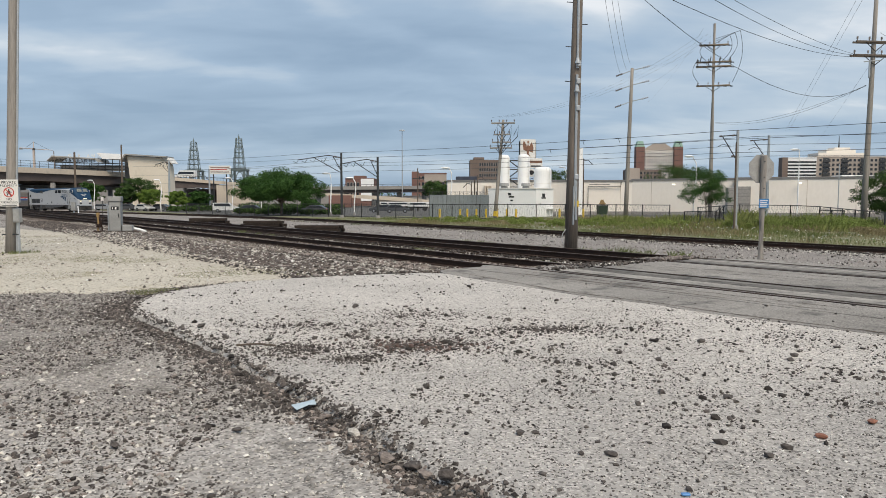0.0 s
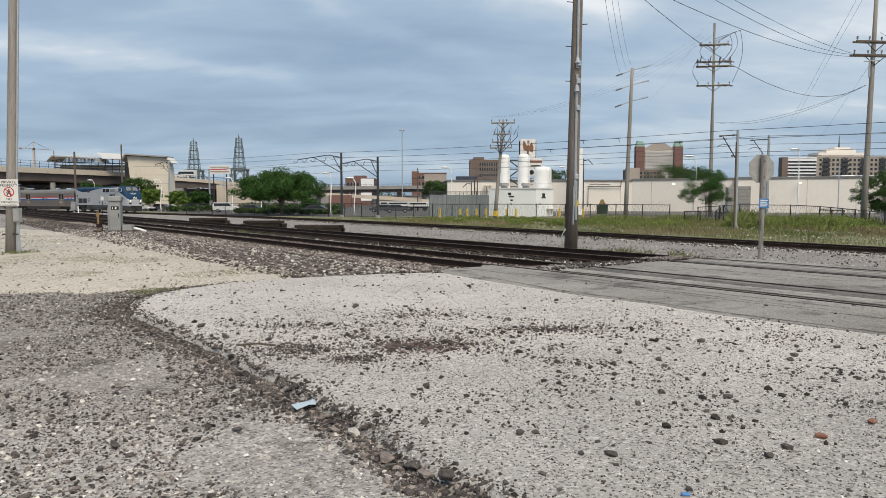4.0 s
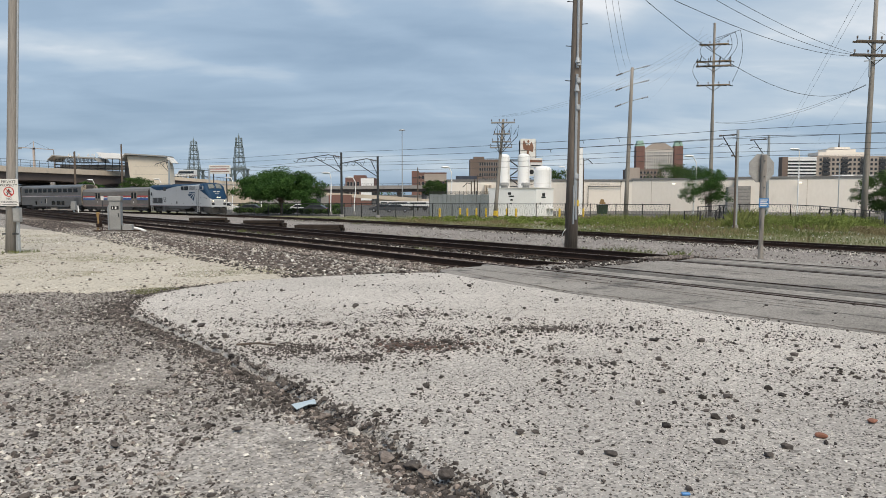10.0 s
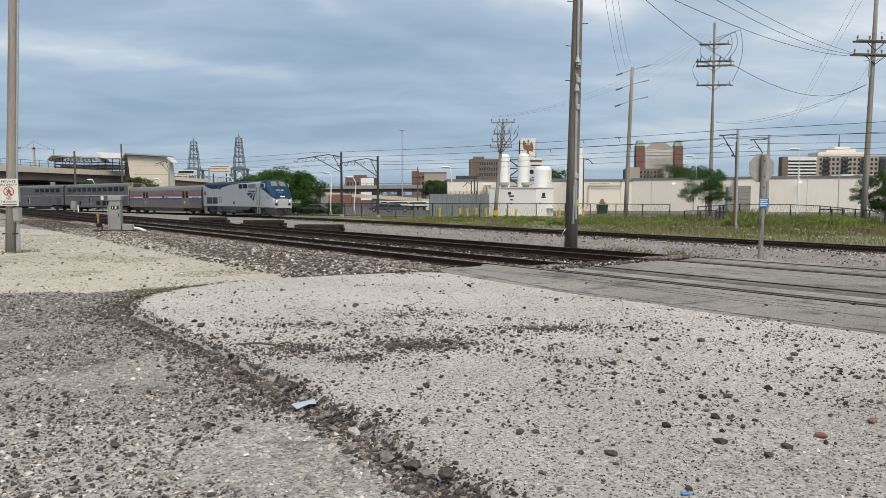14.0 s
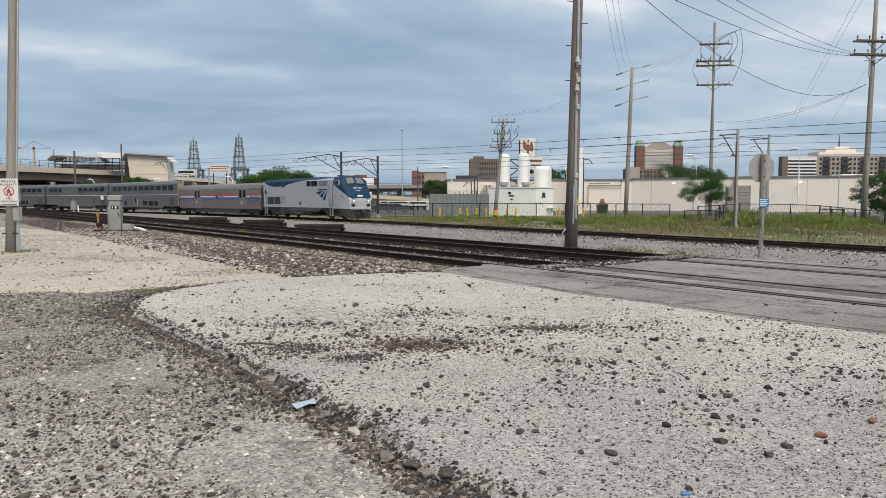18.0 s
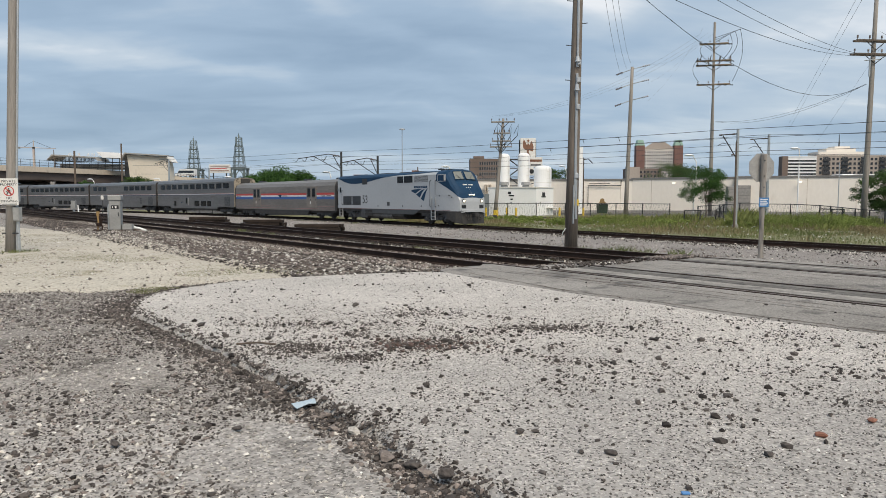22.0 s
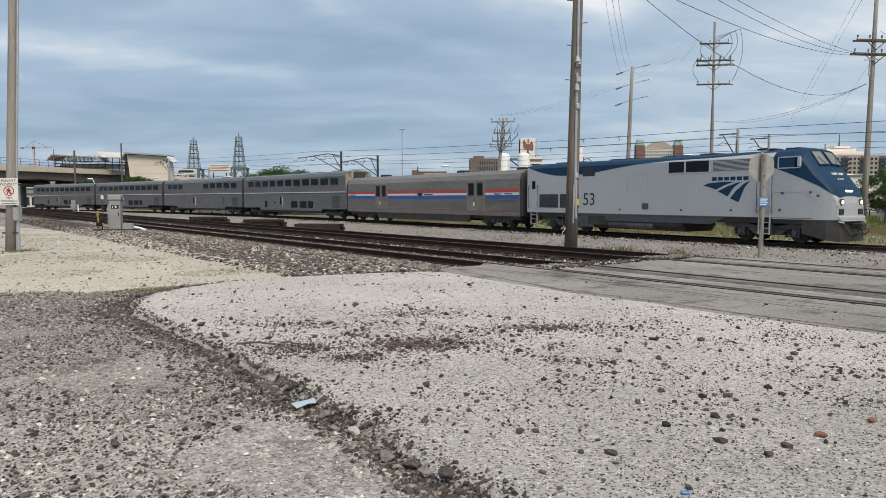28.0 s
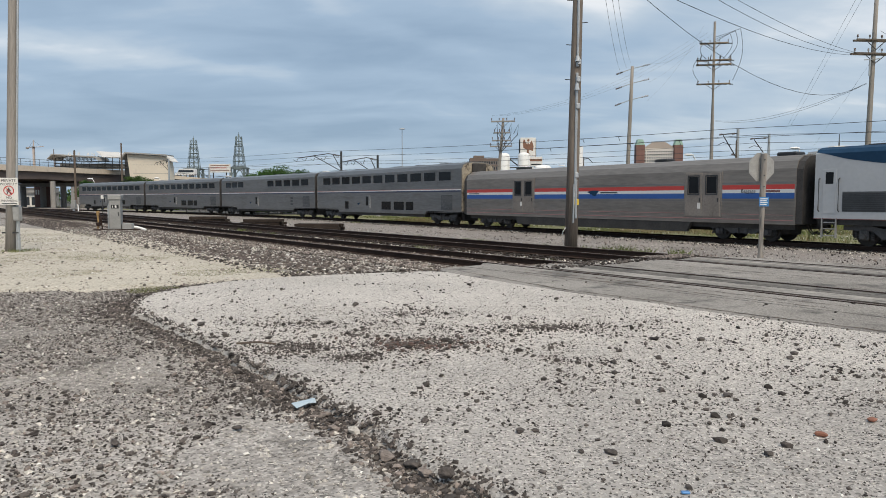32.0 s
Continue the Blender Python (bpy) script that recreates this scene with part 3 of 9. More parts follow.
    q = len(big) * 3 // 5
    stones("gravel", big[:q], np.full(q, -0.03), bigs[:q] * 0.9, STONE_D, "coarse dark gravel lying on dirt", 13, 0.3)
    stones("gravel", big[q:], np.full(len(big) - q, -0.03), bigs[q:] * 0.9, STONE_B, "coarse brown gravel lying on dirt", 14, 0.3)
    # broken stone along the pavement's ragged edge
    o = np.array(apron)[: 11 * 14]
    i = rng.integers(0, len(o) - 1, 7500)
    k = rng.uniform(0, 1, 7500)[:, None]
    e = o[i] * (1 - k) + o[i + 1] * k
    e = e + np.array((-0.085, -0.055)) + rng.normal(0, 0.08, e.shape)
    e = e[(e[:, 1] < 13) & ((e[:, 1] > 4.6) | (rng.uniform(0, 1, len(e)) < 0.6))]
    into = inside(e, apron)
    lip = np.min(np.hypot(e[:, None, 0] - o[None, ::2, 0], e[:, None, 1] - o[None, ::2, 1]), axis=1)
    ez = np.where(into, -0.035 + 0.065 * np.clip(lip / 0.09, 0, 1), -0.03)
    size = np.minimum(0.005 + rng.exponential(0.0056, len(e)), 0.032)
    h = len(e) // 2
    band = o[i[:5000]] + np.array((-0.26, -0.17)) + rng.normal(0, 0.19, (5000, 2))
    band = band[(band[:, 1] > 4.9) & ~inside(band, apron)]
    brim = e[:4500] + np.array((0.095, 0.06)) + rng.normal(0, 0.03, (4500, 2))
    bl = np.min(np.hypot(brim[:, None, 0] - o[None, ::2, 0], brim[:, None, 1] - o[None, ::2, 1]), axis=1)
    stones("edge_rubble", brim, np.where(inside(brim, apron), -0.035 + 0.065 * np.clip(bl / 0.09, 0, 1), -0.03), 0.006 + rng.exponential(0.005, len(brim)), STONE_D, "dark grit over the pavement's crumbling lip", 36, 0.2, GRIT)
    stones("edge_rubble", band, np.full(len(band), -0.03), 0.006 + rng.exponential(0.0055, len(band)), STONE_D, "dark grit gathered along the pavement's edge", 35, 0.3, GRIT)
    stones("edge_rubble", e[:h], ez[:h], size[:h], STONE_D, "dark broken stone along the pavement's ragged edge", 33, 0.3)
    stones("edge_rubble", e[h:], ez[h:], size[h:], STONE_B, "brown broken stone along the pavement's ragged edge", 34, 0.3)
    d = np.stack([rng.uniform(-13, 1.5, 42000), 3.0 + 10 * rng.uniform(0, 1, 42000) ** 1.4], -1)
    d = d[~inside(d, apron) & (d[:, 0] > -1.3 - 0.74 * d[:, 1])]
    stones("pale_gravel", d, np.full(len(d), -0.03), np.minimum(0.004 + rng.exponential(0.005, len(d)), 0.025), STONE_P, "pale gravel lying on dirt", 4, 0.3, GRIT)
    w = np.stack([rng.uniform(-13, 1.5, 6000), 3.0 + 10 * rng.uniform(0, 1, 6000) ** 1.5], -1)
    w = w[~inside(w, apron) & (w[:, 0] > -1.3 - 0.74 * w[:, 1])]
    stones("white_chips", w, np.full(len(w), -0.028), np.minimum(0.003 + rng.exponential(0.0028, len(w)), 0.016), STONE_W, "small white stone chips among gravel", 44, 0.2, GRIT)
    w = np.stack([rng.uniform(-5, 6.5, 15000), 2.9 + 8 * rng.uniform(0, 1, 15000) ** 1.4], -1)
    w = w[inside(w, apron)]
    stones("white_chips", w, np.full(len(w), 0.031), 0.0022 + rng.exponential(0.0014, len(w)), STONE_W, "small white stone chips on the pavement", 45, 0.2, GRIT)
    # pebbles on the sandy ground
    e = rng.uniform((-24, 12), (-2, 36), (3200, 2))
    e = e[~inside(e, apron) & ((0.7925 * e[:, 0] + 0.61 * e[:, 1]) < 8.6)]
    f = rng.uniform((-24, 11.5), (-2, 30), (26000, 2))
    f = f[~inside(f, apron) & ((0.7925 * f[:, 0] + 0.61 * f[:, 1]) < 8.8)]
    f = f[np.array([noise.noise((x * 0.5, y * 0.5, 9)) + 0.5 * noise.noise((x * 1.9, y * 1.9, 4)) for x, y in f]) > 0.02]
    h = len(f) // 3
    stones("grit", f[h:], np.zeros(len(f) - h), 0.006 + rng.exponential(0.006, len(f) - h), STONE_B, "brown grit drifted over sandy ground", 46, 0.2, GRIT)
    stones("grit", f[:h], np.zeros(h), 0.006 + rng.exponential(0.005, h), STONE_W, "pale grit drifted over sandy ground", 47, 0.2, GRIT)
    stones("pebbles", e, np.zeros(len(e)), np.minimum(0.01 + rng.exponential(0.009, len(e)), 0.05), STONE_B, "brown pebbles on sandy ground", 5)
    # stones and small weeds on the asphalt
    g = rng.uniform((1, 6), (14, 17), (800, 2))
    g = g[inside(g, [(0.95, 15.6), (6.0, 10.3), (12, 3), (8.6, 3.6), (5.2, 8.2), (2.2, 11.8)])]
    stones("loose_stones", g, np.full(len(g), 0.034), np.minimum(0.008 + rng.exponential(0.008, len(g)), 0.04), STONE_D, "dark stones on the asphalt", 6)


scatter_lot()

# ---- tracks ----
RAIL_PROFILE = [(-0.07, 0), (0.07, 0), (0.07, 0.012), (0.012, 0.035), (0.012, 0.135), (0.036, 0.142), (0.036, 0.17), (-0.036, 0.17), (-0.036, 0.142), (-0.012, 0.135), (-0.012, 0.035), (-0.07, 0.012)]


def rail_mesh(points):
    """A rail along points (x, y, z of its top, heading)."""
    bm = B()
    rings = []
    for x, y, z, h in points:
        sx, sy = -math.sin(h), math.cos(h)
        rings.append([(x + sx * a, y + sy * a, z - 0.17 + b) for a, b in RAIL_PROFILE])
    loft(bm, rings)
    me = done(bm, "rail", RUST, RAILTOP)
    for p in me.polygons:
        if p.normal.z > 0.9 and p.center.z > points[0][2] - 0.05:
            p.material_index = 1
    return me


def tie_mesh():
    bm = box(B(), -0.11, 0.11, -1.3, 1.3, -0.17, 0.0, 0.012)
    return done(bm, "sleeper", TIE)


TIE_MESH = tie_mesh()
CROSSING = (-1.5, 16.0)


def yard_track(d, s0, s1, number):
    h = math.atan2(ALONG.y, ALONG.x)
    top = 0.05
    t = thing("track_%d" % number, "rusty yard track on dark timber sleepers in brown ballast", "railway track", kind="structure")
    for side in (-1, 1):
        p = [(*spot(s, d + side * 0.753)[:2], top, h) for s in np.linspace(s0, s1, 12)]
        part("rail", rail_mesh(p), None, t)
    far = []
    for i in range(int((s1 - s0) / 0.53)):
        s = s0 + i * 0.53
        if s < 9.6:
            continue
        if s < 90:
            o = part("sleeper", TIE_MESH, None, t)
            o.matrix_basis = Matrix.Translation(spot(s + random.uniform(-0.03, 0.03), d, top - 0.185)) @ pose(0, 0, 0, 0, 0, TURN + random.uniform(-1.2, 1.2))
        else:
            far.append(s)
    if far:
        bm = B()
        for s in far:
            box(bm, -0.11, 0.11, -1.3, 1.3, -0.17, 0, 0, Matrix.Translation(spot(s, d, top - 0.185)) @ pose(0, 0, 0, 0, 0, TURN))
        tagged(part("sleepers", bm, TIE, t), kind="stuff")
    return t


def ballast_bed(name, run, half, top, material, label):
    """A low bank of ballast along run: (x, y, heading, foot height)."""
    rows = []
    for x, y, h, foot in run:
        sx, sy = -math.sin(h), math.cos(h)
        rows.append([(x + sx * a * half, y + sy * a * half, foot + (top - foot) * b + 0.02 * noise.noise((x, y, a * 3)))
                     for a, b in ((-1.5, -0.25), (-1.25, 0.25), (-1, 0.85), (-0.6, 1), (0, 1), (0.6, 1), (1, 0.85), (1.25, 0.25), (1.5, -0.25))])
    tagged(new(name, sheet(name, np.array(rows), material)), label, "ballast", kind="structure")


H_YARD = math.atan2(ALONG.y, ALONG.x)
for n_, d_ in enumerate(YARD_TRACKS):
    yard_track(d_, -16.0, 140.0, n_ + 1)
    ballast_bed("ballast_%d" % (n_ + 1), [(*spot(s, d_)[:2], H_YARD, -0.26) for s in np.arange(11.0 + 0.2 * n_, 141, 2.0)], 1.55, -0.19, BALLAST_DARK, "brown ballast under the yard track")


def main_track():
    t = thing("track_3", "main line track with worn rails on pale ballast", "railway track", kind="structure")
    S = np.arange(-60, 330, 3.0)
    for side in (-1, 1):
        pts = []
        for s in S:
            x, y, h = on_line(s, side * 0.753)
            pts.append((x, y, RAIL_TOP, h))
        part("rail", rail_mesh(pts), None, t)
    far = B()
    for i in range(int(300 / 0.53)):
        s = i * 0.53
        x, y, h = on_line(s)
        m = Matrix.Translation((x, y, RAIL_TOP - 0.185)) @ pose(0, 0, 0, 0, 0, math.degrees(h))
        if 12 < s < 110:
            part("sleeper", TIE_MESH, None, t).matrix_basis = m
        else:
            box(far, -0.11, 0.11, -1.3, 1.3, -0.17, 0, 0, m)
    tagged(part("sleepers", far, TIE, t), kind="stuff")
    run = []
    for s in np.arange(-60, 330, 3.0):
        x, y, h = on_line(s)
        run.append((x, y, h, float(ground_z(x, y)) - 0.05))
    ballast_bed("ballast_3", run, 1.7, RAIL_TOP - 0.215, BALLAST_BED, "pale crushed-stone ballast under the main line")


main_track()


def crossing_planks():
    """Asphalt and timber infill between and beside the yard rails, with open flangeways."""
    spans = [(9.9, 10.86), (11.04, 12.36), (12.54, 14.94), (15.12, 16.46), (16.64, 17.3)]
    for a, b in spans:
        bm = B()
        ends = (-16.0, {9.9: 12.1, 11.04: 11.3, 12.54: 10.6, 15.12: 10.3, 16.64: 9.8}[a])
        loft(bm, [[spot(s + 0.35 * noise.noise((d, s, 1)), d, z) for d, z in ((a, -0.16), (a, 0.042), (b, 0.042), (b, -0.16))] for s in np.linspace(*ends, 9)])
        tagged(new("crossing_slab", done(bm, "crossing_slab", ASPHALT)), "grey asphalt infill of the level crossing", "pavement", kind="structure")
    # worn planks between the rails
    for base, end in ((11.16, 10.9), (15.24, 10.1)):
        for k in range(4):
            a = base + k * 0.275
            for s0, s1 in ((-16.0, -7.0 + 0.8 * (k % 2)), (-6.96 + 0.8 * (k % 2), 2.2 - 0.9 * (k % 3)), (2.24 - 0.9 * (k % 3), end)):
                bm = B()
                loft(bm, [[spot(s, d, z) for d, z in ((a, 0.0), (a, 0.050 + 0.004 * noise.noise((k, s0, 2))), (a + 0.255, 0.050 + 0.004 * noise.noise((k, s1, 5))), (a + 0.255, 0.0))] for s in (s0, s1)])
                tagged(new("crossing_plank", done(bm, "crossing_plank", PLANK)), "worn grey plank between the rails of the crossing", "plank", kind="structure")
    for d in (11.07, 12.25, 15.15, 16.35):
        bm = B()
        loft(bm, [[spot(s, d + a, z) for a, z in ((-0.012, 0.02), (-0.012, 0.047), (0.085, 0.047), (0.085, 0.02))] for s in (-16, 10.4)])
        tagged(new("crossing_strip", done(bm, "crossing_strip", TIE)), "dark timber strip beside a rail of the crossing", "timber strip", kind="structure")


crossing_planks()


def crack(points, width, z, material, seed):
    """A thin ragged open joint in the paving, as a flat dark strip."""
    rnd = random.Random(seed)
    pts = []
    for (ax, ay), (bx, by) in zip(points, points[1:]):
        n = max(2, int(math.hypot(bx - ax, by - ay) / 0.12))
        pts += [(ax + (bx - ax) * i / n + rnd.uniform(-0.025, 0.025), ay + (by - ay) * i / n + rnd.uniform(-0.025, 0.025)) for i in range(n)]
    pts.append(points[-1])
    rows = []
    for i, (x, y) in enumerate(pts):
        w = width * rnd.uniform(0.35, 1.0) * min(1.0, 0.25 + i * 0.2, 0.25 + (len(pts) - 1 - i) * 0.2)
        rows.append([(x - w, y - w * 0.4, z), (x + w, y + w * 0.4, z)])
    tagged(new("paving_crack", sheet("paving_crack", np.array(rows), material)), "dark ragged crack in the paving", "crack", kind="structure")


for n_, (p_, w_) in enumerate((([(5.3, 8.0), (6.0, 8.7), (6.2, 9.5)], 0.012), ([(3.4, 10.4), (4.3, 10.9), (4.9, 11.3)], 0.012), ([(7.0, 6.2), (7.6, 7.2), (7.7, 8.0)], 0.012),
                               ([(2.4, 12.2), (2.9, 13.0), (3.2, 13.4)], 0.012), ([(8.4, 5.0), (8.8, 6.0)], 0.012))):
    crack(p_, w_, 0.0385, BALLAST_DARK, n_)
crack([(0.4, 14.62), (2.06, 11.62), (3.1, 10.42), (3.9, 9.27), (5.08, 7.94), (8.8, 3.4)], 0.022, 0.039, BALLAST_DARK, 9)


def crossing_seams():
    """Long dark seams worn into the crossing, along the rails."""
    rnd = random.Random(17)
    for lo, hi, n, end in ((10.02, 10.8, 6, 11.0), (12.62, 14.86, 13, 9.8), (16.7, 17.25, 5, 9.0)):
        for k in range(n):
            d, s, l = rnd.uniform(lo, hi), rnd.uniform(-12, end - 3), rnd.uniform(1.8, 7.0)
            e = min(s + l, end)
            crack([spot(s, d)[:2], spot((s + e) / 2, d + rnd.uniform(-0.04, 0.04))[:2], spot(e, d + rnd.uniform(-0.06, 0.06))[:2]], rnd.uniform(0.010, 0.024), 0.0465, BALLAST_DARK, 40 + k)


crossing_seams()


def ballast_shoulder():
    """A strip of brown ballast that spreads from the yard track over the sandy ground, with a ragged edge."""
    rows = []
    for s in np.arange(12.6, 80, 0.8):
        edge = 6.3 + min(max(s - 20, 0) * 0.11, 2.2) + 0.5 * noise.noise((s * 0.5, 0, 0)) + 0.35 * noise.noise((s * 1.7, 3, 0))
        row = []
        for k in np.linspace(0, 1, 9):
            x, y, _ = spot(s, edge + (10.5 - edge) * k)
            row.append((x, y, float(ground_z(x, y)) + (0.012 if k > 0 else -0.02)))
        rows.append(row)
    tagged(new("ballast_shoulder", sheet("ballast_shoulder", np.array(rows), BALLAST_DARK)), "ragged strip of brown ballast beside the yard track", "ballast", kind="structure")


ballast_shoulder()


def scatter_ballast():
    rng = np.random.default_rng(21)

    def band(s0, s1, d0, d1, n, z, lo, spread, name, material, label, seed):
        s, d = s0 + (s1 - s0) * rng.uniform(0, 1, n) ** 1.4, rng.uniform(d0, d1, n)
        xy = np.stack([-0.610 * s + 0.7925 * d, 0.7925 * s + 0.610 * d], -1)
        zz = z + ground_z(xy[:, 0], xy[:, 1])
        size = np.minimum(lo + rng.exponential(spread, n), 0.06)
        near = (s < 20) & (s > 6)
        if near.any():
            stones(name, xy[near], zz[near], size[near], material, label, seed)
        stones(name, xy[~near], zz[~near], size[~near], material, label, seed + 100, 0.25, GRIT)

    band(12.6, 66, 6.3, 10.6, 26000, -0.02, 0.015, 0.010, "ballast_stones", STONE_B, "brown and pale crushed stone beside the yard track", 7)
    band(12.6, 42, 6.4, 10.8, 9000, -0.003, 0.013, 0.010, "ballast_stones", STONE_P, "pale crushed stone beside the yard track", 8)
    band(12.6, 40, 6.3, 10.8, 2600, 0.0, 0.009, 0.006, "ballast_stones", STONE_W, "white stone chips beside the yard track", 48)
    band(12.6, 60, 6.0, 10.8, 14000, 0.0, 0.014, 0.010, "ballast_stones", STONE_D, "dark stones beside the yard track", 49)
    band(-14, 60, 17.5, 31, 1800, -0.01, 0.008, 0.007, "ballast_stones", STONE_W, "white stone chips on the slope below the yard", 50)
    band(-14, 60, 17.5, 31, 4500, -0.01, 0.012, 0.010, "ballast_stones", STONE_D, "dark stones on the slope below the yard", 51)
    band(10.8, 56, 12.7, 14.8, 5500, -0.0, 0.022, 0.012, "ballast_stones", STONE_P, "pale crushed stone between the yard tracks", 9)
    band(11.6, 56, 10.9, 12.5, 12000, 0.055, 0.020, 0.012, "ballast_stones", STONE_B, "brown crushed stone between the rails", 10)
    band(10.4, 60, 15.1, 16.5, 9000, 0.055, 0.020, 0.012, "ballast_stones", STONE_B, "brown crushed stone between the rails of the second track", 52)
    band(10.4, 60, 10.9, 16.7, 6000, 0.055, 0.016, 0.012, "ballast_stones", STONE_D, "dark stones among the yard tracks", 53)
    band(12.4, 60, 9.5, 10.88, 9000, 0.045, 0.018, 0.012, "ballast_stones", STONE_B, "brown crushed stone over the sleeper ends", 55)
    band(12.4, 60, 9.5, 10.88, 2500, 0.05, 0.016, 0.010, "ballast_stones", STONE_P, "pale crushed stone over the sleeper ends", 56)
    band(-14, 70, 17.6, 31, 3600, -0.02, 0.016, 0.012, "ballast_stones", STONE_P, "pale crushed stone on the slope below the yard", 11)
    band(-14, 50, 17.4, 29, 3000, -0.02, 0.018, 0.014, "ballast_stones", STONE_B, "brown crushed stone on the slope below the yard", 12)
    n = 6500
    s, lat = rng.uniform(10, 90, n), rng.uniform(-2.2, 2.9, n)
    pts = [on_line(a, b) for a, b in zip(s, lat)]
    xy = np.array([(p[0], p[1]) for p in pts])
    stones("ballast_stones", xy, np.full(n, RAIL_TOP - 0.21), np.minimum(0.025 + rng.exponential(0.012, n), 0.075), STONE_P, "pale crushed stone of the main line", 13, 0.25, GRIT)
    n = 6500
    s, lat = rng.uniform(10, 80, n), rng.uniform(-2.4, 3.0, n)
    xy = np.array([on_line(a, b)[:2] for a, b in zip(s, lat)])
    stones("ballast_stones", xy, np.full(n, RAIL_TOP - 0.2), np.minimum(0.02 + rng.exponential(0.012, n), 0.07), STONE_D, "dark crushed stone of the main line", 54, 0.25, GRIT)


scatter_ballast()

# ---- the train: x runs forward along each vehicle, from its front end at 0; z from the rail ----
SILVER = mat("silver_grey_train_paint", (0.455, 0.468, 0.48), (0.41, 0.423, 0.435), 0.45, metal=0.15, big=0.4, fine=6, bump=0.03, dirt=(0.37, 0.373, 0.375), dirt_at=0.62)
STEEL = mat("dull_stainless_steel", (0.215, 0.214, 0.214), (0.148, 0.147, 0.146), 0.4, metal=0.55, big=0.35, fine=5, bump=0.03, stretch=(0.3, 1, 2), dirt=(0.15, 0.143, 0.136), dirt_at=0.56)
STEELBROWN = mat("grimy_stainless_steel", (0.265, 0.238, 0.212), (0.185, 0.165, 0.146), 0.42, metal=0.4, big=0.35, fine=5, bump=0.03, stretch=(0.3, 1, 2), dirt=(0.175, 0.155, 0.137), dirt_at=0.6)
DULLRED = mat("dull_red_sill_paint", (0.20, 0.085, 0.08), (0.14, 0.07, 0.065), 0.6, bump=0.02)
BLUEPAINT = mat("train_blue_paint", (0.014, 0.047, 0.098), (0.011, 0.037, 0.078), 0.55, big=0.5, fine=6, bump=0.02, spec=0.15)
REDPAINT = mat("train_red_paint", (0.52, 0.055, 0.045), (0.45, 0.048, 0.04), 0.4, big=0.5, fine=6, bump=0.02)
STRIPEBLUE = mat("stripe_blue_paint", (0.028, 0.10, 0.34), (0.022, 0.085, 0.29), 0.4, big=0.5, fine=6, bump=0.02)
TRAINWHITE = mat("train_white_paint", (0.70, 0.70, 0.69), (0.62, 0.62, 0.61), 0.4, big=0.5, fine=6, bump=0.02)
UNDER = mat("sooty_underframe", (0.048, 0.045, 0.042), (0.024, 0.023, 0.022), 0.75, big=1.5, fine=15, bump=0.2)
DIAPHRAGM = mat("black_rubber_bellows", (0.055, 0.05, 0.047), (0.03, 0.028, 0.027), 0.8, big=2, fine=12)
TRAINGLASS = mat("tinted_train_glass", (0.014, 0.015, 0.017), (0.008, 0.009, 0.010), 0.12, big=0.5, fine=3, bump=0.0, spec=0.14)
ENDCREAM = mat("stained_cream_end_panel", (0.42, 0.37, 0.29), (0.20, 0.16, 0.115), 0.7, big=1.1, fine=8, bump=0.1, dirt=(0.07, 0.055, 0.042), dirt_at=0.52)
TRUCKGREY = mat("dusty_truck_castings", (0.085, 0.085, 0.086), (0.045, 0.045, 0.046), 0.7, big=2.5, fine=15, bump=0.2)
# Windscreen's pale base colour paints in sky reflection and light through the cab.
WINDSCREEN = mat("windscreen_painted_sheen", (0.21, 0.215, 0.19), (0.165, 0.17, 0.155), 0.03, big=0.8, bump=0)
GREYDARK = mat("dark_grey_grille", (0.075, 0.08, 0.085), (0.05, 0.053, 0.056), 0.6, big=2, fine=20)


def wheelset_mesh(r=0.46):
    bm = B()
    for side in (-1, 1):
        rod(bm, (0, side * 0.70, 0), (0, side * 0.83, 0), r, r, 28)
        rod(bm, (0, side * 0.665, 0), (0, side * 0.70, 0), r + 0.03, r + 0.03, 28)
        rod(bm, (0, side * 0.83, 0), (0, side * 0.90, 0), 0.12, 0.10, 12)
        for k in range(4):
            a = k * math.pi / 2
            box(bm, -0.05, 0.05, side * 0.83, side * 0.845, 0.18, 0.33, 0, Matrix.Rotation(a, 4, "Y"))
    rod(bm, (0, -0.7, 0), (0, 0.7, 0), 0.09, 0.09, 10)
    return done(bm, "wheelset", UNDER)


WHEELS = wheelset_mesh()
WHEELS_SMALL = wheelset_mesh(0.44)
ROLLING = []


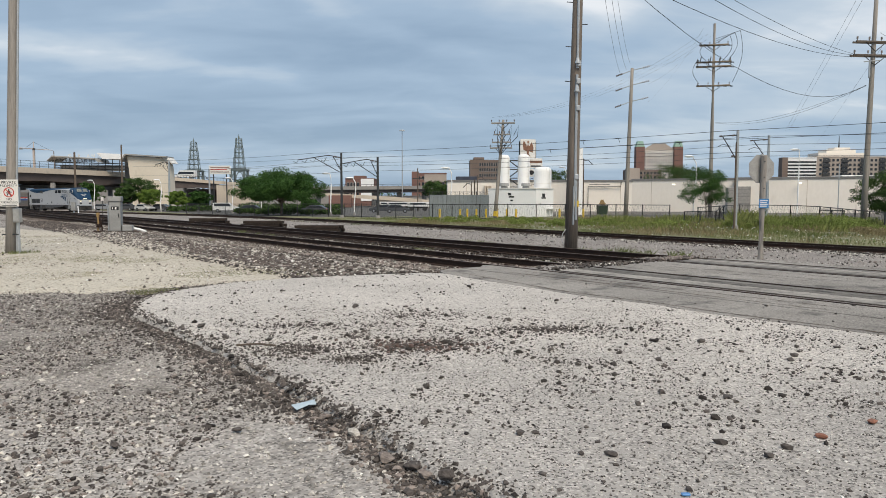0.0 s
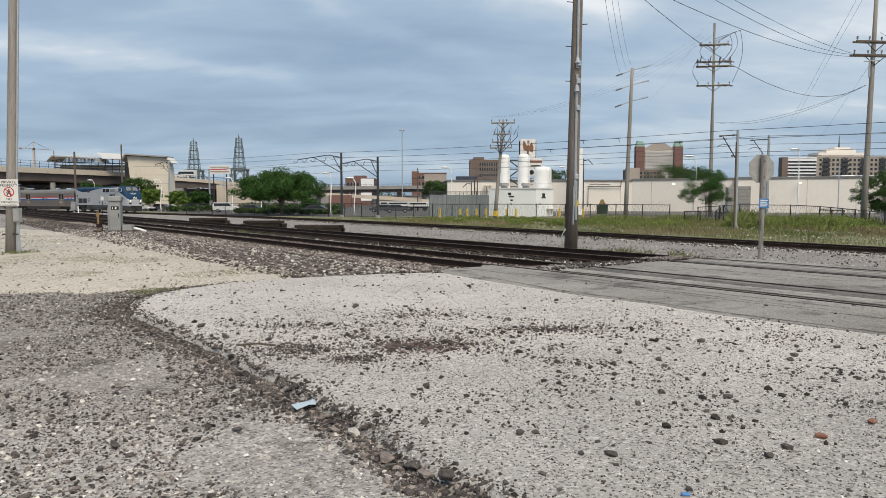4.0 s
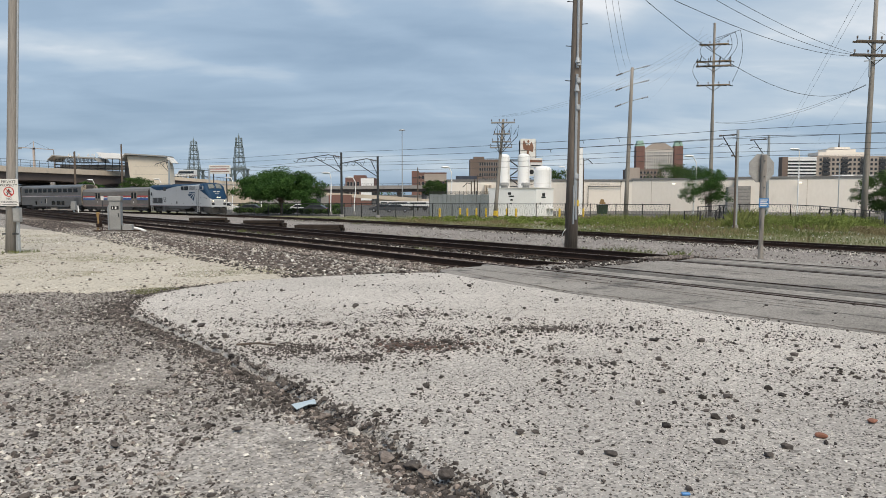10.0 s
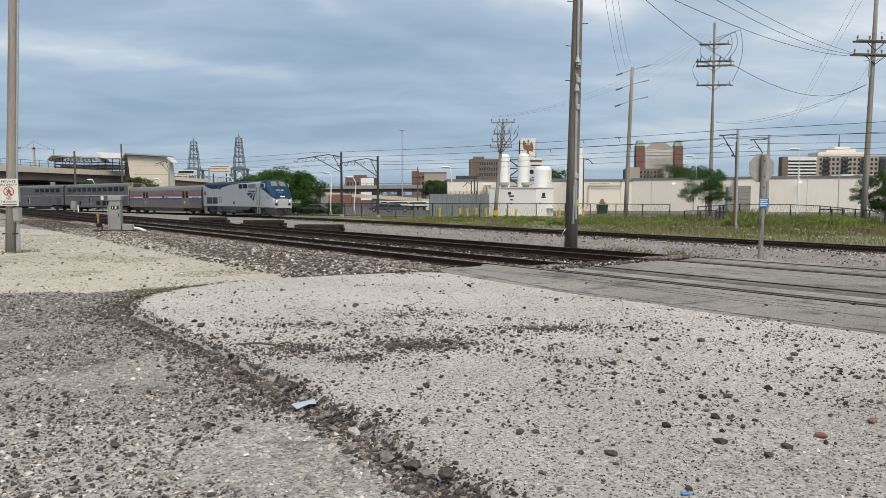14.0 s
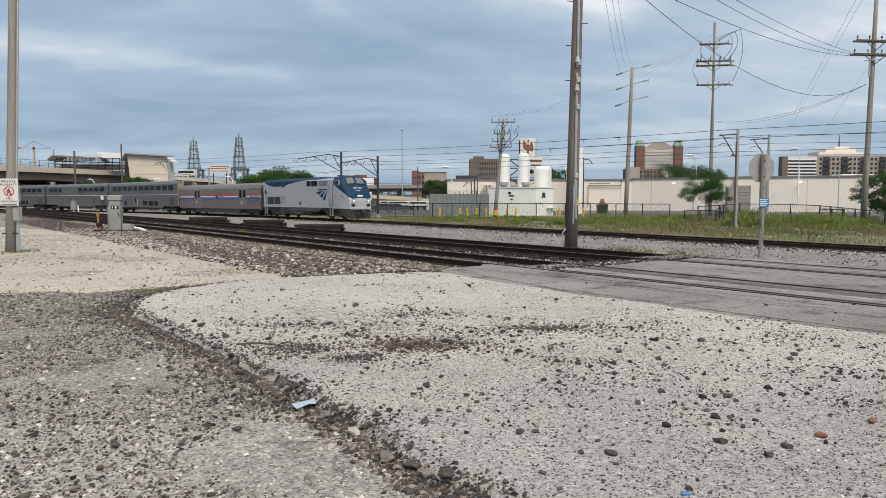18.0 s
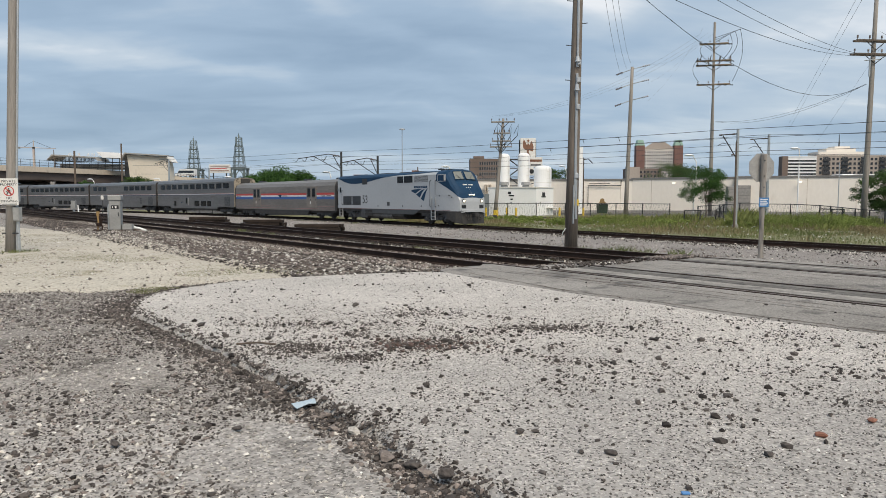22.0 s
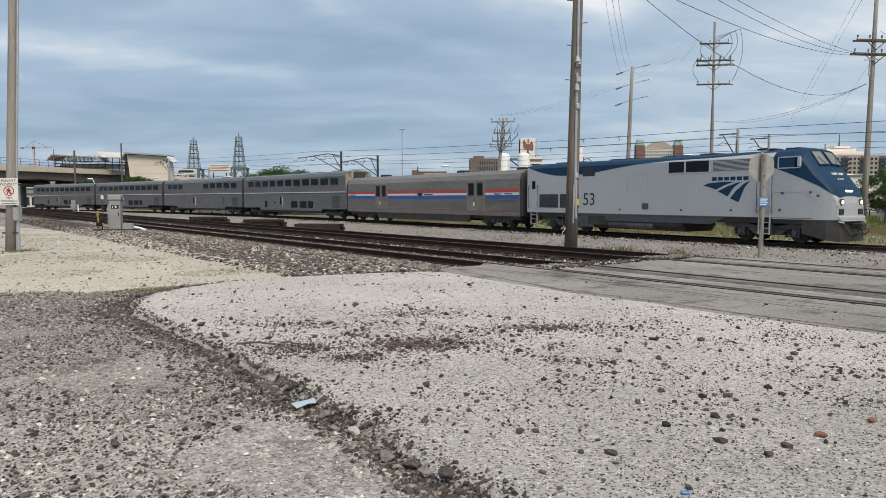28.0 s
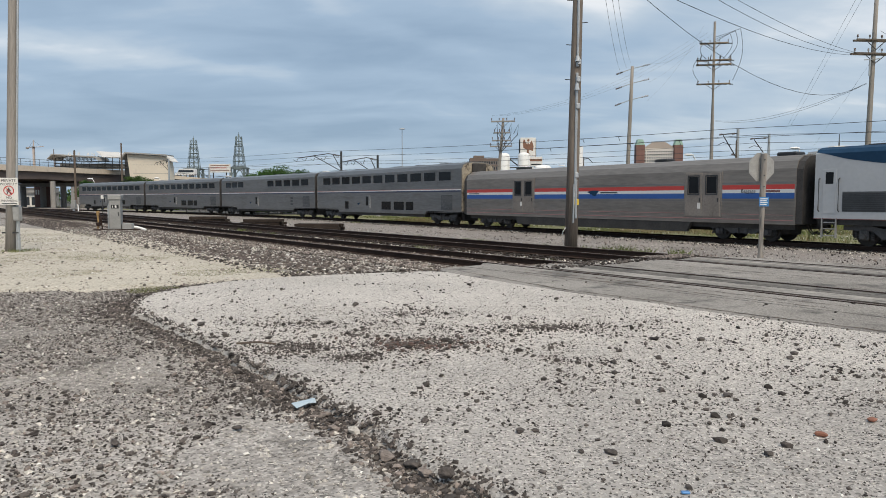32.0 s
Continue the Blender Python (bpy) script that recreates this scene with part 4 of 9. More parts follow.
def truck(parent, x, wheelbase, length, mesh, r, heavy=False):
    """A bogie: bolster, side frames, boxes and springs, and its two wheelsets."""
    t = part("truck", box(B(), x - 0.35, x + 0.35, -1.0, 1.0, 0.45, 0.85, 0.03), UNDER, parent, "dusty dark truck with springs")
    # dark filler for motors and rigging, added to close the view through every truck
    part("truck_filler", box(B(), x - wheelbase / 2 - 0.75, x + wheelbase / 2 + 0.75, -0.62, 0.62, 0.34, 1.0, 0.08), UNDER, t)
    zt = 0.9 if heavy else 0.78
    out = 1.12 if heavy else 1.05
    for side in (-1, 1):
        y = side * out
        h = length / 2
        o = [(x - h, zt - 0.2), (x - h, zt), (x - wheelbase / 2 + 0.3, zt), (x - 0.6, zt - 0.1), (x + 0.6, zt - 0.1), (x + wheelbase / 2 - 0.3, zt), (x + h, zt), (x + h, zt - 0.2),
             (x + wheelbase / 2 - 0.35, zt - 0.22), (x + 0.65, 0.36), (x - 0.65, 0.36), (x - wheelbase / 2 + 0.35, zt - 0.22)]
        part("side_frame", plate(B(), o, y - 0.08, y + 0.08), TRUCKGREY, t)
        for dx in (-wheelbase / 2, wheelbase / 2):
            bm = box(B(), x + dx - 0.2, x + dx + 0.2, y - 0.11, y + 0.12, 0.28, zt - 0.16, 0.05)
            rod(bm, (x + dx, y + side * 0.08, 0.46), (x + dx, y + side * 0.2, 0.46), 0.14, 0.12, 12)
            part("axle_box", bm, TRUCKGREY, t)
            for k in (-0.34, 0.34):
                bm = B()
                for j in range(5):
                    rod(bm, (x + dx + k, y, 0.30 + j * 0.075), (x + dx + k, y, 0.345 + j * 0.075), 0.10, 0.085, 8)
                part("coil_spring", bm, UNDER, t)
            part("brake_shoe", box(B(), x + dx * 0.55 - 0.06, x + dx * 0.55 + 0.06, y - side * 0.3 - 0.06, y - side * 0.3 + 0.06, 0.25, 0.62, 0.02), UNDER, t)
        for k in (-0.24, 0.24):
            part("damper", rod(B(), (x + k, y + side * 0.12, 0.36), (x + k, y + side * 0.12, zt + 0.08), 0.07, 0.07, 8), TRUCKGREY, t)
        part("brake_cylinder", rod(B(), (x - 0.5, y + side * 0.14, 0.72), (x + 0.9, y + side * 0.14, 0.66), 0.05, 0.04, 8), UNDER, t)
    for dx in (-wheelbase / 2, wheelbase / 2):
        w = part("wheelset", mesh, None, t)
        w.matrix_basis = Matrix.Translation((x + dx, 0, r))
        ROLLING.append((w, x + dx, r))
    return t


def section(w, zb, zs, w2, z2, w3, zt):
    """A cross-section, from the sill at one side over the roof to the other (y, z)."""
    h = [(w, zb), (w, zs), (w2, z2), (w3, zt), (w3 * 0.45, zt + 0.05)]
    return [(-y, z) for y, z in h] + [(y, z) for y, z in reversed(h)]


def glazed(parent, name, x0, x1, z0, z1, side, y, frame_mat, glass=None, rim=0.05, label=""):
    """A window on a vehicle's side: a rim with a recessed pane."""
    glass = glass or TRAINGLASS
    bm = B()
    for a, b, c, d in ((x0 - rim, x0, z0 - rim, z1 + rim), (x1, x1 + rim, z0 - rim, z1 + rim), (x0, x1, z0 - rim, z0), (x0, x1, z1, z1 + rim)):
        box(bm, a, b, side * (y - 0.02), side * (y + 0.018), c, d)
    w = part(name, bm, frame_mat, parent, label)
    part("pane", box(B(), x0, x1, side * (y - 0.02), side * (y + 0.006), z0, z1), glass, w)
    return w


def coupler(parent, x, way):
    bm = box(B(), x, x + way * 0.45, -0.12, 0.12, 0.72, 0.98, 0.03)
    box(bm, x + way * 0.3, x + way * 0.55, -0.2, 0.16, 0.68, 1.02, 0.05)
    part("coupler", bm, UNDER, parent)
    for y in (-0.55, -0.35, 0.4):
        part("brake_hose", chain(B(), [(x, y, 0.95), (x + way * 0.12, y, 0.62), (x + way * 0.28, y * 0.9, 0.42), (x + way * 0.45, y, 0.55)], 0.03), UNDER, parent)


EMBLEM = ([(-7.05, 2.74), (-6.75, 2.84), (-6.0, 2.91), (-5.3, 2.90), (-5.9, 2.72), (-6.3, 2.52), (-6.6, 2.62)],
          [(-6.2, 2.44), (-5.7, 2.66), (-5.2, 2.84), (-4.95, 2.88), (-5.35, 2.60), (-5.65, 2.18)],
          [(-5.5, 2.08), (-5.2, 2.45), (-4.8, 2.78), (-4.45, 2.95), (-4.75, 2.60), (-5.05, 1.90)])


def locomotive():
    g = thing("locomotive", "silver-grey diesel locomotive with a blue sloping nose and roof", "locomotive")
    W = 1.52
    # body behind the cab: x, sill, top of side
    rear, cab = -20.55, -3.3
    rings = []
    for x in (rear, cab):
        rings.append([(x, y, z) for y, z in section(W, 1.18, 4.02, 1.33, 4.20, 1.0, 4.31)])
    part("body", loft(B(), rings), SILVER, g, "silver-grey painted body side")
    # cab and nose in rings that draw in forward
    NOSE = ((-3.3, W, 4.02, 1.33, 4.20, 1.0, 4.33), (-2.35, W, 4.0, 1.32, 4.20, 1.0, 4.36), (-2.0, 1.50, 3.80, 1.32, 4.06, 0.98, 4.28), (-1.44, 1.43, 3.06, 1.28, 3.28, 1.02, 3.44),
            (-1.06, 1.36, 2.68, 1.22, 2.87, 0.92, 3.0), (-0.71, 1.27, 2.28, 1.15, 2.42, 0.84, 2.52), (-0.545, 1.20, 1.95, 1.10, 2.05, 0.8, 2.12))
    arr = np.array(NOSE)
    fine = [tuple([x] + [float(np.interp(x, arr[:, 0], arr[:, j])) for j in range(1, 7)]) for x in sorted(set(list(np.linspace(-3.3, -0.545, 40)) + list(arr[:, 0])))]
    nose = []
    for x, w, zs, w2, z2, w3, zt in fine + [(-0.50, 1.19, 1.5, 1.08, 1.72, 0.8, 1.82)]:
        nose.append([(x, y, z) for y, z in section(w, 1.12, zs, w2, z2, w3, zt)])
    cabm = part("cab", loft(B(), nose), SILVER, g, "wedge-shaped nose and cab")
    # blue paint: a skin just proud of the steel, bounded by the swoop line
    def skin(name, rings, lo):
        """Strips of paint over the upper body; lo gives the lower edge of the paint at x."""
        bm = B()
        rows = []
        for x, w, zs, w2, z2, w3, zt in rings:
            prof = [(w, 1.12), (w, zs), (w2, z2), (w3, zt), (w3 * 0.45, zt + 0.05), (0, zt + 0.052)]
            z0 = min(max(lo(x), 1.2), zt - 0.02)
            pts = []
            for (ya, za), (yb, zb) in zip(prof, prof[1:]):
                if za <= z0 < zb:
                    k = (z0 - za) / (zb - za)
                    pts.append((ya + (yb - ya) * k, z0))
                if zb > z0:
                    pts.append((yb, zb))
            while len(pts) < 6:
                pts.insert(0, pts[0])
            rows.append((x, pts[-6:]))
        for side in (-1, 1):
            vs = [[bm.verts.new((x + 0.010, side * (y + 0.008), z + 0.012)) for y, z in p] for x, p in rows]
            for u, v in zip(vs, vs[1:]):
                for k in range(5):
                    try:
                        f = bm.faces.new((u[k], u[k + 1], v[k + 1], v[k]))
                    except ValueError:
                        pass
        bmesh.ops.remove_doubles(bm, verts=bm.verts[:], dist=0.0008)
        return part(name, bm, BLUEPAINT, g, "dark blue paint over the roof and nose")

    xs = np.linspace(rear, cab, 70)
    swoop = lambda x: float(np.interp(-x, [0.0, 3.3, 6.7, 9.1, 11.4, 13.0, 14.8, 16.7, 17.9, 19.2, 20.1, 20.6], [4.24, 4.24, 4.12, 4.10, 3.97, 3.80, 3.58, 3.48, 3.52, 3.74, 3.99, 4.1]))
    skin("roof_paint", [(x, W, 4.02, 1.33, 4.20, 1.0, 4.31) for x in xs], swoop)
    skin("nose_paint", fine, lambda x: float(np.interp(-x, [0.5, 0.7, 1.2, 2.0, 3.3], [2.10, 2.26, 2.60, 2.99, 3.5])))
    # windscreens
    for side in (-1, 1):
        a, b, c, d = (-1.97, side * 0.10, 4.22), (-1.97, side * 0.92, 4.18), (-1.50, side * 1.00, 3.54), (-1.50, side * 0.10, 3.58)
        bm = B()
        lift = Vector((0.06, 0, 0.055))
        vs = [bm.verts.new(Vector(p) + lift) for p in (a, b, c, d)]
        lo = [bm.verts.new(Vector(p) - lift * 0.3) for p in (a, b, c, d)]
        bm.faces.new(vs)
        for k in range(4):
            bm.faces.new((vs[k], vs[(k + 1) % 4], lo[(k + 1) % 4], lo[k]))
        part("windscreen", bm, WINDSCREEN, cabm)
        bm = B()
        for p, q in ((a, b), (b, c), (c, d), (d, a)):
            rod(bm, Vector(p) + lift * 1.05, Vector(q) + lift * 1.05, 0.03, 0.03, 5)
        part("windscreen_frame", bm, BLUEPAINT, cabm)
        part("wiper", rod(B(), Vector((-1.42, side * 0.5, 3.66)), Vector((-1.66, side * 0.75, 3.98)), 0.015, 0.012, 5), BLACKPAINT, cabm)
        # side window of the cab with a pale mirror
        glazed(cabm, "side_window", -3.05, -2.08, 3.50, 3.95, side, W, SILVER, rim=0.05)
        part("mirror", box(B(), -2.14, -1.98, side * 1.52, side * 1.62, 3.52, 3.93, 0.02), SILVER, cabm)
        # headlights
        for y in (0.13, 0.33):
            part("upper_headlight", rod(B(), (-0.72, side * y * 0.7, 2.42), (-0.58, side * y * 0.7, 2.40), 0.05, 0.05, 14), HEADLIGHT, cabm)
        bm = B()
        rod(bm, (-0.56, side * 0.85, 1.93), (-0.45, side * 0.85, 1.92), 0.14, 0.14, 16)
        part("headlight_bezel", bm, GREYDARK, cabm)
        part("headlight", rod(B(), (-0.46, side * 0.85, 1.92), (-0.435, side * 0.85, 1.92), 0.10, 0.09, 16), HEADLIGHT, cabm, "lit round headlight")
        part("number_board", box(B(), -1.26, -1.12, side * 0.28 - 0.2, side * 0.28 + 0.2, 3.05, 3.24, 0.01), SIGNWHITE, cabm)
        part("corner_step", box(B(), -0.62, -0.45, side * 0.66, side * 1.06, 1.36, 1.62, 0.02), BLACKPAINT, cabm, "dark recessed lamp housing")
        part("marker_light", box(B(), -0.53, -0.48, side * 1.12 - 0.04, side * 1.12 + 0.04, 1.64, 1.76, 0.015), SIGNBACK, cabm)
    # emblem on the nose, plain shapes
    for k in range(3):
        part("nose_emblem", box(B(), -0.72, -0.70, -0.32 + k * 0.2, -0.2 + k * 0.2, 2.80, 2.92, 0, Matrix.Translation((-0.25, 0, 0.06))), SIGNWHITE, cabm)
    # anticlimber, pilot, steps
    bm = box(B(), -0.75, -0.38, -1.15, 1.15, 1.12, 1.30, 0.03)
    box(bm, -0.6, -0.3, -1.05, 1.05, 1.06, 1.12, 0.02)
    part("anticlimber", bm, SILVER, g)
    bm = B()
    loft(bm, [[(-1.9, -1.48, 1.12), (-1.9, -1.48, 0.5), (-1.9, 1.48, 0.5), (-1.9, 1.48, 1.12)], [(-0.9, -1.36, 1.12), (-0.9, -1.36, 0.22), (-0.9, 1.36, 0.22), (-0.9, 1.36, 1.12)],
              [(-0.5, -1.1, 1.1), (-0.38, -1.05, 0.16), (-0.38, 1.05, 0.16), (-0.5, 1.1, 1.1)]])
    part("pilot", bm, UNDER, g, "dark grey pilot plough under the nose")
    for y in (-0.75, 0.55):
        part("hose", chain(B(), [(-0.46, y, 1.0), (-0.26, y, 0.7), (-0.23, y + 0.1, 0.45), (-0.33, y + 0.22, 0.6)], 0.03), UNDER, g)
    for y in (-1.0, 1.0):
        part("uncoupling_lever", chain(B(), [(-0.43, y - 0.18, 1.05), (-0.28, y, 1.0), (-0.43, y + 0.18, 1.05)], 0.022), SILVER, g)
    coupler(g, -0.42, 1)
    coupler(g, rear, -1)
    # sill band, frame, fuel tank
    for side in (-1, 1):
        bm = box(B(), rear, -1.4, side * (W - 0.02), side * (W + 0.006), 1.165, 1.195)
        part("sill_stripe", bm, DULLRED, g, "thin dull red stripe along the sill")
    for side in (-1, 1):
        part("skirt", plate(B(), [(-15.9, 1.165), (-5.7, 1.165), (-6.6, 0.78), (-15.2, 0.78)], side * 1.44, side * 1.5), GREYDARK, g, "dark grey skirt below the sill")
        part("battery_box", box(B(), -15.9, -14.6, side * 1.15, side * 1.49, 0.36, 1.0, 0.03), TRUCKGREY, g)
        part("side_reservoir", rod(B(), (-13.4, side * 1.32, 0.56), (-10.2, side * 1.32, 0.56), 0.2, 0.2, 12), TRUCKGREY, g, "grey air tank slung below the skirt")
    part("frame", box(B(), rear + 0.15, -1.6, -1.42, 1.42, 0.92, 1.18), UNDER, g)
    bm = B()
    loft(bm, [[(x, y, z) for y, z in ((-1.45, 1.05), (-1.45, 0.62), (-1.1, 0.32), (1.1, 0.32), (1.45, 0.62), (1.45, 1.05))] for x in (-14.6, -8.3)])
    part("fuel_tank", bm, UNDER, g)
    bm = box(B(), -15.1, -13.6, -1.5, 1.5, 0.5, 1.1, 0.05)
    rod(bm, (-13.4, -1.35, 0.55), (-12.0, -1.35, 0.55), 0.2, 0.2, 12)
    part("air_reservoir", bm, UNDER, g)
    truck(g, -17.2, 2.74, 4.4, WHEELS, 0.49, True)
    truck(g, -3.7, 2.74, 4.4, WHEELS, 0.49, True)
    for side in (-1, 1):
        y = W
        # louvres low at the rear
        for x0, x1 in ((-19.35, -17.6), (-17.45, -15.8)):
            bm = box(B(), x0, x1, side * (y - 0.03), side * (y + 0.008), 1.5, 2.36)
            lv = part("radiator_grille", bm, GREYDARK, g)
            bm = B()
            for k in range(9):
                box(bm, x0 + 0.03, x1 - 0.03, side * y, side * (y + 0.03), 1.55 + k * 0.088, 1.575 + k * 0.088)
            part("slats", bm, DARKSTEEL, lv)
        # rear door with window, grab rails and steps
        bm = box(B(), -20.2, -19.62, side * (y - 0.02), side * (y + 0.014), 1.4, 3.35, 0.008)
        door = part("rear_door", bm, SILVER, g)
        part("door_window", box(B(), -20.08, -19.74, side * y, side * (y + 0.022), 2.7, 3.22, 0.01), TRAINGLASS, door)
        bm = B()
        for x in (-20.33, -19.48):
            chain(bm, [(x, side * y, 1.5), (x, side * (y + 0.09), 1.55), (x, side * (y + 0.09), 2.9), (x, side * y, 2.95)], 0.025)
        part("grab_rail", bm, DARKSTEEL, g)
        bm = B()
        for z in (0.42, 0.72, 1.0):
            box(bm, -20.15, -19.65, side * (y - 0.18), side * (y + 0.01), z, z + 0.04)
        for x in (-20.2, -19.6):
            box(bm, x - 0.02, x + 0.02, side * (y - 0.12), side * (y + 0.01), 0.35, 1.2)
        part("rear_steps", bm, CABGREY, g)
        # upper windows and grille
        part("blue_hatch", box(B(), -15.5, -14.5, side * 1.36, side * (y + 0.012), 3.42, 3.95, 0.01), BLACKPAINT, g, "dark hatch in the blue roof band")
        for x0, x1 in ((-9.2, -8.22), (-8.12, -6.74)):
            glazed(g, "upper_vent", x0, x1, 3.44, 4.0, side, y, SILVER, TRAINGLASS, 0.04)
        bm = box(B(), -6.5, -4.5, side * 1.36, side * (y + 0.005), 3.46, 3.98, 0.01)
        gr = part("air_grille", bm, GREYDARK, g)
        bm = B()
        for k in range(8):
            box(bm, -6.46, -4.54, side * 1.40, side * (y + 0.03), 3.49 + k * 0.06, 3.518 + k * 0.06)
        part("slats", bm, SILVER, gr)
        # fleet number, worded name as plain bars, three-stroke emblem
        turn = Matrix.Rotation(radians(90), 4, "X") if side < 0 else Matrix.Rotation(radians(180), 4, "Z") @ Matrix.Rotation(radians(90), 4, "X")
        lettering("fleet_number", "53", 1.05, g, Matrix.Translation((-14.95, side * (y + 0.004), 2.0)) @ turn, BLACKPAINT)
        for k in range(6):
            part("name_bar", box(B(), -6.55 + k * 0.345, -6.55 + k * 0.345 + 0.27, side * (y - 0.01), side * (y + 0.006), 2.97, 3.15), BLUEPAINT, g, "short blue bar")
        for k in range(3):
            o = EMBLEM[k]
            part("emblem_stroke", plate(B(), o, side * (y - 0.01), side * (y + 0.006 + 0.002 * k)), BLUEPAINT, g)
        # cab door, handrails, ladder
        bm = box(B(), -3.95, -3.4, side * (y - 0.02), side * (y + 0.012), 1.4, 3.55, 0.008)
        part("cab_door", bm, SILVER, g)
        bm = B()
        for x in (-4.05, -3.3):
            chain(bm, [(x, side * y, 1.42), (x, side * (y + 0.1), 1.5), (x, side * (y + 0.1), 3.5), (x, side * y, 3.58)], 0.028)
        part("handrail", bm, GREYDARK, g)
        bm = B()
        for x in (-3.95, -3.4):
            box(bm, x - 0.02, x + 0.02, side * (y - 0.02), side * (y + 0.06), 0.38, 2.2)
        for k in range(7):
            box(bm, -3.95, -3.4, side * (y - 0.05), side * (y + 0.07), 0.4 + k * 0.27, 0.43 + k * 0.27)
        part("ladder", bm, SILVER, g)
        part("fuel_filler", box(B(), -10.95, -10.5, side * (y - 0.02), side * (y + 0.02), 1.48, 1.82, 0.01), GREYDARK, g)
        for x0, x1, z0, z1 in ((-3.25, -1.2, 2.36, 2.375), (-12.0, -11.985, 2.4, 3.4), (-12.0, -10.6, 3.4, 3.415), (-10.615, -10.6, 2.4, 3.4)):
            part("panel_seam", box(B(), x0, x1, side * (y + 0.001), side * (y + 0.006), z0, z1), CABGREY, g)
        for x, z in ((-2.9, 2.28), (-1.6, 2.3), (-1.25, 2.15), (-12.6, 1.4), (-8.4, 1.42), (-5.5, 1.45), (-3.0, 1.5)):
            part("jacking_plate", box(B(), x, x + 0.12, side * (y - 0.02), side * (y + 0.02), z, z + 0.1), GREYDARK, g)
    # roof gear
    bm = B()
    for x, w, l, h in ((-2.9, 0.7, 0.7, 0.10), (-4.1, 0.4, 0.35, 0.14), (-7.4, 0.7, 1.0, 0.06), (-9.6, 0.6, 1.6, 0.05), (-13.1, 0.6, 2.2, 0.06), (-17.6, 0.65, 2.4, 0.05)):
        part("roof_vent", box(B(), x - l / 2, x + l / 2, -w, w, 4.3, 4.36 + h, 0.04), BLACKPAINT, g)
    part("antenna", rod(bm, (-1.9, 0.3, 4.35), (-1.9, 0.3, 4.6), 0.02, 0.02, 5), BLACKPAINT, g)
    bm = B()
    for y in (-0.12, 0.0, 0.12):
        rod(bm, (-5.0, y, 4.5), (-4.6, y, 4.5), 0.03, 0.07, 8)
    part("horn", bm, DARKSTEEL, g)
    part("rear_bellows", box(B(), rear - 0.3, rear, -0.75, 0.75, 1.0, 3.5, 0.05), DIAPHRAGM, g)
    return g


def coach_body(g, L, zb, zs, w2, z2, w3, zt, W, material, flutes, name="body"):
    rings = [[(x, y, z) for y, z in section(W, zb, zs, w2, z2, w3, zt)] for x in (-L + 0.35, -0.35)]
    b = part(name, loft(B(), rings), material, g)
    for z0, z1, n in flutes:
        bm = B()
        for side in (-1, 1):
            for k in range(n):
                z = z0 + (z1 - z0) * (k + 0.5) / n
                h = (z1 - z0) / n * 0.28
                box(bm, -L + 0.42, -0.42, side * (W - 0.02), side * (W + 0.016), z - h, z + h)
        tagged(part("fluting", bm, material, g, "horizontal ribs pressed into the steel side"), kind="stuff")
    return b


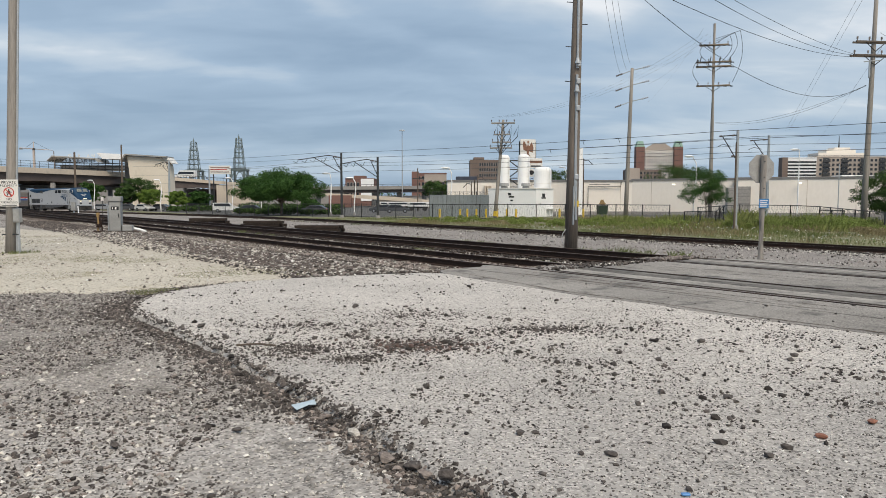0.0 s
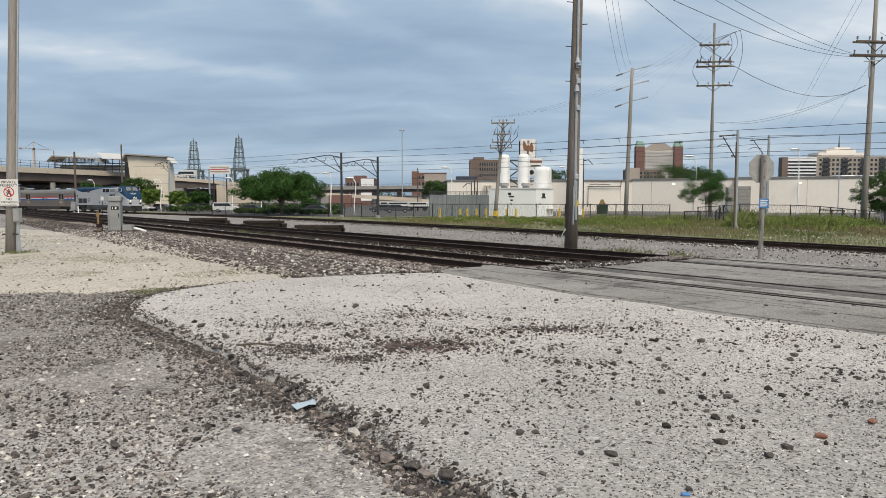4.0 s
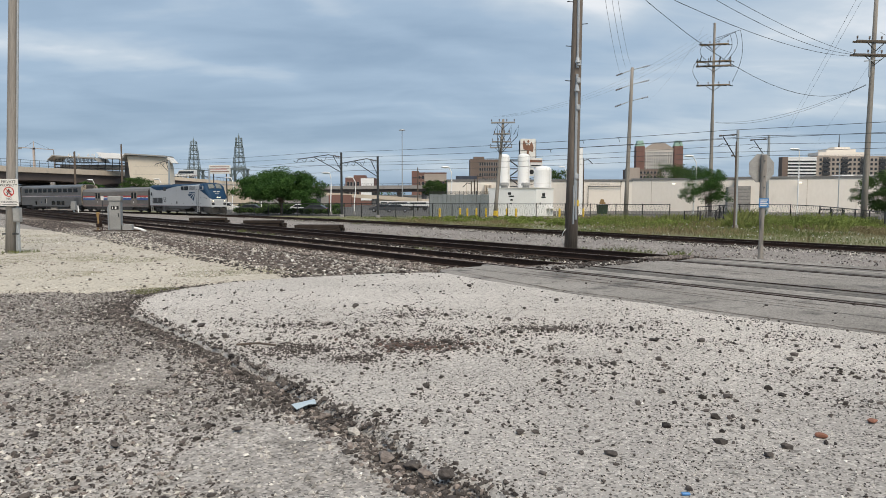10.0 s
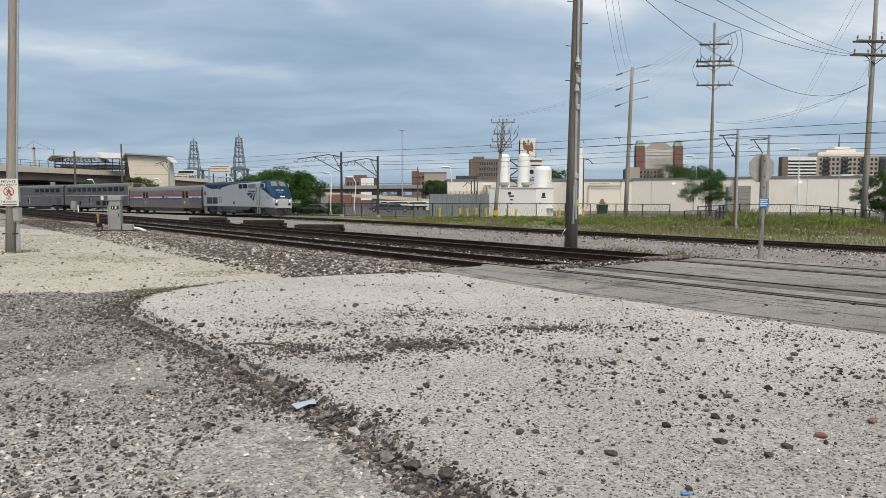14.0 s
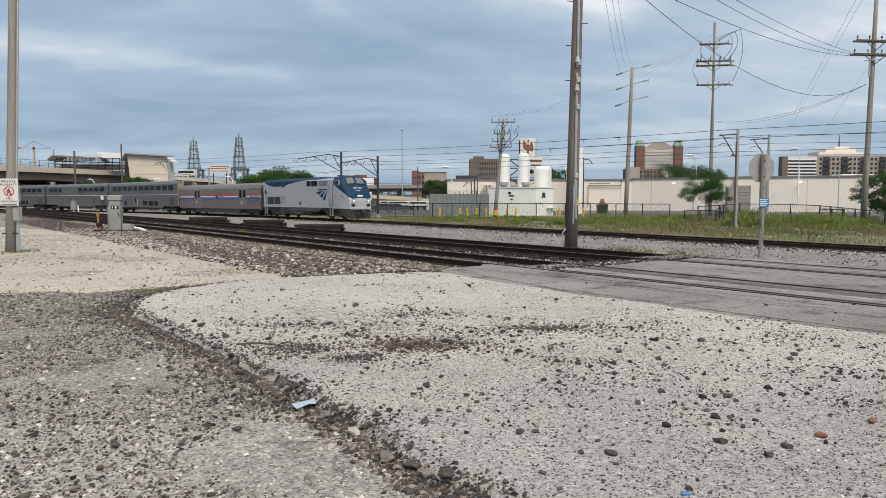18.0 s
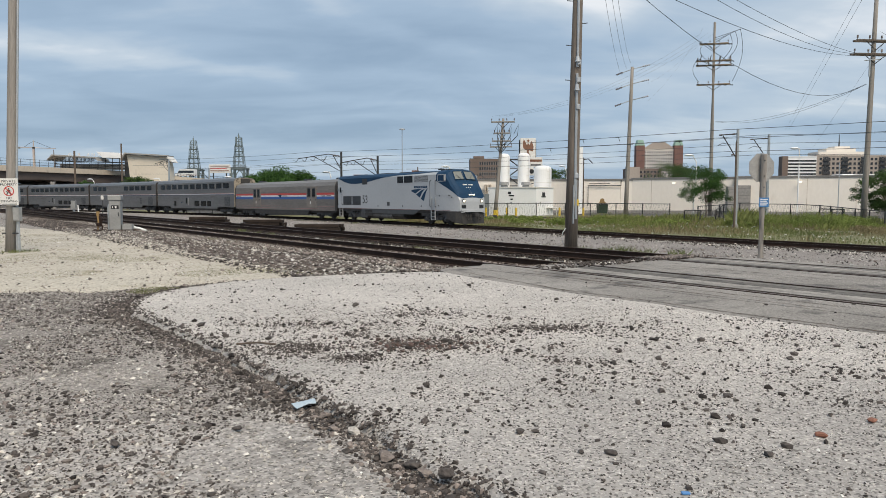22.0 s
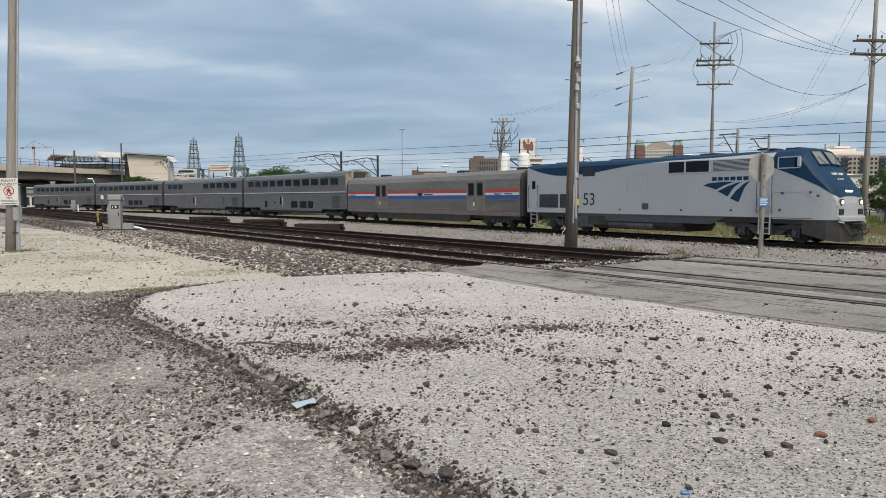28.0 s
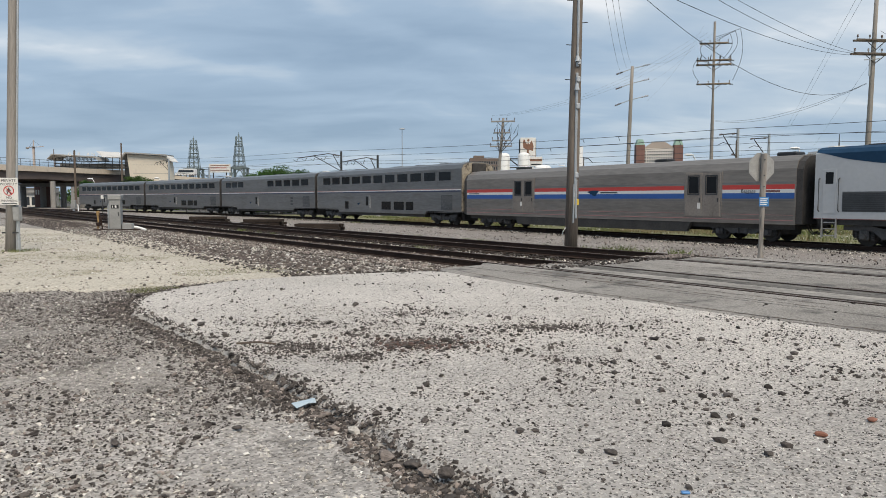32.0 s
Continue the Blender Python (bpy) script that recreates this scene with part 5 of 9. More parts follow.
def superliner(kind, first=False):
    g = thing("passenger_car", "double-deck stainless steel passenger car with two rows of dark windows", "passenger car", group="train of passenger cars")
    L, W = 25.91, 1.53
    bm = B()
    prof = section(W, 2.45, 4.35, 1.36, 4.66, 0.95, 4.82)
    loft(bm, [[(x, y, z) for y, z in prof] for x in (-L + 0.4, -0.4)])
    part("upper_body", bm, STEEL, g, "stainless steel upper deck with a curved roof")
    # lower body between the trucks, raised over them at the ends
    lowz = 0.78
    for side in (-1, 1):
        o = [(-0.4, 2.45), (-0.4, 1.05), (-5.1, 1.05), (-5.35, lowz), (-L + 5.35, lowz), (-L + 5.1, 1.05), (-L + 0.4, 1.05), (-L + 0.4, 2.45)]
        part("lower_side", plate(B(), o, side * 1.40, side * W), STEEL, g)
    part("floor_box", box(B(), -L + 5.5, -5.5, -1.39, 1.39, 0.55, 1.1), UNDER, g)
    for x0, x1 in ((-L + 0.4, -L + 0.48), (-0.48, -0.4)):
        part("end_wall", box(B(), x0, x1, -1.39, 1.39, 1.0, 2.449), STEEL, g)
    for x, way in ((-0.4, 1), (-L + 0.4, -1)):
        part("bellows", box(B(), x, x + way * 0.36, -0.62, 0.62, 2.6, 4.75, 0.06), DIAPHRAGM, g)
        # other coaches get black ends, which keep the gaps between cars dark
        part("end_edge", loft(B(), [[(x + way * d, y * 0.985, z) for y, z in section(W, 1.1, 4.3, 1.34, 4.6, 0.93, 4.76)] for d in (0.003, 0.10)]), ENDCREAM if first else DIAPHRAGM, g, "end panel of the car, stained cream on the leading coach only")
        coupler(g, x, way)
    for side in (-1, 1):
        for z0, z1, m in ((2.60, 2.70, STRIPEDARK), (2.70, 2.77, TRAINWHITE), (2.77, 2.81, STRIPERED)):
            part("stripe", box(B(), -L + 0.45, -0.45, side * (W - 0.01), side * (W + 0.018), z0, z1), m, g)
        bm = B()
        for z in (0.98, 1.95, 2.2, 3.0, 3.2, 3.32, 4.24):
            box(bm, -L + 0.5, -0.5, side * (W - 0.01), side * (W + 0.010), z - 0.012, z + 0.012)
        for x in np.arange(-1.525 - 2.07 * 11, -1, 2.07):
            box(bm, x - 0.01, x + 0.01, side * (W - 0.01), side * (W + 0.008), 2.82, 4.3)
        tagged(part("seams", bm, STEEL, g), kind="stuff")
        ups = [-1.75 - 2.07 * k for k in range(11)] if kind != "sleeper" else [-1.75 - 2.07 * k for k in range(5)] + [-18.55, -20.45, -22.35]
        for x in ups:
            glazed(g, "upper_window", x - 1.62, x, 3.47, 4.14, side, W, STEEL)
        lows = {"coach": [(-8.25, -7.05), (-10.2, -8.55), (-12.3, -10.7), (-19.3, -18.55)], "sleeper": [], "diner": [(-8.25, -7.2), (-10.2, -8.55), (-12.3, -10.7)]}[kind]
        if side > 0:
            lows = [(x - 1.0, y - 1.0) for x, y in lows]
        for x0, x1 in lows:
            glazed(g, "lower_window", x0, x1, 1.09, 1.80, side, W, STEEL)
        dx = {"coach": -14.9, "sleeper": -14.8, "diner": -11.4 - 3.2}[kind]
        bm = box(B(), dx - 0.45, dx + 0.45, side * (W - 0.01), side * (W + 0.02), 1.0, 2.35, 0.006)
        d = part("side_door", bm, STEEL, g)
        part("door_window", box(B(), dx - 0.2, dx + 0.2, side * W, side * (W + 0.028), 1.42, 2.25, 0.008), TRAINGLASS, d)
        part("door_handrail", rod(B(), (dx + 0.6, side * (W + 0.05), 1.2), (dx + 0.6, side * (W + 0.05), 2.3), 0.025, 0.025, 6), TRAINWHITE, g)
        bm = box(B(), -3.05, -1.55, side * (W - 0.01), side * (W + 0.012), 1.2, 2.32)
        v = part("air_intake", bm, GREYDARK, g)
        bm = B()
        for k in range(13):
            box(bm, -3.0, -1.6, side * W, side * (W + 0.03), 1.24 + k * 0.082, 1.27 + k * 0.082)
        part("slats", bm, STEEL, v)
        if kind == "sleeper":
            bm = B()
            for k in range(3):
                box(bm, -5.9, -5.3, side * (W - 0.01), side * (W + 0.015), 1.35 + k * 0.33, 1.55 + k * 0.33)
            part("vent", bm, GREYDARK, g)
        part("emblem", plate(B(), [(dx - 1.9, 1.62), (dx - 1.3, 1.70), (dx - 1.75, 1.45)], side * (W - 0.01), side * (W + 0.018)), BLUEPAINT, g)
    for k in range(6):
        part("roof_hatch", box(B(), -L + 3 + k * 3.6, -L + 4.2 + k * 3.6, -0.4, 0.4, 4.8, 4.92, 0.03), STEEL, g)
    truck(g, -3.35, 2.6, 3.6, WHEELS_SMALL, 0.46)
    truck(g, -L + 3.35, 2.6, 3.6, WHEELS_SMALL, 0.46)
    return g


STRIPEDARK = mat("navy_stripe_paint", (0.03, 0.035, 0.085), (0.025, 0.03, 0.07), 0.4, bump=0.02)
STRIPERED = mat("faded_red_stripe_paint", (0.42, 0.20, 0.19), (0.36, 0.17, 0.16), 0.4, bump=0.02)


DOORBROWN = mat("worn_door_steel", (0.27, 0.235, 0.205), (0.19, 0.163, 0.14), 0.5, metal=0.25, big=1.2, fine=9, bump=0.05, dirt=(0.15, 0.125, 0.105), dirt_at=0.58)


def window_rim(x0, x1, z0, z1, side, y):
    """A thin raised gasket round a door window."""
    bm = B()
    for a, b, c, d in ((x0 - 0.05, x0, z0 - 0.05, z1 + 0.05), (x1, x1 + 0.05, z0 - 0.05, z1 + 0.05), (x0, x1, z0 - 0.05, z0), (x0, x1, z1, z1 + 0.05)):
        box(bm, a, b, side * (y - 0.02), side * (y + 0.014), c, d)
    return bm


def baggage_car():
    g = thing("baggage_car", "grimy stainless baggage car with red, white and blue stripes", "baggage car", group="train of passenger cars")
    L, W = 25.91, 1.52
    coach_body(g, L, 0.86, 3.45, 1.36, 3.80, 0.95, 4.05, W, STEELBROWN, [(1.0, 1.95, 12)])
    for side in (-1, 1):
        doors = [(-20.15, -18.1), (-6.25, -4.2)]
        cuts = [-L + 0.42, -20.25, -18.0, -6.35, -4.1, -0.42]
        for a, b in zip(cuts[::2], cuts[1::2]):
            for z0, z1, m in ((2.50, 2.72, REDPAINT), (2.33, 2.50, TRAINWHITE), (2.06, 2.33, STRIPEBLUE)):
                part("stripe", box(B(), a, b, side * (W - 0.01), side * (W + 0.008), z0, z1), m, g)
        for x0, x1 in doors:
            fr = part("door_surround", box(B(), x0 - 0.08, x1 + 0.08, side * (W - 0.03), side * (W + 0.03), 1.12, 3.42, 0.01), STEELBROWN, g)
            for a, b in ((x0, (x0 + x1) / 2 - 0.02), ((x0 + x1) / 2 + 0.02, x1)):
                d = part("loading_door", box(B(), a, b, side * W, side * (W + 0.045), 1.16, 3.36, 0.015), DOORBROWN, g)
                part("door_window", box(B(), a + 0.2, b - 0.2, side * W, side * (W + 0.052), 2.3, 3.2, 0.03), TRAINGLASS, d)
                part("window_rim", window_rim(a + 0.2, b - 0.2, 2.3, 3.2, side, W + 0.05), DARKSTEEL, d)
                part("door_latch", box(B(), b - 0.16, b - 0.09, side * (W + 0.04), side * (W + 0.075), 1.9, 2.1, 0.01), DARKSTEEL, d)
            part("door_label", box(B(), (x0 + x1) / 2 - 0.28, (x0 + x1) / 2 - 0.1, side * W, side * (W + 0.055), 1.55, 1.85), SIGNWHITE, fr)
        bm = B()
        for k in range(3):
            loft(bm, [[(-13.3 + k * 0.22, side * (W + e), 2.46 - 0.1 * k), (-13.0 + k * 0.2, side * (W + e), 2.36 - 0.08 * k), (-12.3, side * (W + e), 2.54), (-12.9, side * (W + e), 2.54 - 0.06 * k)] for e in (0.0, 0.013 + 0.002 * k)])
        part("emblem", bm, BLUEPAINT, g)
        part("name_bar", box(B(), -12.2, -10.9, side * W, side * (W + 0.014), 2.37, 2.46), GREYDARK, g)
        flip = Matrix.Rotation(radians(90), 4, "X") if side < 0 else Matrix.Rotation(radians(180), 4, "Z") @ Matrix.Rotation(radians(90), 4, "X")
        lettering("word", "Baggage", 0.24, g, Matrix.Translation((-2.7, side * (W + 0.011), 2.42)) @ flip, BLACKPAINT)
        part("number_bar", box(B(), -1.95, -1.1, side * W, side * (W + 0.014), 2.37, 2.46), DULLRED, g, "short bar in place of a car number")
        part("number_bar", box(B(), -L + 0.7, -L + 1.9, side * W, side * (W + 0.014), 2.38, 2.45), GREYDARK, g, "short bar of unreadable small writing")
        bm = box(B(), -L + 0.45, -0.45, side * (W - 0.01), side * (W + 0.012), 1.95, 2.0)
        box(bm, -L + 0.45, -0.45, side * (W - 0.01), side * (W + 0.012), 2.8, 2.84)
        part("beading", bm, STEEL, g)
        bm = box(B(), -L + 0.45, -0.45, side * (W - 0.01), side * (W + 0.018), 1.04, 1.07)
        box(bm, -L + 0.45, -0.45, side * (W - 0.01), side * (W + 0.018), 1.29, 1.31)
        part("sill_line", bm, STRIPERED, g)
        part("skirt", plate(B(), [(-L + 5.9, 0.858), (-5.9, 0.858), (-6.2, 0.34), (-L + 6.2, 0.34)], side * 1.28, side * 1.49), UNDER, g)
    part("underframe", box(B(), -L + 0.5, -0.5, -1.25, 1.25, 0.62, 0.86), UNDER, g)
    for x, way in ((-0.35, 1), (-L + 0.35, -1)):
        part("end_edge", loft(B(), [[(x + way * d, y * 0.99, z) for y, z in section(W, 0.9, 3.4, 1.34, 3.76, 0.93, 4.0)] for d in (0.003, 0.3)]), DIAPHRAGM, g, "black rubber shroud round the car's end")
        coupler(g, x, way)
    for x, l, w in ((-1.5, 1.0, 0.4), (-8.8, 0.9, 0.35), (-20.8, 1.0, 0.35)):
        part("roof_vent", box(B(), x - l / 2, x + l / 2, -w, w, 4.05, 4.28, 0.06), BLACKPAINT, g)
    truck(g, -3.2, 2.6, 3.6, WHEELS_SMALL, 0.46)
    truck(g, -L + 3.2, 2.6, 3.6, WHEELS_SMALL, 0.46)
    return g


LOCO = locomotive()
TRAIN = [(LOCO, 0.0, 21.03, 3.7, 17.2)]
BAG = baggage_car()
TRAIN.append((BAG, 21.03, 25.91, 3.2, 22.7))
for i_, k_ in enumerate(("coach", "sleeper", "diner", "coach")):
    TRAIN.append((superliner(k_, i_ == 0), 21.03 + 25.91 * (i_ + 1), 25.91, 3.35, 22.56))

# ---- utility poles, signs and wires ----


def pole(base, top, r0, r1, material, label, name="utility_pole"):
    """A round timber or steel pole from base to top; its origin is at the base."""
    b, t = Vector(base), Vector(top)
    g = thing(name, label, "utility pole" if "utility" in name else "pole", Matrix.Translation(b))
    d = t - b
    pts = [d * k for k in (0, 0.25, 0.5, 0.75, 1)]
    pts[0] = d * -0.02
    part("pole", chain(B(), pts, r0, 14, r1), material, g, smooth=True)
    return g, d


def arm(g, p, q, w=0.06, h=0.09, material=None, name="crossarm"):
    p, q = Vector(p), Vector(q)
    d = q - p
    m = Matrix.Translation(p) @ d.to_track_quat("X", "Z").to_matrix().to_4x4()
    return part(name, box(B(), 0, d.length, -w, w, -h, h, 0.01, m), material or POLEGREY, g)


def pin(g, p, h=0.28, r=0.07):
    x, y, z = p
    bm = rod(B(), (x, y, z), (x, y, z + h * 0.4), 0.025, 0.025, 6)
    for k in range(3):
        rod(bm, (x, y, z + h * (0.35 + 0.2 * k)), (x, y, z + h * (0.5 + 0.2 * k)), r, r * 0.7, 8)
    return part("insulator", bm, PORCELAIN, g)


def wire(a, b, sag, r=0.016, name="overhead_wire", label="thin dark overhead wire between poles"):
    a, b = Vector(a), Vector(b)
    n = 16
    pts = []
    for i in range(n + 1):
        k = i / n
        p = a.lerp(b, k)
        p.z -= sag * 4 * k * (1 - k)
        pts.append(p)
    return solid(name, chain(B(), pts, r, 4), WIRE, label, "wire", group="overhead wires")


def private_sign_pole():
    b = (-12.74, 20.72, -0.02)
    g, d = pole(b, (-12.20, 20.72, 10.5), 0.155, 0.11, POLEGREY, "silvered timber utility pole with a conduit and a meter box")
    part("conduit", chain(B(), [(0.20, -0.04, 0), (0.24, -0.04, 1.0), (0.30, -0.04, 2.6), (0.46, -0.03, 6), (0.66, -0.03, 10)], 0.034, 8), GALV, g)
    part("conduit", chain(B(), [(0.27, -0.05, 0), (0.27, -0.05, 1.0)], 0.045, 8), GALV, g)
    mb = part("meter_box", box(B(), 0.18, 0.37, -0.16, 0.02, 0.92, 1.34, 0.015), CABGREY, g)
    part("box_lid", box(B(), 0.195, 0.355, -0.172, -0.16, 0.95, 1.31, 0.004), CABGREY, mb)
    part("junction_box", box(B(), 0.18, 0.34, -0.12, 0.02, 1.50, 1.95, 0.015), GALV, g)
    bm = B()
    for z in (0.55, 1.42):
        box(bm, -0.18, 0.30, -0.11, -0.09, z, z + 0.04)
    part("strap", bm, DARKSTEEL, g)
    s = thing("warning_sign", "white warning sign with black words and a red prohibition ring", "sign", Matrix.Translation((-12.60, 20.515, 1.76)))
    part("plate", box(B(), -0.265, 0.265, -0.012, 0.012, -0.39, 0.39, 0.004), SIGNWHITE, s)
    up = Matrix.Rotation(radians(90), 4, "X")
    for txt, z, size in (("PRIVATE", 0.305, 0.115), ("PROPERTY", 0.205, 0.105), ("NO", -0.185, 0.10), ("TRESPASSING", -0.275, 0.082)):
        lettering("word", txt, size, s, Matrix.Translation((0, -0.0135, z)) @ up, BLACKPAINT, 0.002)
    part("small_print", box(B(), -0.22, 0.22, -0.0145, -0.0125, -0.365, -0.345), BLACKPAINT, s)
    bm = B()
    n = 28
    for k in range(n):
        a, b2 = 2 * math.pi * k / n, 2 * math.pi * (k + 1) / n
        q = [(0.155 * math.cos(a), 0.02 + 0.145 * math.sin(a)), (0.155 * math.cos(b2), 0.02 + 0.145 * math.sin(b2)), (0.128 * math.cos(b2), 0.02 + 0.12 * math.sin(b2)), (0.128 * math.cos(a), 0.02 + 0.12 * math.sin(a))]
        plate(bm, q, -0.0165, -0.0125)
    box(bm, -0.145, 0.145, -0.0185, -0.0165, -0.013, 0.013, 0, Matrix.Translation((0, 0, 0.02)) @ Matrix.Rotation(radians(45), 4, "Y"))
    part("red_ring", bm, RED, s)
    for o in ([(-0.02, 0.07), (0.02, 0.07), (0.02, 0.11), (-0.02, 0.11)], [(-0.035, -0.01), (0.03, -0.01), (0.035, 0.065), (-0.03, 0.065)], [(-0.075, -0.085), (-0.045, -0.085), (0.0, -0.005), (-0.035, -0.005)],
              [(0.045, -0.085), (0.075, -0.085), (0.03, -0.005), (-0.005, -0.005)], [(0.03, 0.05), (0.08, 0.015), (0.07, 0.0), (0.02, 0.035)], [(-0.03, 0.05), (-0.08, 0.005), (-0.07, -0.01), (-0.02, 0.035)]):
        part("pictogram", plate(B(), o, -0.0155, -0.0125), BLACKPAINT, s)


private_sign_pole()


def stop_sign():
    g = thing("stop_sign", "octagonal sign showing its dull metal back on a timber post", "road sign", Matrix.Translation((8.65, 19.13, -0.03)))
    post = part("post", chain(B(), [(0, 0, -0.1), (0.0, 0, 1.3), (0.02, 0, 2.78)], 0.085, 12, 0.075), POLEGREY, g)
    m = Matrix.Translation((0.0, 0.10, 2.43)) @ Matrix.Rotation(radians(12), 4, "Z")
    bm = B()
    o = [(0.412 * math.cos(math.pi / 8 + k * math.pi / 4), 0.412 * math.sin(math.pi / 8 + k * math.pi / 4)) for k in range(8)]
    plate(bm, o, -0.004, 0.004)
    bmesh.ops.transform(bm, verts=bm.verts[:], matrix=m)
    part("sign_plate", bm, SIGNBACK, g, "dull aluminium back of the octagonal plate")
    bm = box(B(), -0.04, 0.04, -0.035, -0.006, -0.42, 0.40, 0.004, m)
    part("mounting_bar", bm, GALV, g)
    b = part("notice", box(B(), -0.13, 0.13, -0.112, -0.104, 1.37, 1.62, 0.003), BLUESIGN, g, "small blue notice with unreadable white lines")
    bm = B()
    for k in range(4):
        box(bm, -0.1, 0.1 - 0.03 * (k % 2), -0.116, -0.112, 1.56 - k * 0.05, 1.585 - k * 0.05)
    tagged(part("print_lines", bm, SIGNWHITE, b), kind="stuff")
    bm = B()
    for z in (2.2, 2.62, 1.9):
        rod(bm, (0, -0.1, z), (0, 0.1, z), 0.015, 0.015, 6)
    part("bolt", bm, DARKSTEEL, g)


stop_sign()


def riser_pole():
    b = (4.19, 23.05, -0.14)
    g, d = pole(b, (4.40, 23.05, 13.0), 0.215, 0.12, POLEWOOD, "thick brown timber utility pole with cable risers")
    part("riser", chain(B(), [(0.08, -0.215, 2.0), (0.09, -0.20, 4.6), (0.10, -0.19, 5.7)], 0.045, 8), GALV, g)
    part("riser", chain(B(), [(0.03, -0.225, 0.9), (0.04, -0.225, 2.15)], 0.03, 8), GALV, g)
    part("riser", chain(B(), [(0.11, -0.225, 1.05), (0.11, -0.225, 2.3)], 0.038, 8), GALV, g)
    part("riser", chain(B(), [(0.11, -0.20, 5.9), (0.13, -0.18, 9.0), (0.15, -0.16, 12)], 0.04, 8), GALV, g)
    bm = B()
    for z in (2.35, 4.55, 5.4, 5.95):
        box(bm, 0.03 + z * 0.008, 0.16 + z * 0.008, -0.28, -0.17, z, z + 0.18, 0.02)
    part("cable_clamp", bm, GALV, g)
    part("cable_hood", rod(B(), (0.09, -0.25, 5.15), (0.09, -0.25, 5.35), 0.085, 0.05, 10), GALV, g)
    part("cable_hood", rod(B(), (0.10, -0.25, 6.05), (0.10, -0.25, 6.22), 0.085, 0.05, 10), GALV, g)
    part("tag", box(B(), 0.02, 0.20, -0.232, -0.222, 1.48, 1.68), YELLOW, g, "small yellow tag")
    part("tag", box(B(), 0.06, 0.14, -0.232, -0.222, 1.75, 2.0), SIGNWHITE, g)
    bm = B()
    for z, s in ((6.6, -1), (7.3, 1), (5.5, -1), (8.0, -1)):
        rod(bm, (0.015 * z, 0, z), (0.015 * z + s * 0.34, -0.02, z + 0.02), 0.014, 0.014, 5)
    part("step_bolt", bm, DARKSTEEL, g)
    chain_pts = [(-0.18, -0.1, 0.75), (-0.3, -0.15, 0.6), (-0.32, -0.15, 0.4), (-0.24, -0.1, 0.2)]
    part("loose_wire", chain(B(), chain_pts, 0.012, 5), GALV, g)
    arm(g, (-0.7, 0.5, 12.4), (1.5, -0.5, 12.4), 0.06, 0.07, POLEWOOD)


riser_pole()


def davit_pole():
    b, t = Vector((21.94, 84.72, LOW)), Vector((22.42, 84.72, 17.16))
    g, d = pole(b, t, 0.27, 0.18, POLEGREY, "tall timber power pole with three angled insulator arms each side")
    for zz in (16.9, 15.18, 13.26):
        k = (zz - LOW) / d.z
        c = d * k
        for s, rise in ((-1, -0.75), (1, 0.45)):
            p, q = c, c + Vector((s * 2.0, -0.4, rise))
            part("insulator_arm", rod(B(), p, c.lerp(q, 0.65), 0.05, 0.05, 6), GALV, g)
            bm = B()
            for j in range(4):
                a0 = c.lerp(q, 0.62 + 0.1 * j)
                rod(bm, a0, c.lerp(q, 0.67 + 0.1 * j), 0.11, 0.08, 8)
            part("insulator", bm, PORCELAIN, g)
    return b, d


def crossarm_pole(base, top, r, heights, spread, facing, label, wood=None, sub=True, pins=4, steel=None):
    g, d = pole(base, top, r, r * 0.6, wood or POLEGREY, label)
    ends = []
    f = Vector((math.cos(facing), math.sin(facing), 0))
    side = Vector((-f.y, f.x, 0))
    for zz, w in zip(heights, spread):
        c = d * ((zz - base[2]) / d.z)
        for o in ((-0.22, 0.22) if sub else (-0.2,)):
            arm(g, c - f * w + side * o, c + f * w + side * o, 0.06, 0.075, steel or POLEGREY)
        for k in range(pins):
            e = c + f * (w * (-0.95 + 1.9 * k / (pins - 1))) + side * -0.2
            pin(g, e + Vector((0, 0, 0.08)), 0.36, 0.085)
            ends.append(Vector(base) + e + Vector((0, 0, 0.5)))
        bm = rod(B(), c - f * w * 0.55 + side * -0.25, c - Vector((0, 0, 0.8)) + side * -0.25, 0.035, 0.035, 5)
        rod(bm, c + f * w * 0.55 + side * -0.25, c - Vector((0, 0, 0.8)) + side * -0.25, 0.035, 0.035, 5)
        part("brace", bm, DARKSTEEL, g)
    return g, d, ends


ARMTAN = mat("weathered_crossarm_timber", (0.30, 0.235, 0.16), (0.19, 0.15, 0.11), 0.85, big=2, fine=20)
ARMDARK = mat("dark_crossarm_timber", (0.13, 0.105, 0.085), (0.08, 0.066, 0.055), 0.85, big=2, fine=20)
DAVIT_BASE, DAVIT = davit_pole()
BUSY_BASE = (36.46, 96.34, LOW)
BUSY, BUSY_D, BUSY_ENDS = crossarm_pole(BUSY_BASE, (36.45, 96.34, 25.19), 0.27,
                                       (22.36, 20.12, 19.52, 16.97), (1.8, 2.2, 2.2, 2.1), radians(-14), "tall timber power pole crowded with crossarms, fuses and jumper wires", steel=ARMTAN)
for z_, w_ in ((22.36, 1.8), (20.12, 2.2), (19.52, 2.2), (16.97, 2.1)):
    # dead-end strings that stand out from the arms to both sides
    for k_ in (-0.9, -0.45, 0.45, 0.9):
        for s_ in (-1, 1):
            p_ = BUSY_D * ((z_ - LOW) / BUSY_D.z) + Vector((w_ * k_, -0.25, -0.05))
            bm = B()
            for j_ in range(3):
                rod(bm, p_ + Vector((s_ * (0.12 + 0.16 * j_), -0.1 * j_, -0.03 * j_)), p_ + Vector((s_ * (0.22 + 0.16 * j_), -0.1 * j_, -0.03 * j_)), 0.11, 0.08, 7)
            part("dead_end_string", bm, DARKSTEEL, BUSY)
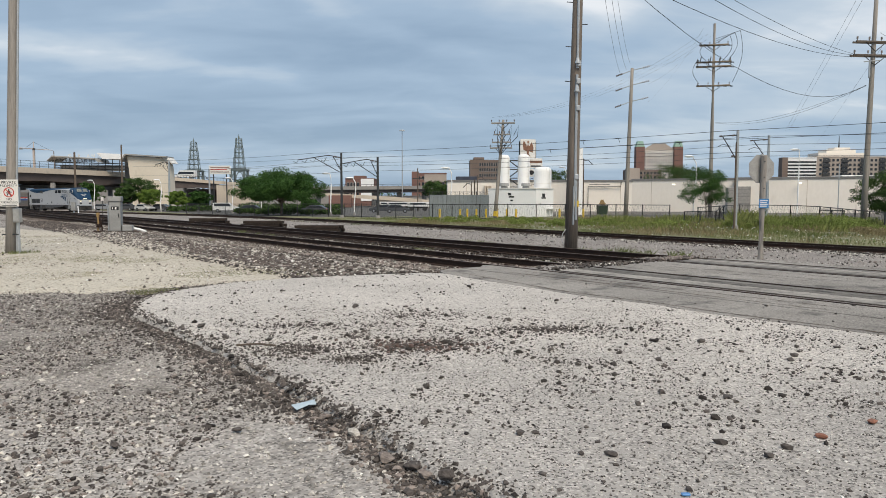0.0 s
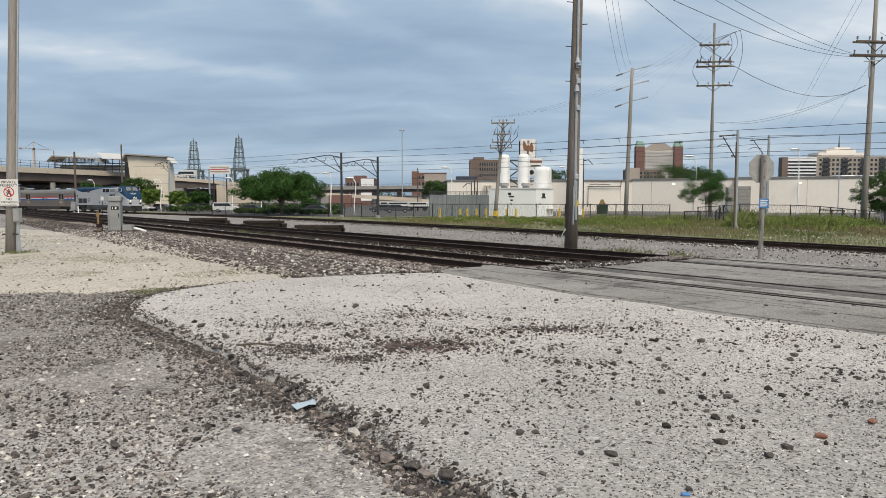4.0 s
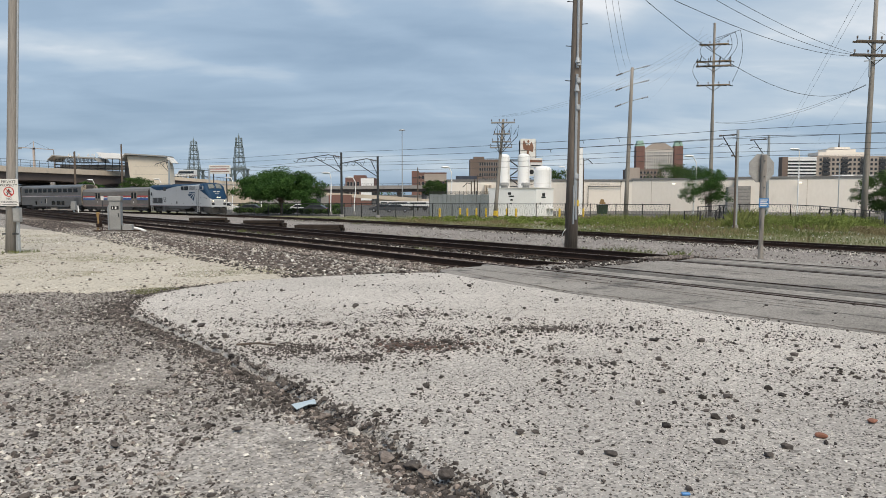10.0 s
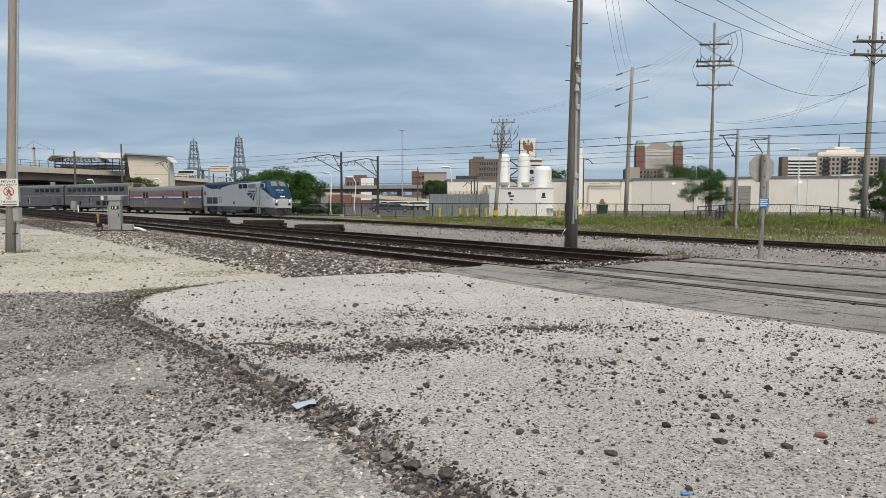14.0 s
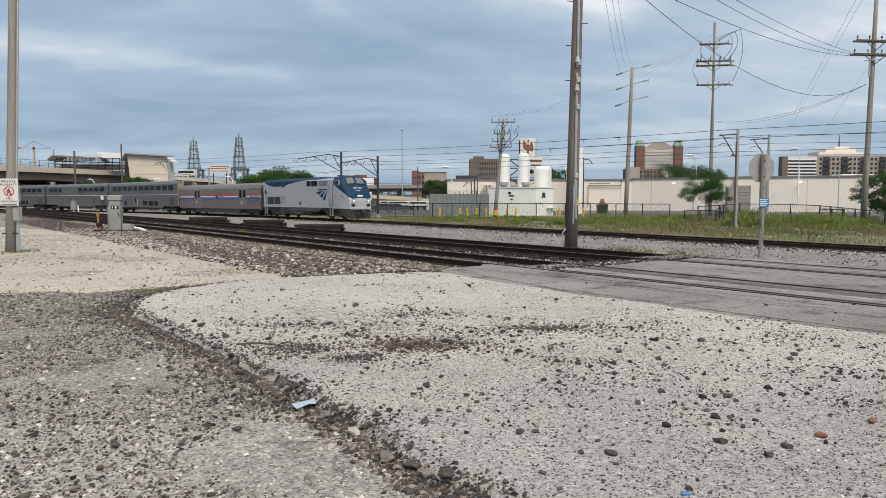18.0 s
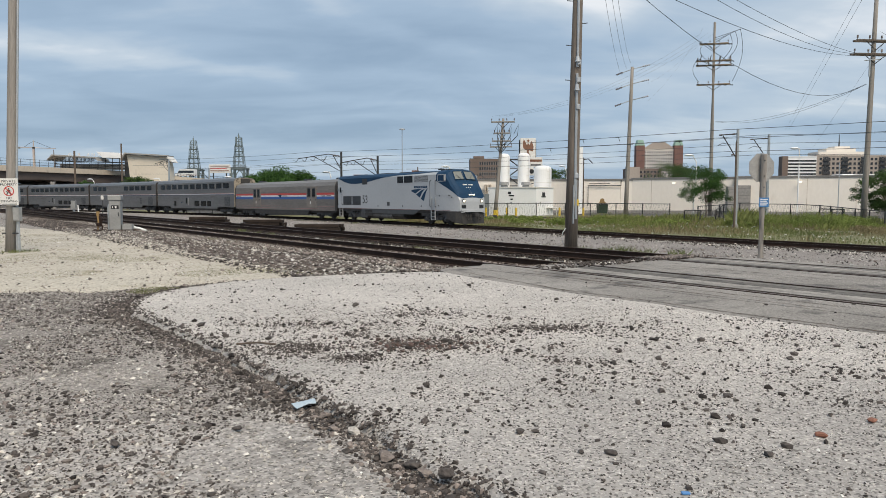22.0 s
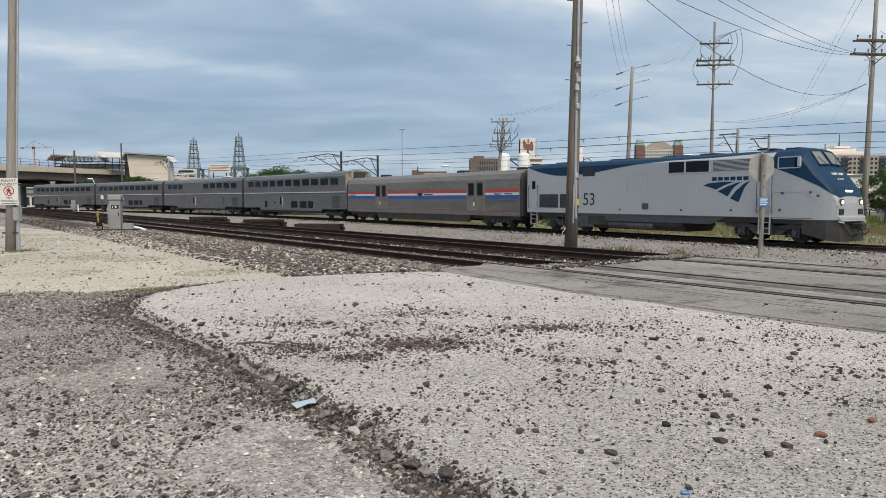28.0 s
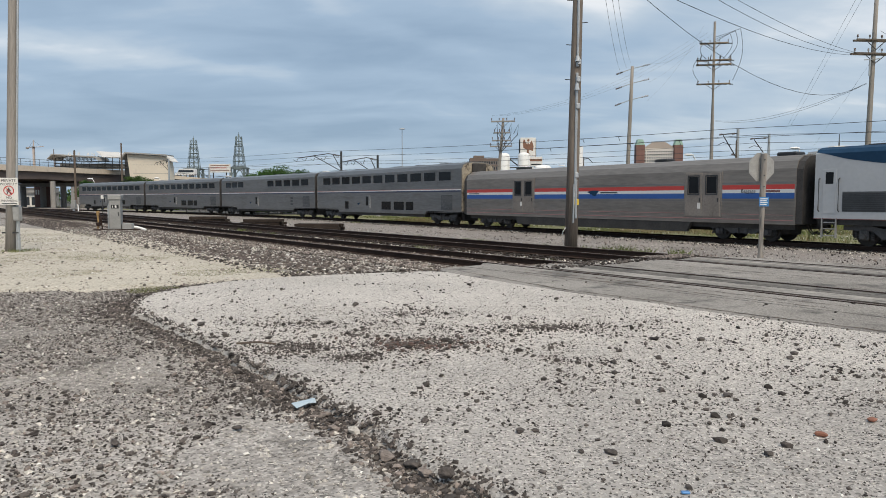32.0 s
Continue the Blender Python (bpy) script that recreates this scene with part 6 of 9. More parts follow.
for k_ in range(5):
    # jumpers that bow outwards from tier to tier
    s_ = -1 if k_ < 2 else 1
    x_ = (-2.1, -1.2, 1.0, 1.7, 2.4)[k_]
    top_, low_ = ((20.3, 17.2), (22.4, 20.2), (23.6, 20.2), (23.9, 20.3), (24.2, 17.4))[k_]
    rows_ = [Vector((x_ + s_ * (0.75 * math.sin(math.pi * j_ / 8) + (0.9 if k_ > 1 else 0.2) * (1 - j_ / 8)), -0.4, top_ + (low_ - top_) * j_ / 8 - LOW)) for j_ in range(9)]
    part("jumper_wire", chain(B(), rows_, 0.03, 4), WIRE, BUSY)
    p_ = rows_[0]
    part("standoff_arm", rod(B(), p_, Vector((0, -0.2, p_.z - 1.1)), 0.03, 0.03, 5), DARKSTEEL, BUSY)
for k_ in range(4):
    part("fuse", rod(B(), BUSY_D * 0.815 + Vector((-2.0 + k_ * 1.3, -0.45, -0.4)), BUSY_D * 0.815 + Vector((-1.85 + k_ * 1.3, -0.5, 0.35)), 0.07, 0.05, 7), DARKSTEEL, BUSY)
SIDE_BASE = (35.5, 59.54, LOW)
SIDEP, SIDE_D, SIDE_ENDS = crossarm_pole(SIDE_BASE, (35.87, 59.54, 19.45), 0.25, (14.64, 13.53), (1.7, 1.9), radians(6), "tall timber power pole with double crossarms", steel=ARMDARK)
part("guy_box", rod(B(), SIDE_D * 0.66 + Vector((-0.42, -0.3, -0.9)), SIDE_D * 0.66 + Vector((-0.42, -0.3, 0.5)), 0.07, 0.07, 8), GALV, SIDEP)
part("standoff", rod(B(), SIDE_D * 0.68 + Vector((-0.9, -0.3, 0)), SIDE_D * 0.68 + Vector((0.4, -0.3, 0.1)), 0.04, 0.04, 6), GALV, SIDEP)
LEAN_BASE = (6.65, 90.16, LOW)
LEANP, LEAN_D, LEAN_ENDS = crossarm_pole(LEAN_BASE, (7.65, 90.2, 11.73), 0.26, (11.31, 9.89, 8.9, 8.18), (1.5, 1.0, 1.2, 1.4), radians(-8), "leaning grey timber pole with crossarms and cable terminations", steel=CONCGREY)
for k_ in range(4):
    part("termination", chain(B(), [LEAN_D * 0.84 + Vector((-1.1 + k_ * 0.85, -0.3, 0)), LEAN_D * 0.9 + Vector((-0.7 + k_ * 0.9, -0.35, 0.5)), LEAN_D * 0.82 + Vector((-0.6 + k_ * 0.85, -0.35, 0.1)), LEAN_D * 0.66 + Vector((-0.2 + k_ * 0.1, -0.3, 0))], 0.045, 5), DARKSTEEL, LEANP)
part("pole_band", rod(B(), LEAN_D * 0.02, LEAN_D * 0.07, 0.28, 0.28, 12), YELLOW, LEANP)


def hang_wires():
    bb, sb = Vector(BUSY_BASE), Vector(SIDE_BASE)
    # from the tall crossarm pole to the riser pole
    for a, b, sag in (((34.04, 59.00, 13.48), (4.41, 23.00, 10.57), 0.95), ((34.08, 59.00, 13.52), (4.40, 23.00, 10.83), 0.60), ((34.14, 59.00, 13.34), (4.35, 23.00, 9.35), 0.80), ((34.93, 59.00, 11.04), (4.31, 23.00, 9.79), 2.55)):
        wire(a, b, sag, 0.014)
    for a, b, sag in (((34.98, 59.00, 11.04), (36.76, 96.00, 12.03), 1.00), ((34.98, 59.00, 11.00), (36.76, 96.00, 11.96), 1.20)):
        wire(a, b, sag, 0.013)
    # three line wires overhead from the insulator arms
    for a, b, sag in (((21.06, 84.00, 16.05), (5.30, 26.00, 12.14), 1.25), ((21.58, 84.00, 16.84), (5.54, 26.00, 12.14), 1.00), ((22.03, 84.00, 17.49), (5.78, 26.00, 12.14), 0.95)):
        wire(a, b, sag, 0.009)
    # faint line wires that cross behind
    for a, b, sag in (((54.49, 112.00, 12.46), (24.29, 40.00, 14.50), 0.00), ((53.96, 112.00, 12.46), (23.91, 40.00, 14.50), 0.00), ((58.51, 112.00, 9.81), (38.05, 60.00, 16.37), 0.00)):
        wire(a, b, sag, 0.009)
    for k in range(3):
        wire(bb + BUSY_D * 0.93 + Vector((-1.8 + 0.9 * k, 0, 0.4)), LEAN_ENDS[k] + Vector((0, 0, 0.2)), 2.0, 0.007)
        wire(DAVIT_BASE + DAVIT * (0.985 - 0.12 * k) + Vector((1.9, -0.4, 0.5)), bb + BUSY_D * 0.9 + Vector((-1.5, 0, 1.0 * k)), 0.8, 0.006)
    wire(sb + SIDE_D * 0.8 + Vector((0.5, 0, 0)), (52, 50, 3.0), 0.6, 0.014)
    # service drop at the sign pole
    wire((-12.26, 20.7, 9.4), (-15.4, 20.4, 6.4), 0.3, 0.02)


hang_wires()

# ---- overhead line of the light railway ----


def contact_mast(base, top_z, reach, label, dark=False, r=0.16):
    b = Vector(base)
    g = thing("catenary_mast", label, "catenary mast", Matrix.Translation(b), group="catenary masts")
    h = top_z - base[2]
    m = DARKSTEEL if dark else GALV
    part("mast", rod(B(), (0, 0, 0), (0, 0, h), r, r * 0.8, 10), m, g)
    part("mast_foot", rod(B(), (0, 0, 0), (0, 0, 0.35), r * 1.8, r * 1.5, 10), CONCGREY, g)
    if abs(reach) < 2.5:
        part("bracket_arm", rod(B(), (0, 0, h - 0.35), (reach * 1.05, -0.15, h - 0.45), 0.045, 0.04, 6), DARKSTEEL, g)
        part("stay", rod(B(), (0, 0, h - 2.3), (reach * 0.95, -0.15, h - 0.5), 0.045, 0.04, 6), DARKSTEEL, g)
        part("steady_arm", chain(B(), [(reach * 0.45, -0.1, h - 1.2), (reach * 0.95, -0.15, h - 1.05), (reach * 1.25, -0.15, h - 1.25)], 0.025, 5), DARKSTEEL, g)
        for p in ((reach * 0.2, -0.02, h - 0.37), (reach * 1.0, -0.15, h - 0.45), (reach * 0.2, -0.03, h - 1.92)):
            bm = B()
            for k in range(3):
                rod(bm, (p[0] + reach * 0.06 * k, p[1], p[2] - 0.01 * k), (p[0] + reach * (0.06 * k + 0.04), p[1], p[2] - 0.01 * k), 0.07, 0.07, 7)
            part("insulator", bm, PORCELAIN, g)
        return b + Vector((reach * 0.7, -0.2, h - 0.8))
    bm = chain(B(), [(0, 0, h - 0.6), (reach * 0.3, -0.1, h - 0.3), (reach * 0.6, -0.2, h - 0.55), (reach, -0.3, h - 0.9)], 0.06, 6)
    part("bracket_arm", bm, DARKSTEEL, g)
    bm = rod(B(), (0, 0, h - 2.6), (reach * 0.65, -0.2, h - 0.6), 0.05, 0.05, 6)
    rod(bm, (0, 0, h - 2.4), (reach * 0.2, -0.05, h - 0.4), 0.05, 0.05, 6)
    part("stay", bm, DARKSTEEL, g)
    for k in (0.35, 0.6, 0.8, 1.0):
        p = Vector((reach * k, -0.3 * k, h - 0.5 - 0.3 * k))
        part("registration_arm", chain(B(), [p, p + Vector((reach * 0.06, 0, -0.55)), p + Vector((reach * 0.13, 0, -0.3))], 0.04, 5), DARKSTEEL, g)
    bm = B()
    for k in range(4):
        rod(bm, (reach * (0.06 + 0.035 * k), 0, h - 0.57 + 0.035 * k), (reach * (0.075 + 0.035 * k), 0, h - 0.555 + 0.035 * k), 0.13, 0.13, 7)
    part("insulator", bm, PORCELAIN, g)
    return b + Vector((reach * 0.7, -0.2, h - 0.8))


M_A = contact_mast((-13.37, 93.15, LOW), 7.74, -5.5, "dark steel catenary mast with a bracket arm", True, 0.17)
M_B = contact_mast((-8.31, 90.16, LOW), 7.05, -4.6, "dark steel catenary mast with a bracket arm", True, 0.17)
M_C = contact_mast((22.34, 53.83, LOW), 6.83, -1.25, "grey steel catenary mast with a short bracket", False, 0.13)
M_D = contact_mast((28.46, 62.0, LOW), 7.2, -1.45, "grey steel catenary mast with a short bracket", False, 0.13)
M_E = contact_mast((-56.75, 146.6, LOW), 9.77, -2.6, "grey steel catenary mast beside the station", False, 0.22)
M_F = contact_mast((-49.54, 150.0, LOW), 8.09, -2.0, "grey steel catenary mast beside the station", False, 0.2)
for a_, b_ in ((M_E, M_A), (M_A, M_C), (M_C, Vector((48, 20, 5.6)))):
    for dz_, r_ in ((0.75, 0.018), (0.1, 0.015), (-0.9, 0.015)):
        wire(a_ + Vector((0, 0, dz_)), b_ + Vector((0, 0, dz_)), 0.25, r_, "catenary_wire", "dark contact wire of the light railway")
for a_, b_ in ((M_F, M_B), (M_B, M_D), (M_D, Vector((78, 30, 5.6)))):
    for dz_, r_ in ((0.7, 0.018), (0.0, 0.015), (-1.0, 0.015)):
        wire(a_ + Vector((0, 0, dz_)), b_ + Vector((0, 0, dz_)), 0.25, r_, "catenary_wire", "dark contact wire of the light railway")

for k_, dz_ in ((0.60, 0.75), (0.70, 0.1), (0.765, 0.75), (0.83, 0.75), (0.85, 0.1), (0.93, 0.1)):
    p_ = M_A.lerp(M_C, k_) + Vector((0, 0, dz_ - 0.25 * 4 * k_ * (1 - k_)))
    e_ = (M_C - M_A).normalized() * 0.28
    bm = rod(B(), p_ - e_, p_ + e_, 0.035, 0.035, 6)
    rod(bm, p_, p_ + Vector((0.12, 0, -0.34)), 0.022, 0.022, 5)
    solid("section_insulator", bm, DARKSTEEL, "dark section insulator on a contact wire", "insulator", group="section insulators")


def dark_pole(base, top_z, r, label, material=None):
    g = thing("signal_pole", label, "pole", Matrix.Translation(Vector(base)))
    part("pole", rod(B(), (0, 0, 0), (0, 0, top_z - base[2]), r, r * 0.7, 8), material or POLEDARK, g)
    part("pole_cap", rod(B(), (0, 0, top_z - base[2] - 0.02), (0, 0, top_z - base[2] + 0.12), r * 0.72, r * 0.3, 8), DARKSTEEL, g)
    return g


dark_pole((-83.17, 160, LOW), 12.33, 0.3, "dark timber pole before the overpass")
dark_pole((-77.09, 170, LOW), 14.75, 0.26, "dark slim pole before the station tower")
dark_pole((21.29, 51.5, LOW), 5.67, 0.09, "dark slim feeder pole beside a catenary mast")
dark_pole((19.75, 104, LOW), 7.74, 0.16, "dark slim pole by the warehouse")
dark_pole((51.5, 92, LOW), 6.29, 0.07, "slim grey pole by the warehouse", GALV)
dark_pole((-96.56, 176, LOW), 13.69, 0.14, "slim dark pole on the overpass")
dark_pole((4.52, 101, LOW), 4.51, 0.14, "dark post by the sheet fence")


def wall_post(px, y, top, arm_way, label):
    """A dark post with a short bracket at its head."""
    g = dark_pole(((px - 784) / 1246.4 * y, y, LOW), EYE + (354.8 - top) / 1246.4 * y, 0.1, label)
    h = EYE + (354.8 - top) / 1246.4 * y - LOW
    part("bracket", chain(B(), [(0, 0, h - 0.2), (arm_way * 0.6, -0.1, h - 0.1), (arm_way * 1.2, -0.1, h - 0.7)], 0.06, 5), DARKSTEEL, g)
    return g


wall_post(834, 100, 324, -1, "dark post with a short bracket behind the sheet fence")
wall_post(844.5, 100, 312, 1, "tall dark post with a short bracket behind the sheet fence")
wall_post(1031.5, 95, 283, 1, "slim brown lamp pole beside the warehouse")
g_ = dark_pole(((739.5 - 784) / 1246.4 * 150, 150, LOW), EYE + (354.8 - 299) / 1246.4 * 150, 0.16, "dark utility pole with a short crossarm behind the lot")
part("crossarm", box(B(), -1.2, 1.2, -0.1, 0.1, 6.8, 7.0), DARKSTEEL, g_)


def arch_lamp(base, top_z, label, lean=0.6, r=0.11):
    g = thing("street_lamp", label, "street lamp", Matrix.Translation(Vector(base)), group="curved street lamps")
    h = top_z - base[2]
    part("lamp_post", chain(B(), [(0, 0, 0), (0.0, 0, h * 0.35), (lean * 0.35, 0, h * 0.7), (lean * 0.25, 0, h * 0.9), (-lean * 0.3, 0, h)], r, 8, r * 0.55), WHITE, g)
    bm = B()
    loft(bm, [[(-lean * 0.2 - k, w * math.cos(a), h + 0.06 + hh * math.sin(a)) for a in [j * math.pi / 4 for j in range(8)]] for k, w, hh in ((0, 0.1, 0.06), (0.3, 0.3, 0.13), (0.8, 0.32, 0.14), (1.15, 0.12, 0.06))])
    part("lamp_head", bm, WHITE, g)
    part("lamp_base", rod(B(), (0, 0, 0), (0, 0, 0.5), r * 2, r * 1.6, 8), CONCGREY, g)


arch_lamp((-30.9, 120, LOW), 4.97, "white curved street lamp by the parking lot")
arch_lamp((-37.29, 125, LOW), 5.41, "white curved street lamp by the parking lot")
arch_lamp((-13.81, 110, LOW), 4.95, "white curved street lamp by the parking lot")
arch_lamp((-55.98, 140, LOW), 5.54, "white curved street lamp by the station")
arch_lamp((-74.14, 150, LOW), 5.71, "white curved street lamp by the station")
arch_lamp((1.02, 98, LOW), 5.98, "white curved street lamp by the fence")
arch_lamp((31.25, 88, LOW), 6.92, "white curved street lamp by the fence", 0.8)
arch_lamp((44.2, 88, LOW), 7.76, "white slender street lamp by the warehouse", 0.1)
arch_lamp((-16.71, 105, LOW), 5.46, "white curved post with a dark head", 0.3)
arch_lamp((24.18, 140, LOW), 7.99, "white curved street lamp beyond the warehouse")


def high_mast(base, top_z, r=0.2):
    g = thing("high_mast_light", "tall slim highway light mast", "light mast", Matrix.Translation(Vector(base)))
    h = top_z - base[2]
    part("mast", rod(B(), (0, 0, 0), (0, 0, h), r, r * 0.5, 8), GALV, g)
    part("lamp_ring", rod(B(), (0, 0, h - 0.4), (0, 0, h), 1.1, 0.7, 12), GALV, g)


high_mast((-13.82, 240, LOW), 25.3, 0.22)

# ---- buildings ----


def window_mesh(w, h, depth=0.12, frame=0.08, material=None):
    """A window with a raised frame, its pane set back; lies in the xz plane and faces -y."""
    bm = B()
    for a, b, c, d in ((-w / 2 - frame, -w / 2, -h / 2 - frame, h / 2 + frame), (w / 2, w / 2 + frame, -h / 2 - frame, h / 2 + frame), (-w / 2, w / 2, h / 2, h / 2 + frame), (-w / 2, w / 2, -h / 2 - frame, -h / 2)):
        box(bm, a, b, -depth, 0.05, c, d)
    n = len(bm.faces)
    box(bm, -w / 2, w / 2, -0.02, 0.04, -h / 2, h / 2)
    me = done(bm, "window", material or CONCGREY, GLASSDARK)
    for p in me.polygons:
        if p.index >= n:
            p.material_index = 1
    return me


def window_grid(parent, x0, x1, z0, z1, nx, nz, y, w=None, h=None, material=None):
    sx, sz = (x1 - x0) / nx, (z1 - z0) / nz
    me = window_mesh(w or sx * 0.6, h or sz * 0.55, 0.12, min(0.12, sx * 0.08), material)
    for i in range(nx):
        for j in range(nz):
            part("window", me, None, parent).matrix_basis = Matrix.Translation((x0 + sx * (i + 0.5), y, z0 + sz * (j + 0.5)))


def block(name, cx, cy, w, d, z1, material, label, turn=0.0, z0=LOW, parapet=0.5, roof=None):
    """A building: walls and roof; its local front faces -y."""
    g = thing(name, label, "building", Matrix.Translation((cx, cy, z0)) @ Matrix.Rotation(radians(turn), 4, "Z"))
    h = z1 - z0
    bm = box(B(), -w / 2, w / 2, -d / 2, d / 2, 0, h)
    part("wall", bm, material, g)
    bm = B()
    for a, b, c, e in ((-w / 2 - 0.1, w / 2 + 0.1, -d / 2 - 0.1, -d / 2 + 0.25), (-w / 2 - 0.1, w / 2 + 0.1, d / 2 - 0.25, d / 2 + 0.1), (-w / 2 - 0.1, -w / 2 + 0.25, -d / 2 + 0.25, d / 2 - 0.25), (w / 2 - 0.25, w / 2 + 0.1, -d / 2 + 0.25, d / 2 - 0.25)):
        box(bm, a, b, c, e, h, h + parapet)
    part("parapet", bm, roof or material, g)
    return g


# far town

g_ = block("apartment_building", 23.995, 408, 17.33, 16, 23.76, BRICKBROWN, "brown brick apartment block with rows of dark windows")
window_grid(g_, -3.664999999999999, 8.264999999999999, 6, 23.84, 9, 6, -8.02)
part("penthouse", box(B(), -6.5, -0.5, -4, 4, 24.48, 26.7), BRICKBROWN, g_)
part("stair_tower", box(B(), -8.684999999999999, -4.164999999999999, -8.6, -7.9, 0, 25.11), BRICKBROWN, g_)

g_ = block("office_building", -8.225, 428, 20.56, 16, 17.2, BRICKRED, "red brick office building with tan bands")
window_grid(g_, -9.68, 9.68, 3, 17.259999999999998, 8, 4, -8.02, None, None, TANBRICK)
part("corner_tower", box(B(), -10.33, -6.079999999999999, -8.5, -7.9, 0, 19.259999999999998), BRICKRED, g_)
part("pale_wing", box(B(), -2.7799999999999994, 10.33, -8.3, -8.05, 13.25, 17.59), TANBRICK, g_)

g_ = block("brick_warehouse", -35.27, 306, 12.03, 14, 10.35, BRICKRED, "dark red brick building with a white end wall")
part("white_wall", box(B(), 0.5149999999999997, 6.045, -7.2, -7.0, 2, 11.31), WHITE, g_)
part("roof_house", box(B(), -3, 2, -3, 3, 11.07, 12.74), BRICKRED, g_)
window_grid(g_, -5.515, 0.0, 3, 10.59, 4, 2, -7.02)

g_ = block("hospital_tower", 160.735, 529, 25.87, 4, 38.24, PALEBRICK, "tall tan hospital block between red brick towers with green caps", 0)
window_grid(g_, -11.265, 11.265, 20.0, 38.14, 13, 8, -2.05, 1.0, 1.15, WHITE)
bm = B()
plate(bm, [(-12.935, 38.96), (12.935, 38.96), (4.17, 44.3), (-4.17, 44.3)], -1.9, 1.9)
part("roof", bm, TANBRICK, g_)
for x_ in (-14.6, 13.77):
    t_ = part("corner_tower", box(B(), x_ - 3.2, x_ + 3.2, -4, 1, 0, 41.839999999999996), BRICKRED, g_)
    part("tower_cap", plate(B(), [(x_ - 3.2, 41.839999999999996), (x_ + 3.2, 41.839999999999996), (x_ + 1.8, 45.94), (x_ - 1.8, 45.94)], -3.9, 0.9), GREENCAP, t_)
g_ = block("hospital_wing", 133.815, 476, 22.63, 12, 21.31, BRICKBROWN, "low brown brick wing before the hospital")
window_grid(g_, -10.315, 10.315, 16.05, 21.65, 9, 2, -6.05, None, None, TANBRICK)
part("pale_wing", box(B(), -11.334999999999999, -3.3149999999999995, -6.4, 0, 0, 23.52), TANBRICK, g_)

g_ = block("parking_garage", 167.19, 332, 13.5, 4, 20.92, WHITE, "white parking garage with black strips for its shaded open decks")
# Black strips on the wall paint in the shade of the open decks.
for k_ in range(6):
    z_ = 11.950000000000001 + k_ * 1.5266666666666666
    part("deck_shade_strip", box(B(), -6.62, 6.62, -2.1, -1.9, z_ + 0.1, z_ + 0.85), BLACKPAINT, g_)
part("stair_tower", box(B(), -9.265, -6.62, -2.2, 1.5, 0, 22.16), BRICKBROWN, g_)
g_ = block("hotel", 200.535, 348, 42.83, 16, 22.04, TANBRICK, "tan brick hotel with dark balcony bays and a stepped pale top")
window_grid(g_, -20.415, 20.415, 13.860000000000001, 22.49, 20, 4, -8.05, None, None, TANBRICK)
for i_ in range(5):
    x_ = -21.415 + 4.6 + i_ * 9.0
    for j_ in range(4):
        z_ = 14.13 + j_ * 2.1574999999999998
        b_ = part("balcony", box(B(), x_ - 1.7, x_ + 1.7, -8.9, -8.0, z_ - 0.12, z_ + 0.05), DARKSTEEL, g_)
        part("balcony_opening", box(B(), x_ - 1.5, x_ + 1.5, -8.16, -8.02, z_ + 0.05, z_ + 1.9), GLASSDARK, b_)
        part("balcony_rail", box(B(), x_ - 1.7, x_ + 1.7, -8.92, -8.86, z_ + 0.05, z_ + 0.95), DARKSTEEL, b_)
part("stepped_top", box(B(), -18.96, 3.68, -5, 5, 22.759999999999998, 25.18), CREAM, g_)
part("stepped_top", box(B(), -14.59, -0.41, -4, 4, 25.18, 26.799999999999997), CREAM, g_)
part("stepped_top", box(B(), -10.23, -2.59, -3, 3, 26.799999999999997, 27.869999999999997), CREAM, g_)
part("antenna", rod(B(), (-6.41, 0, 27.869999999999997), (-6.41, 0, 33.78), 0.35, 0.1, 6), DARKSTEEL, g_)


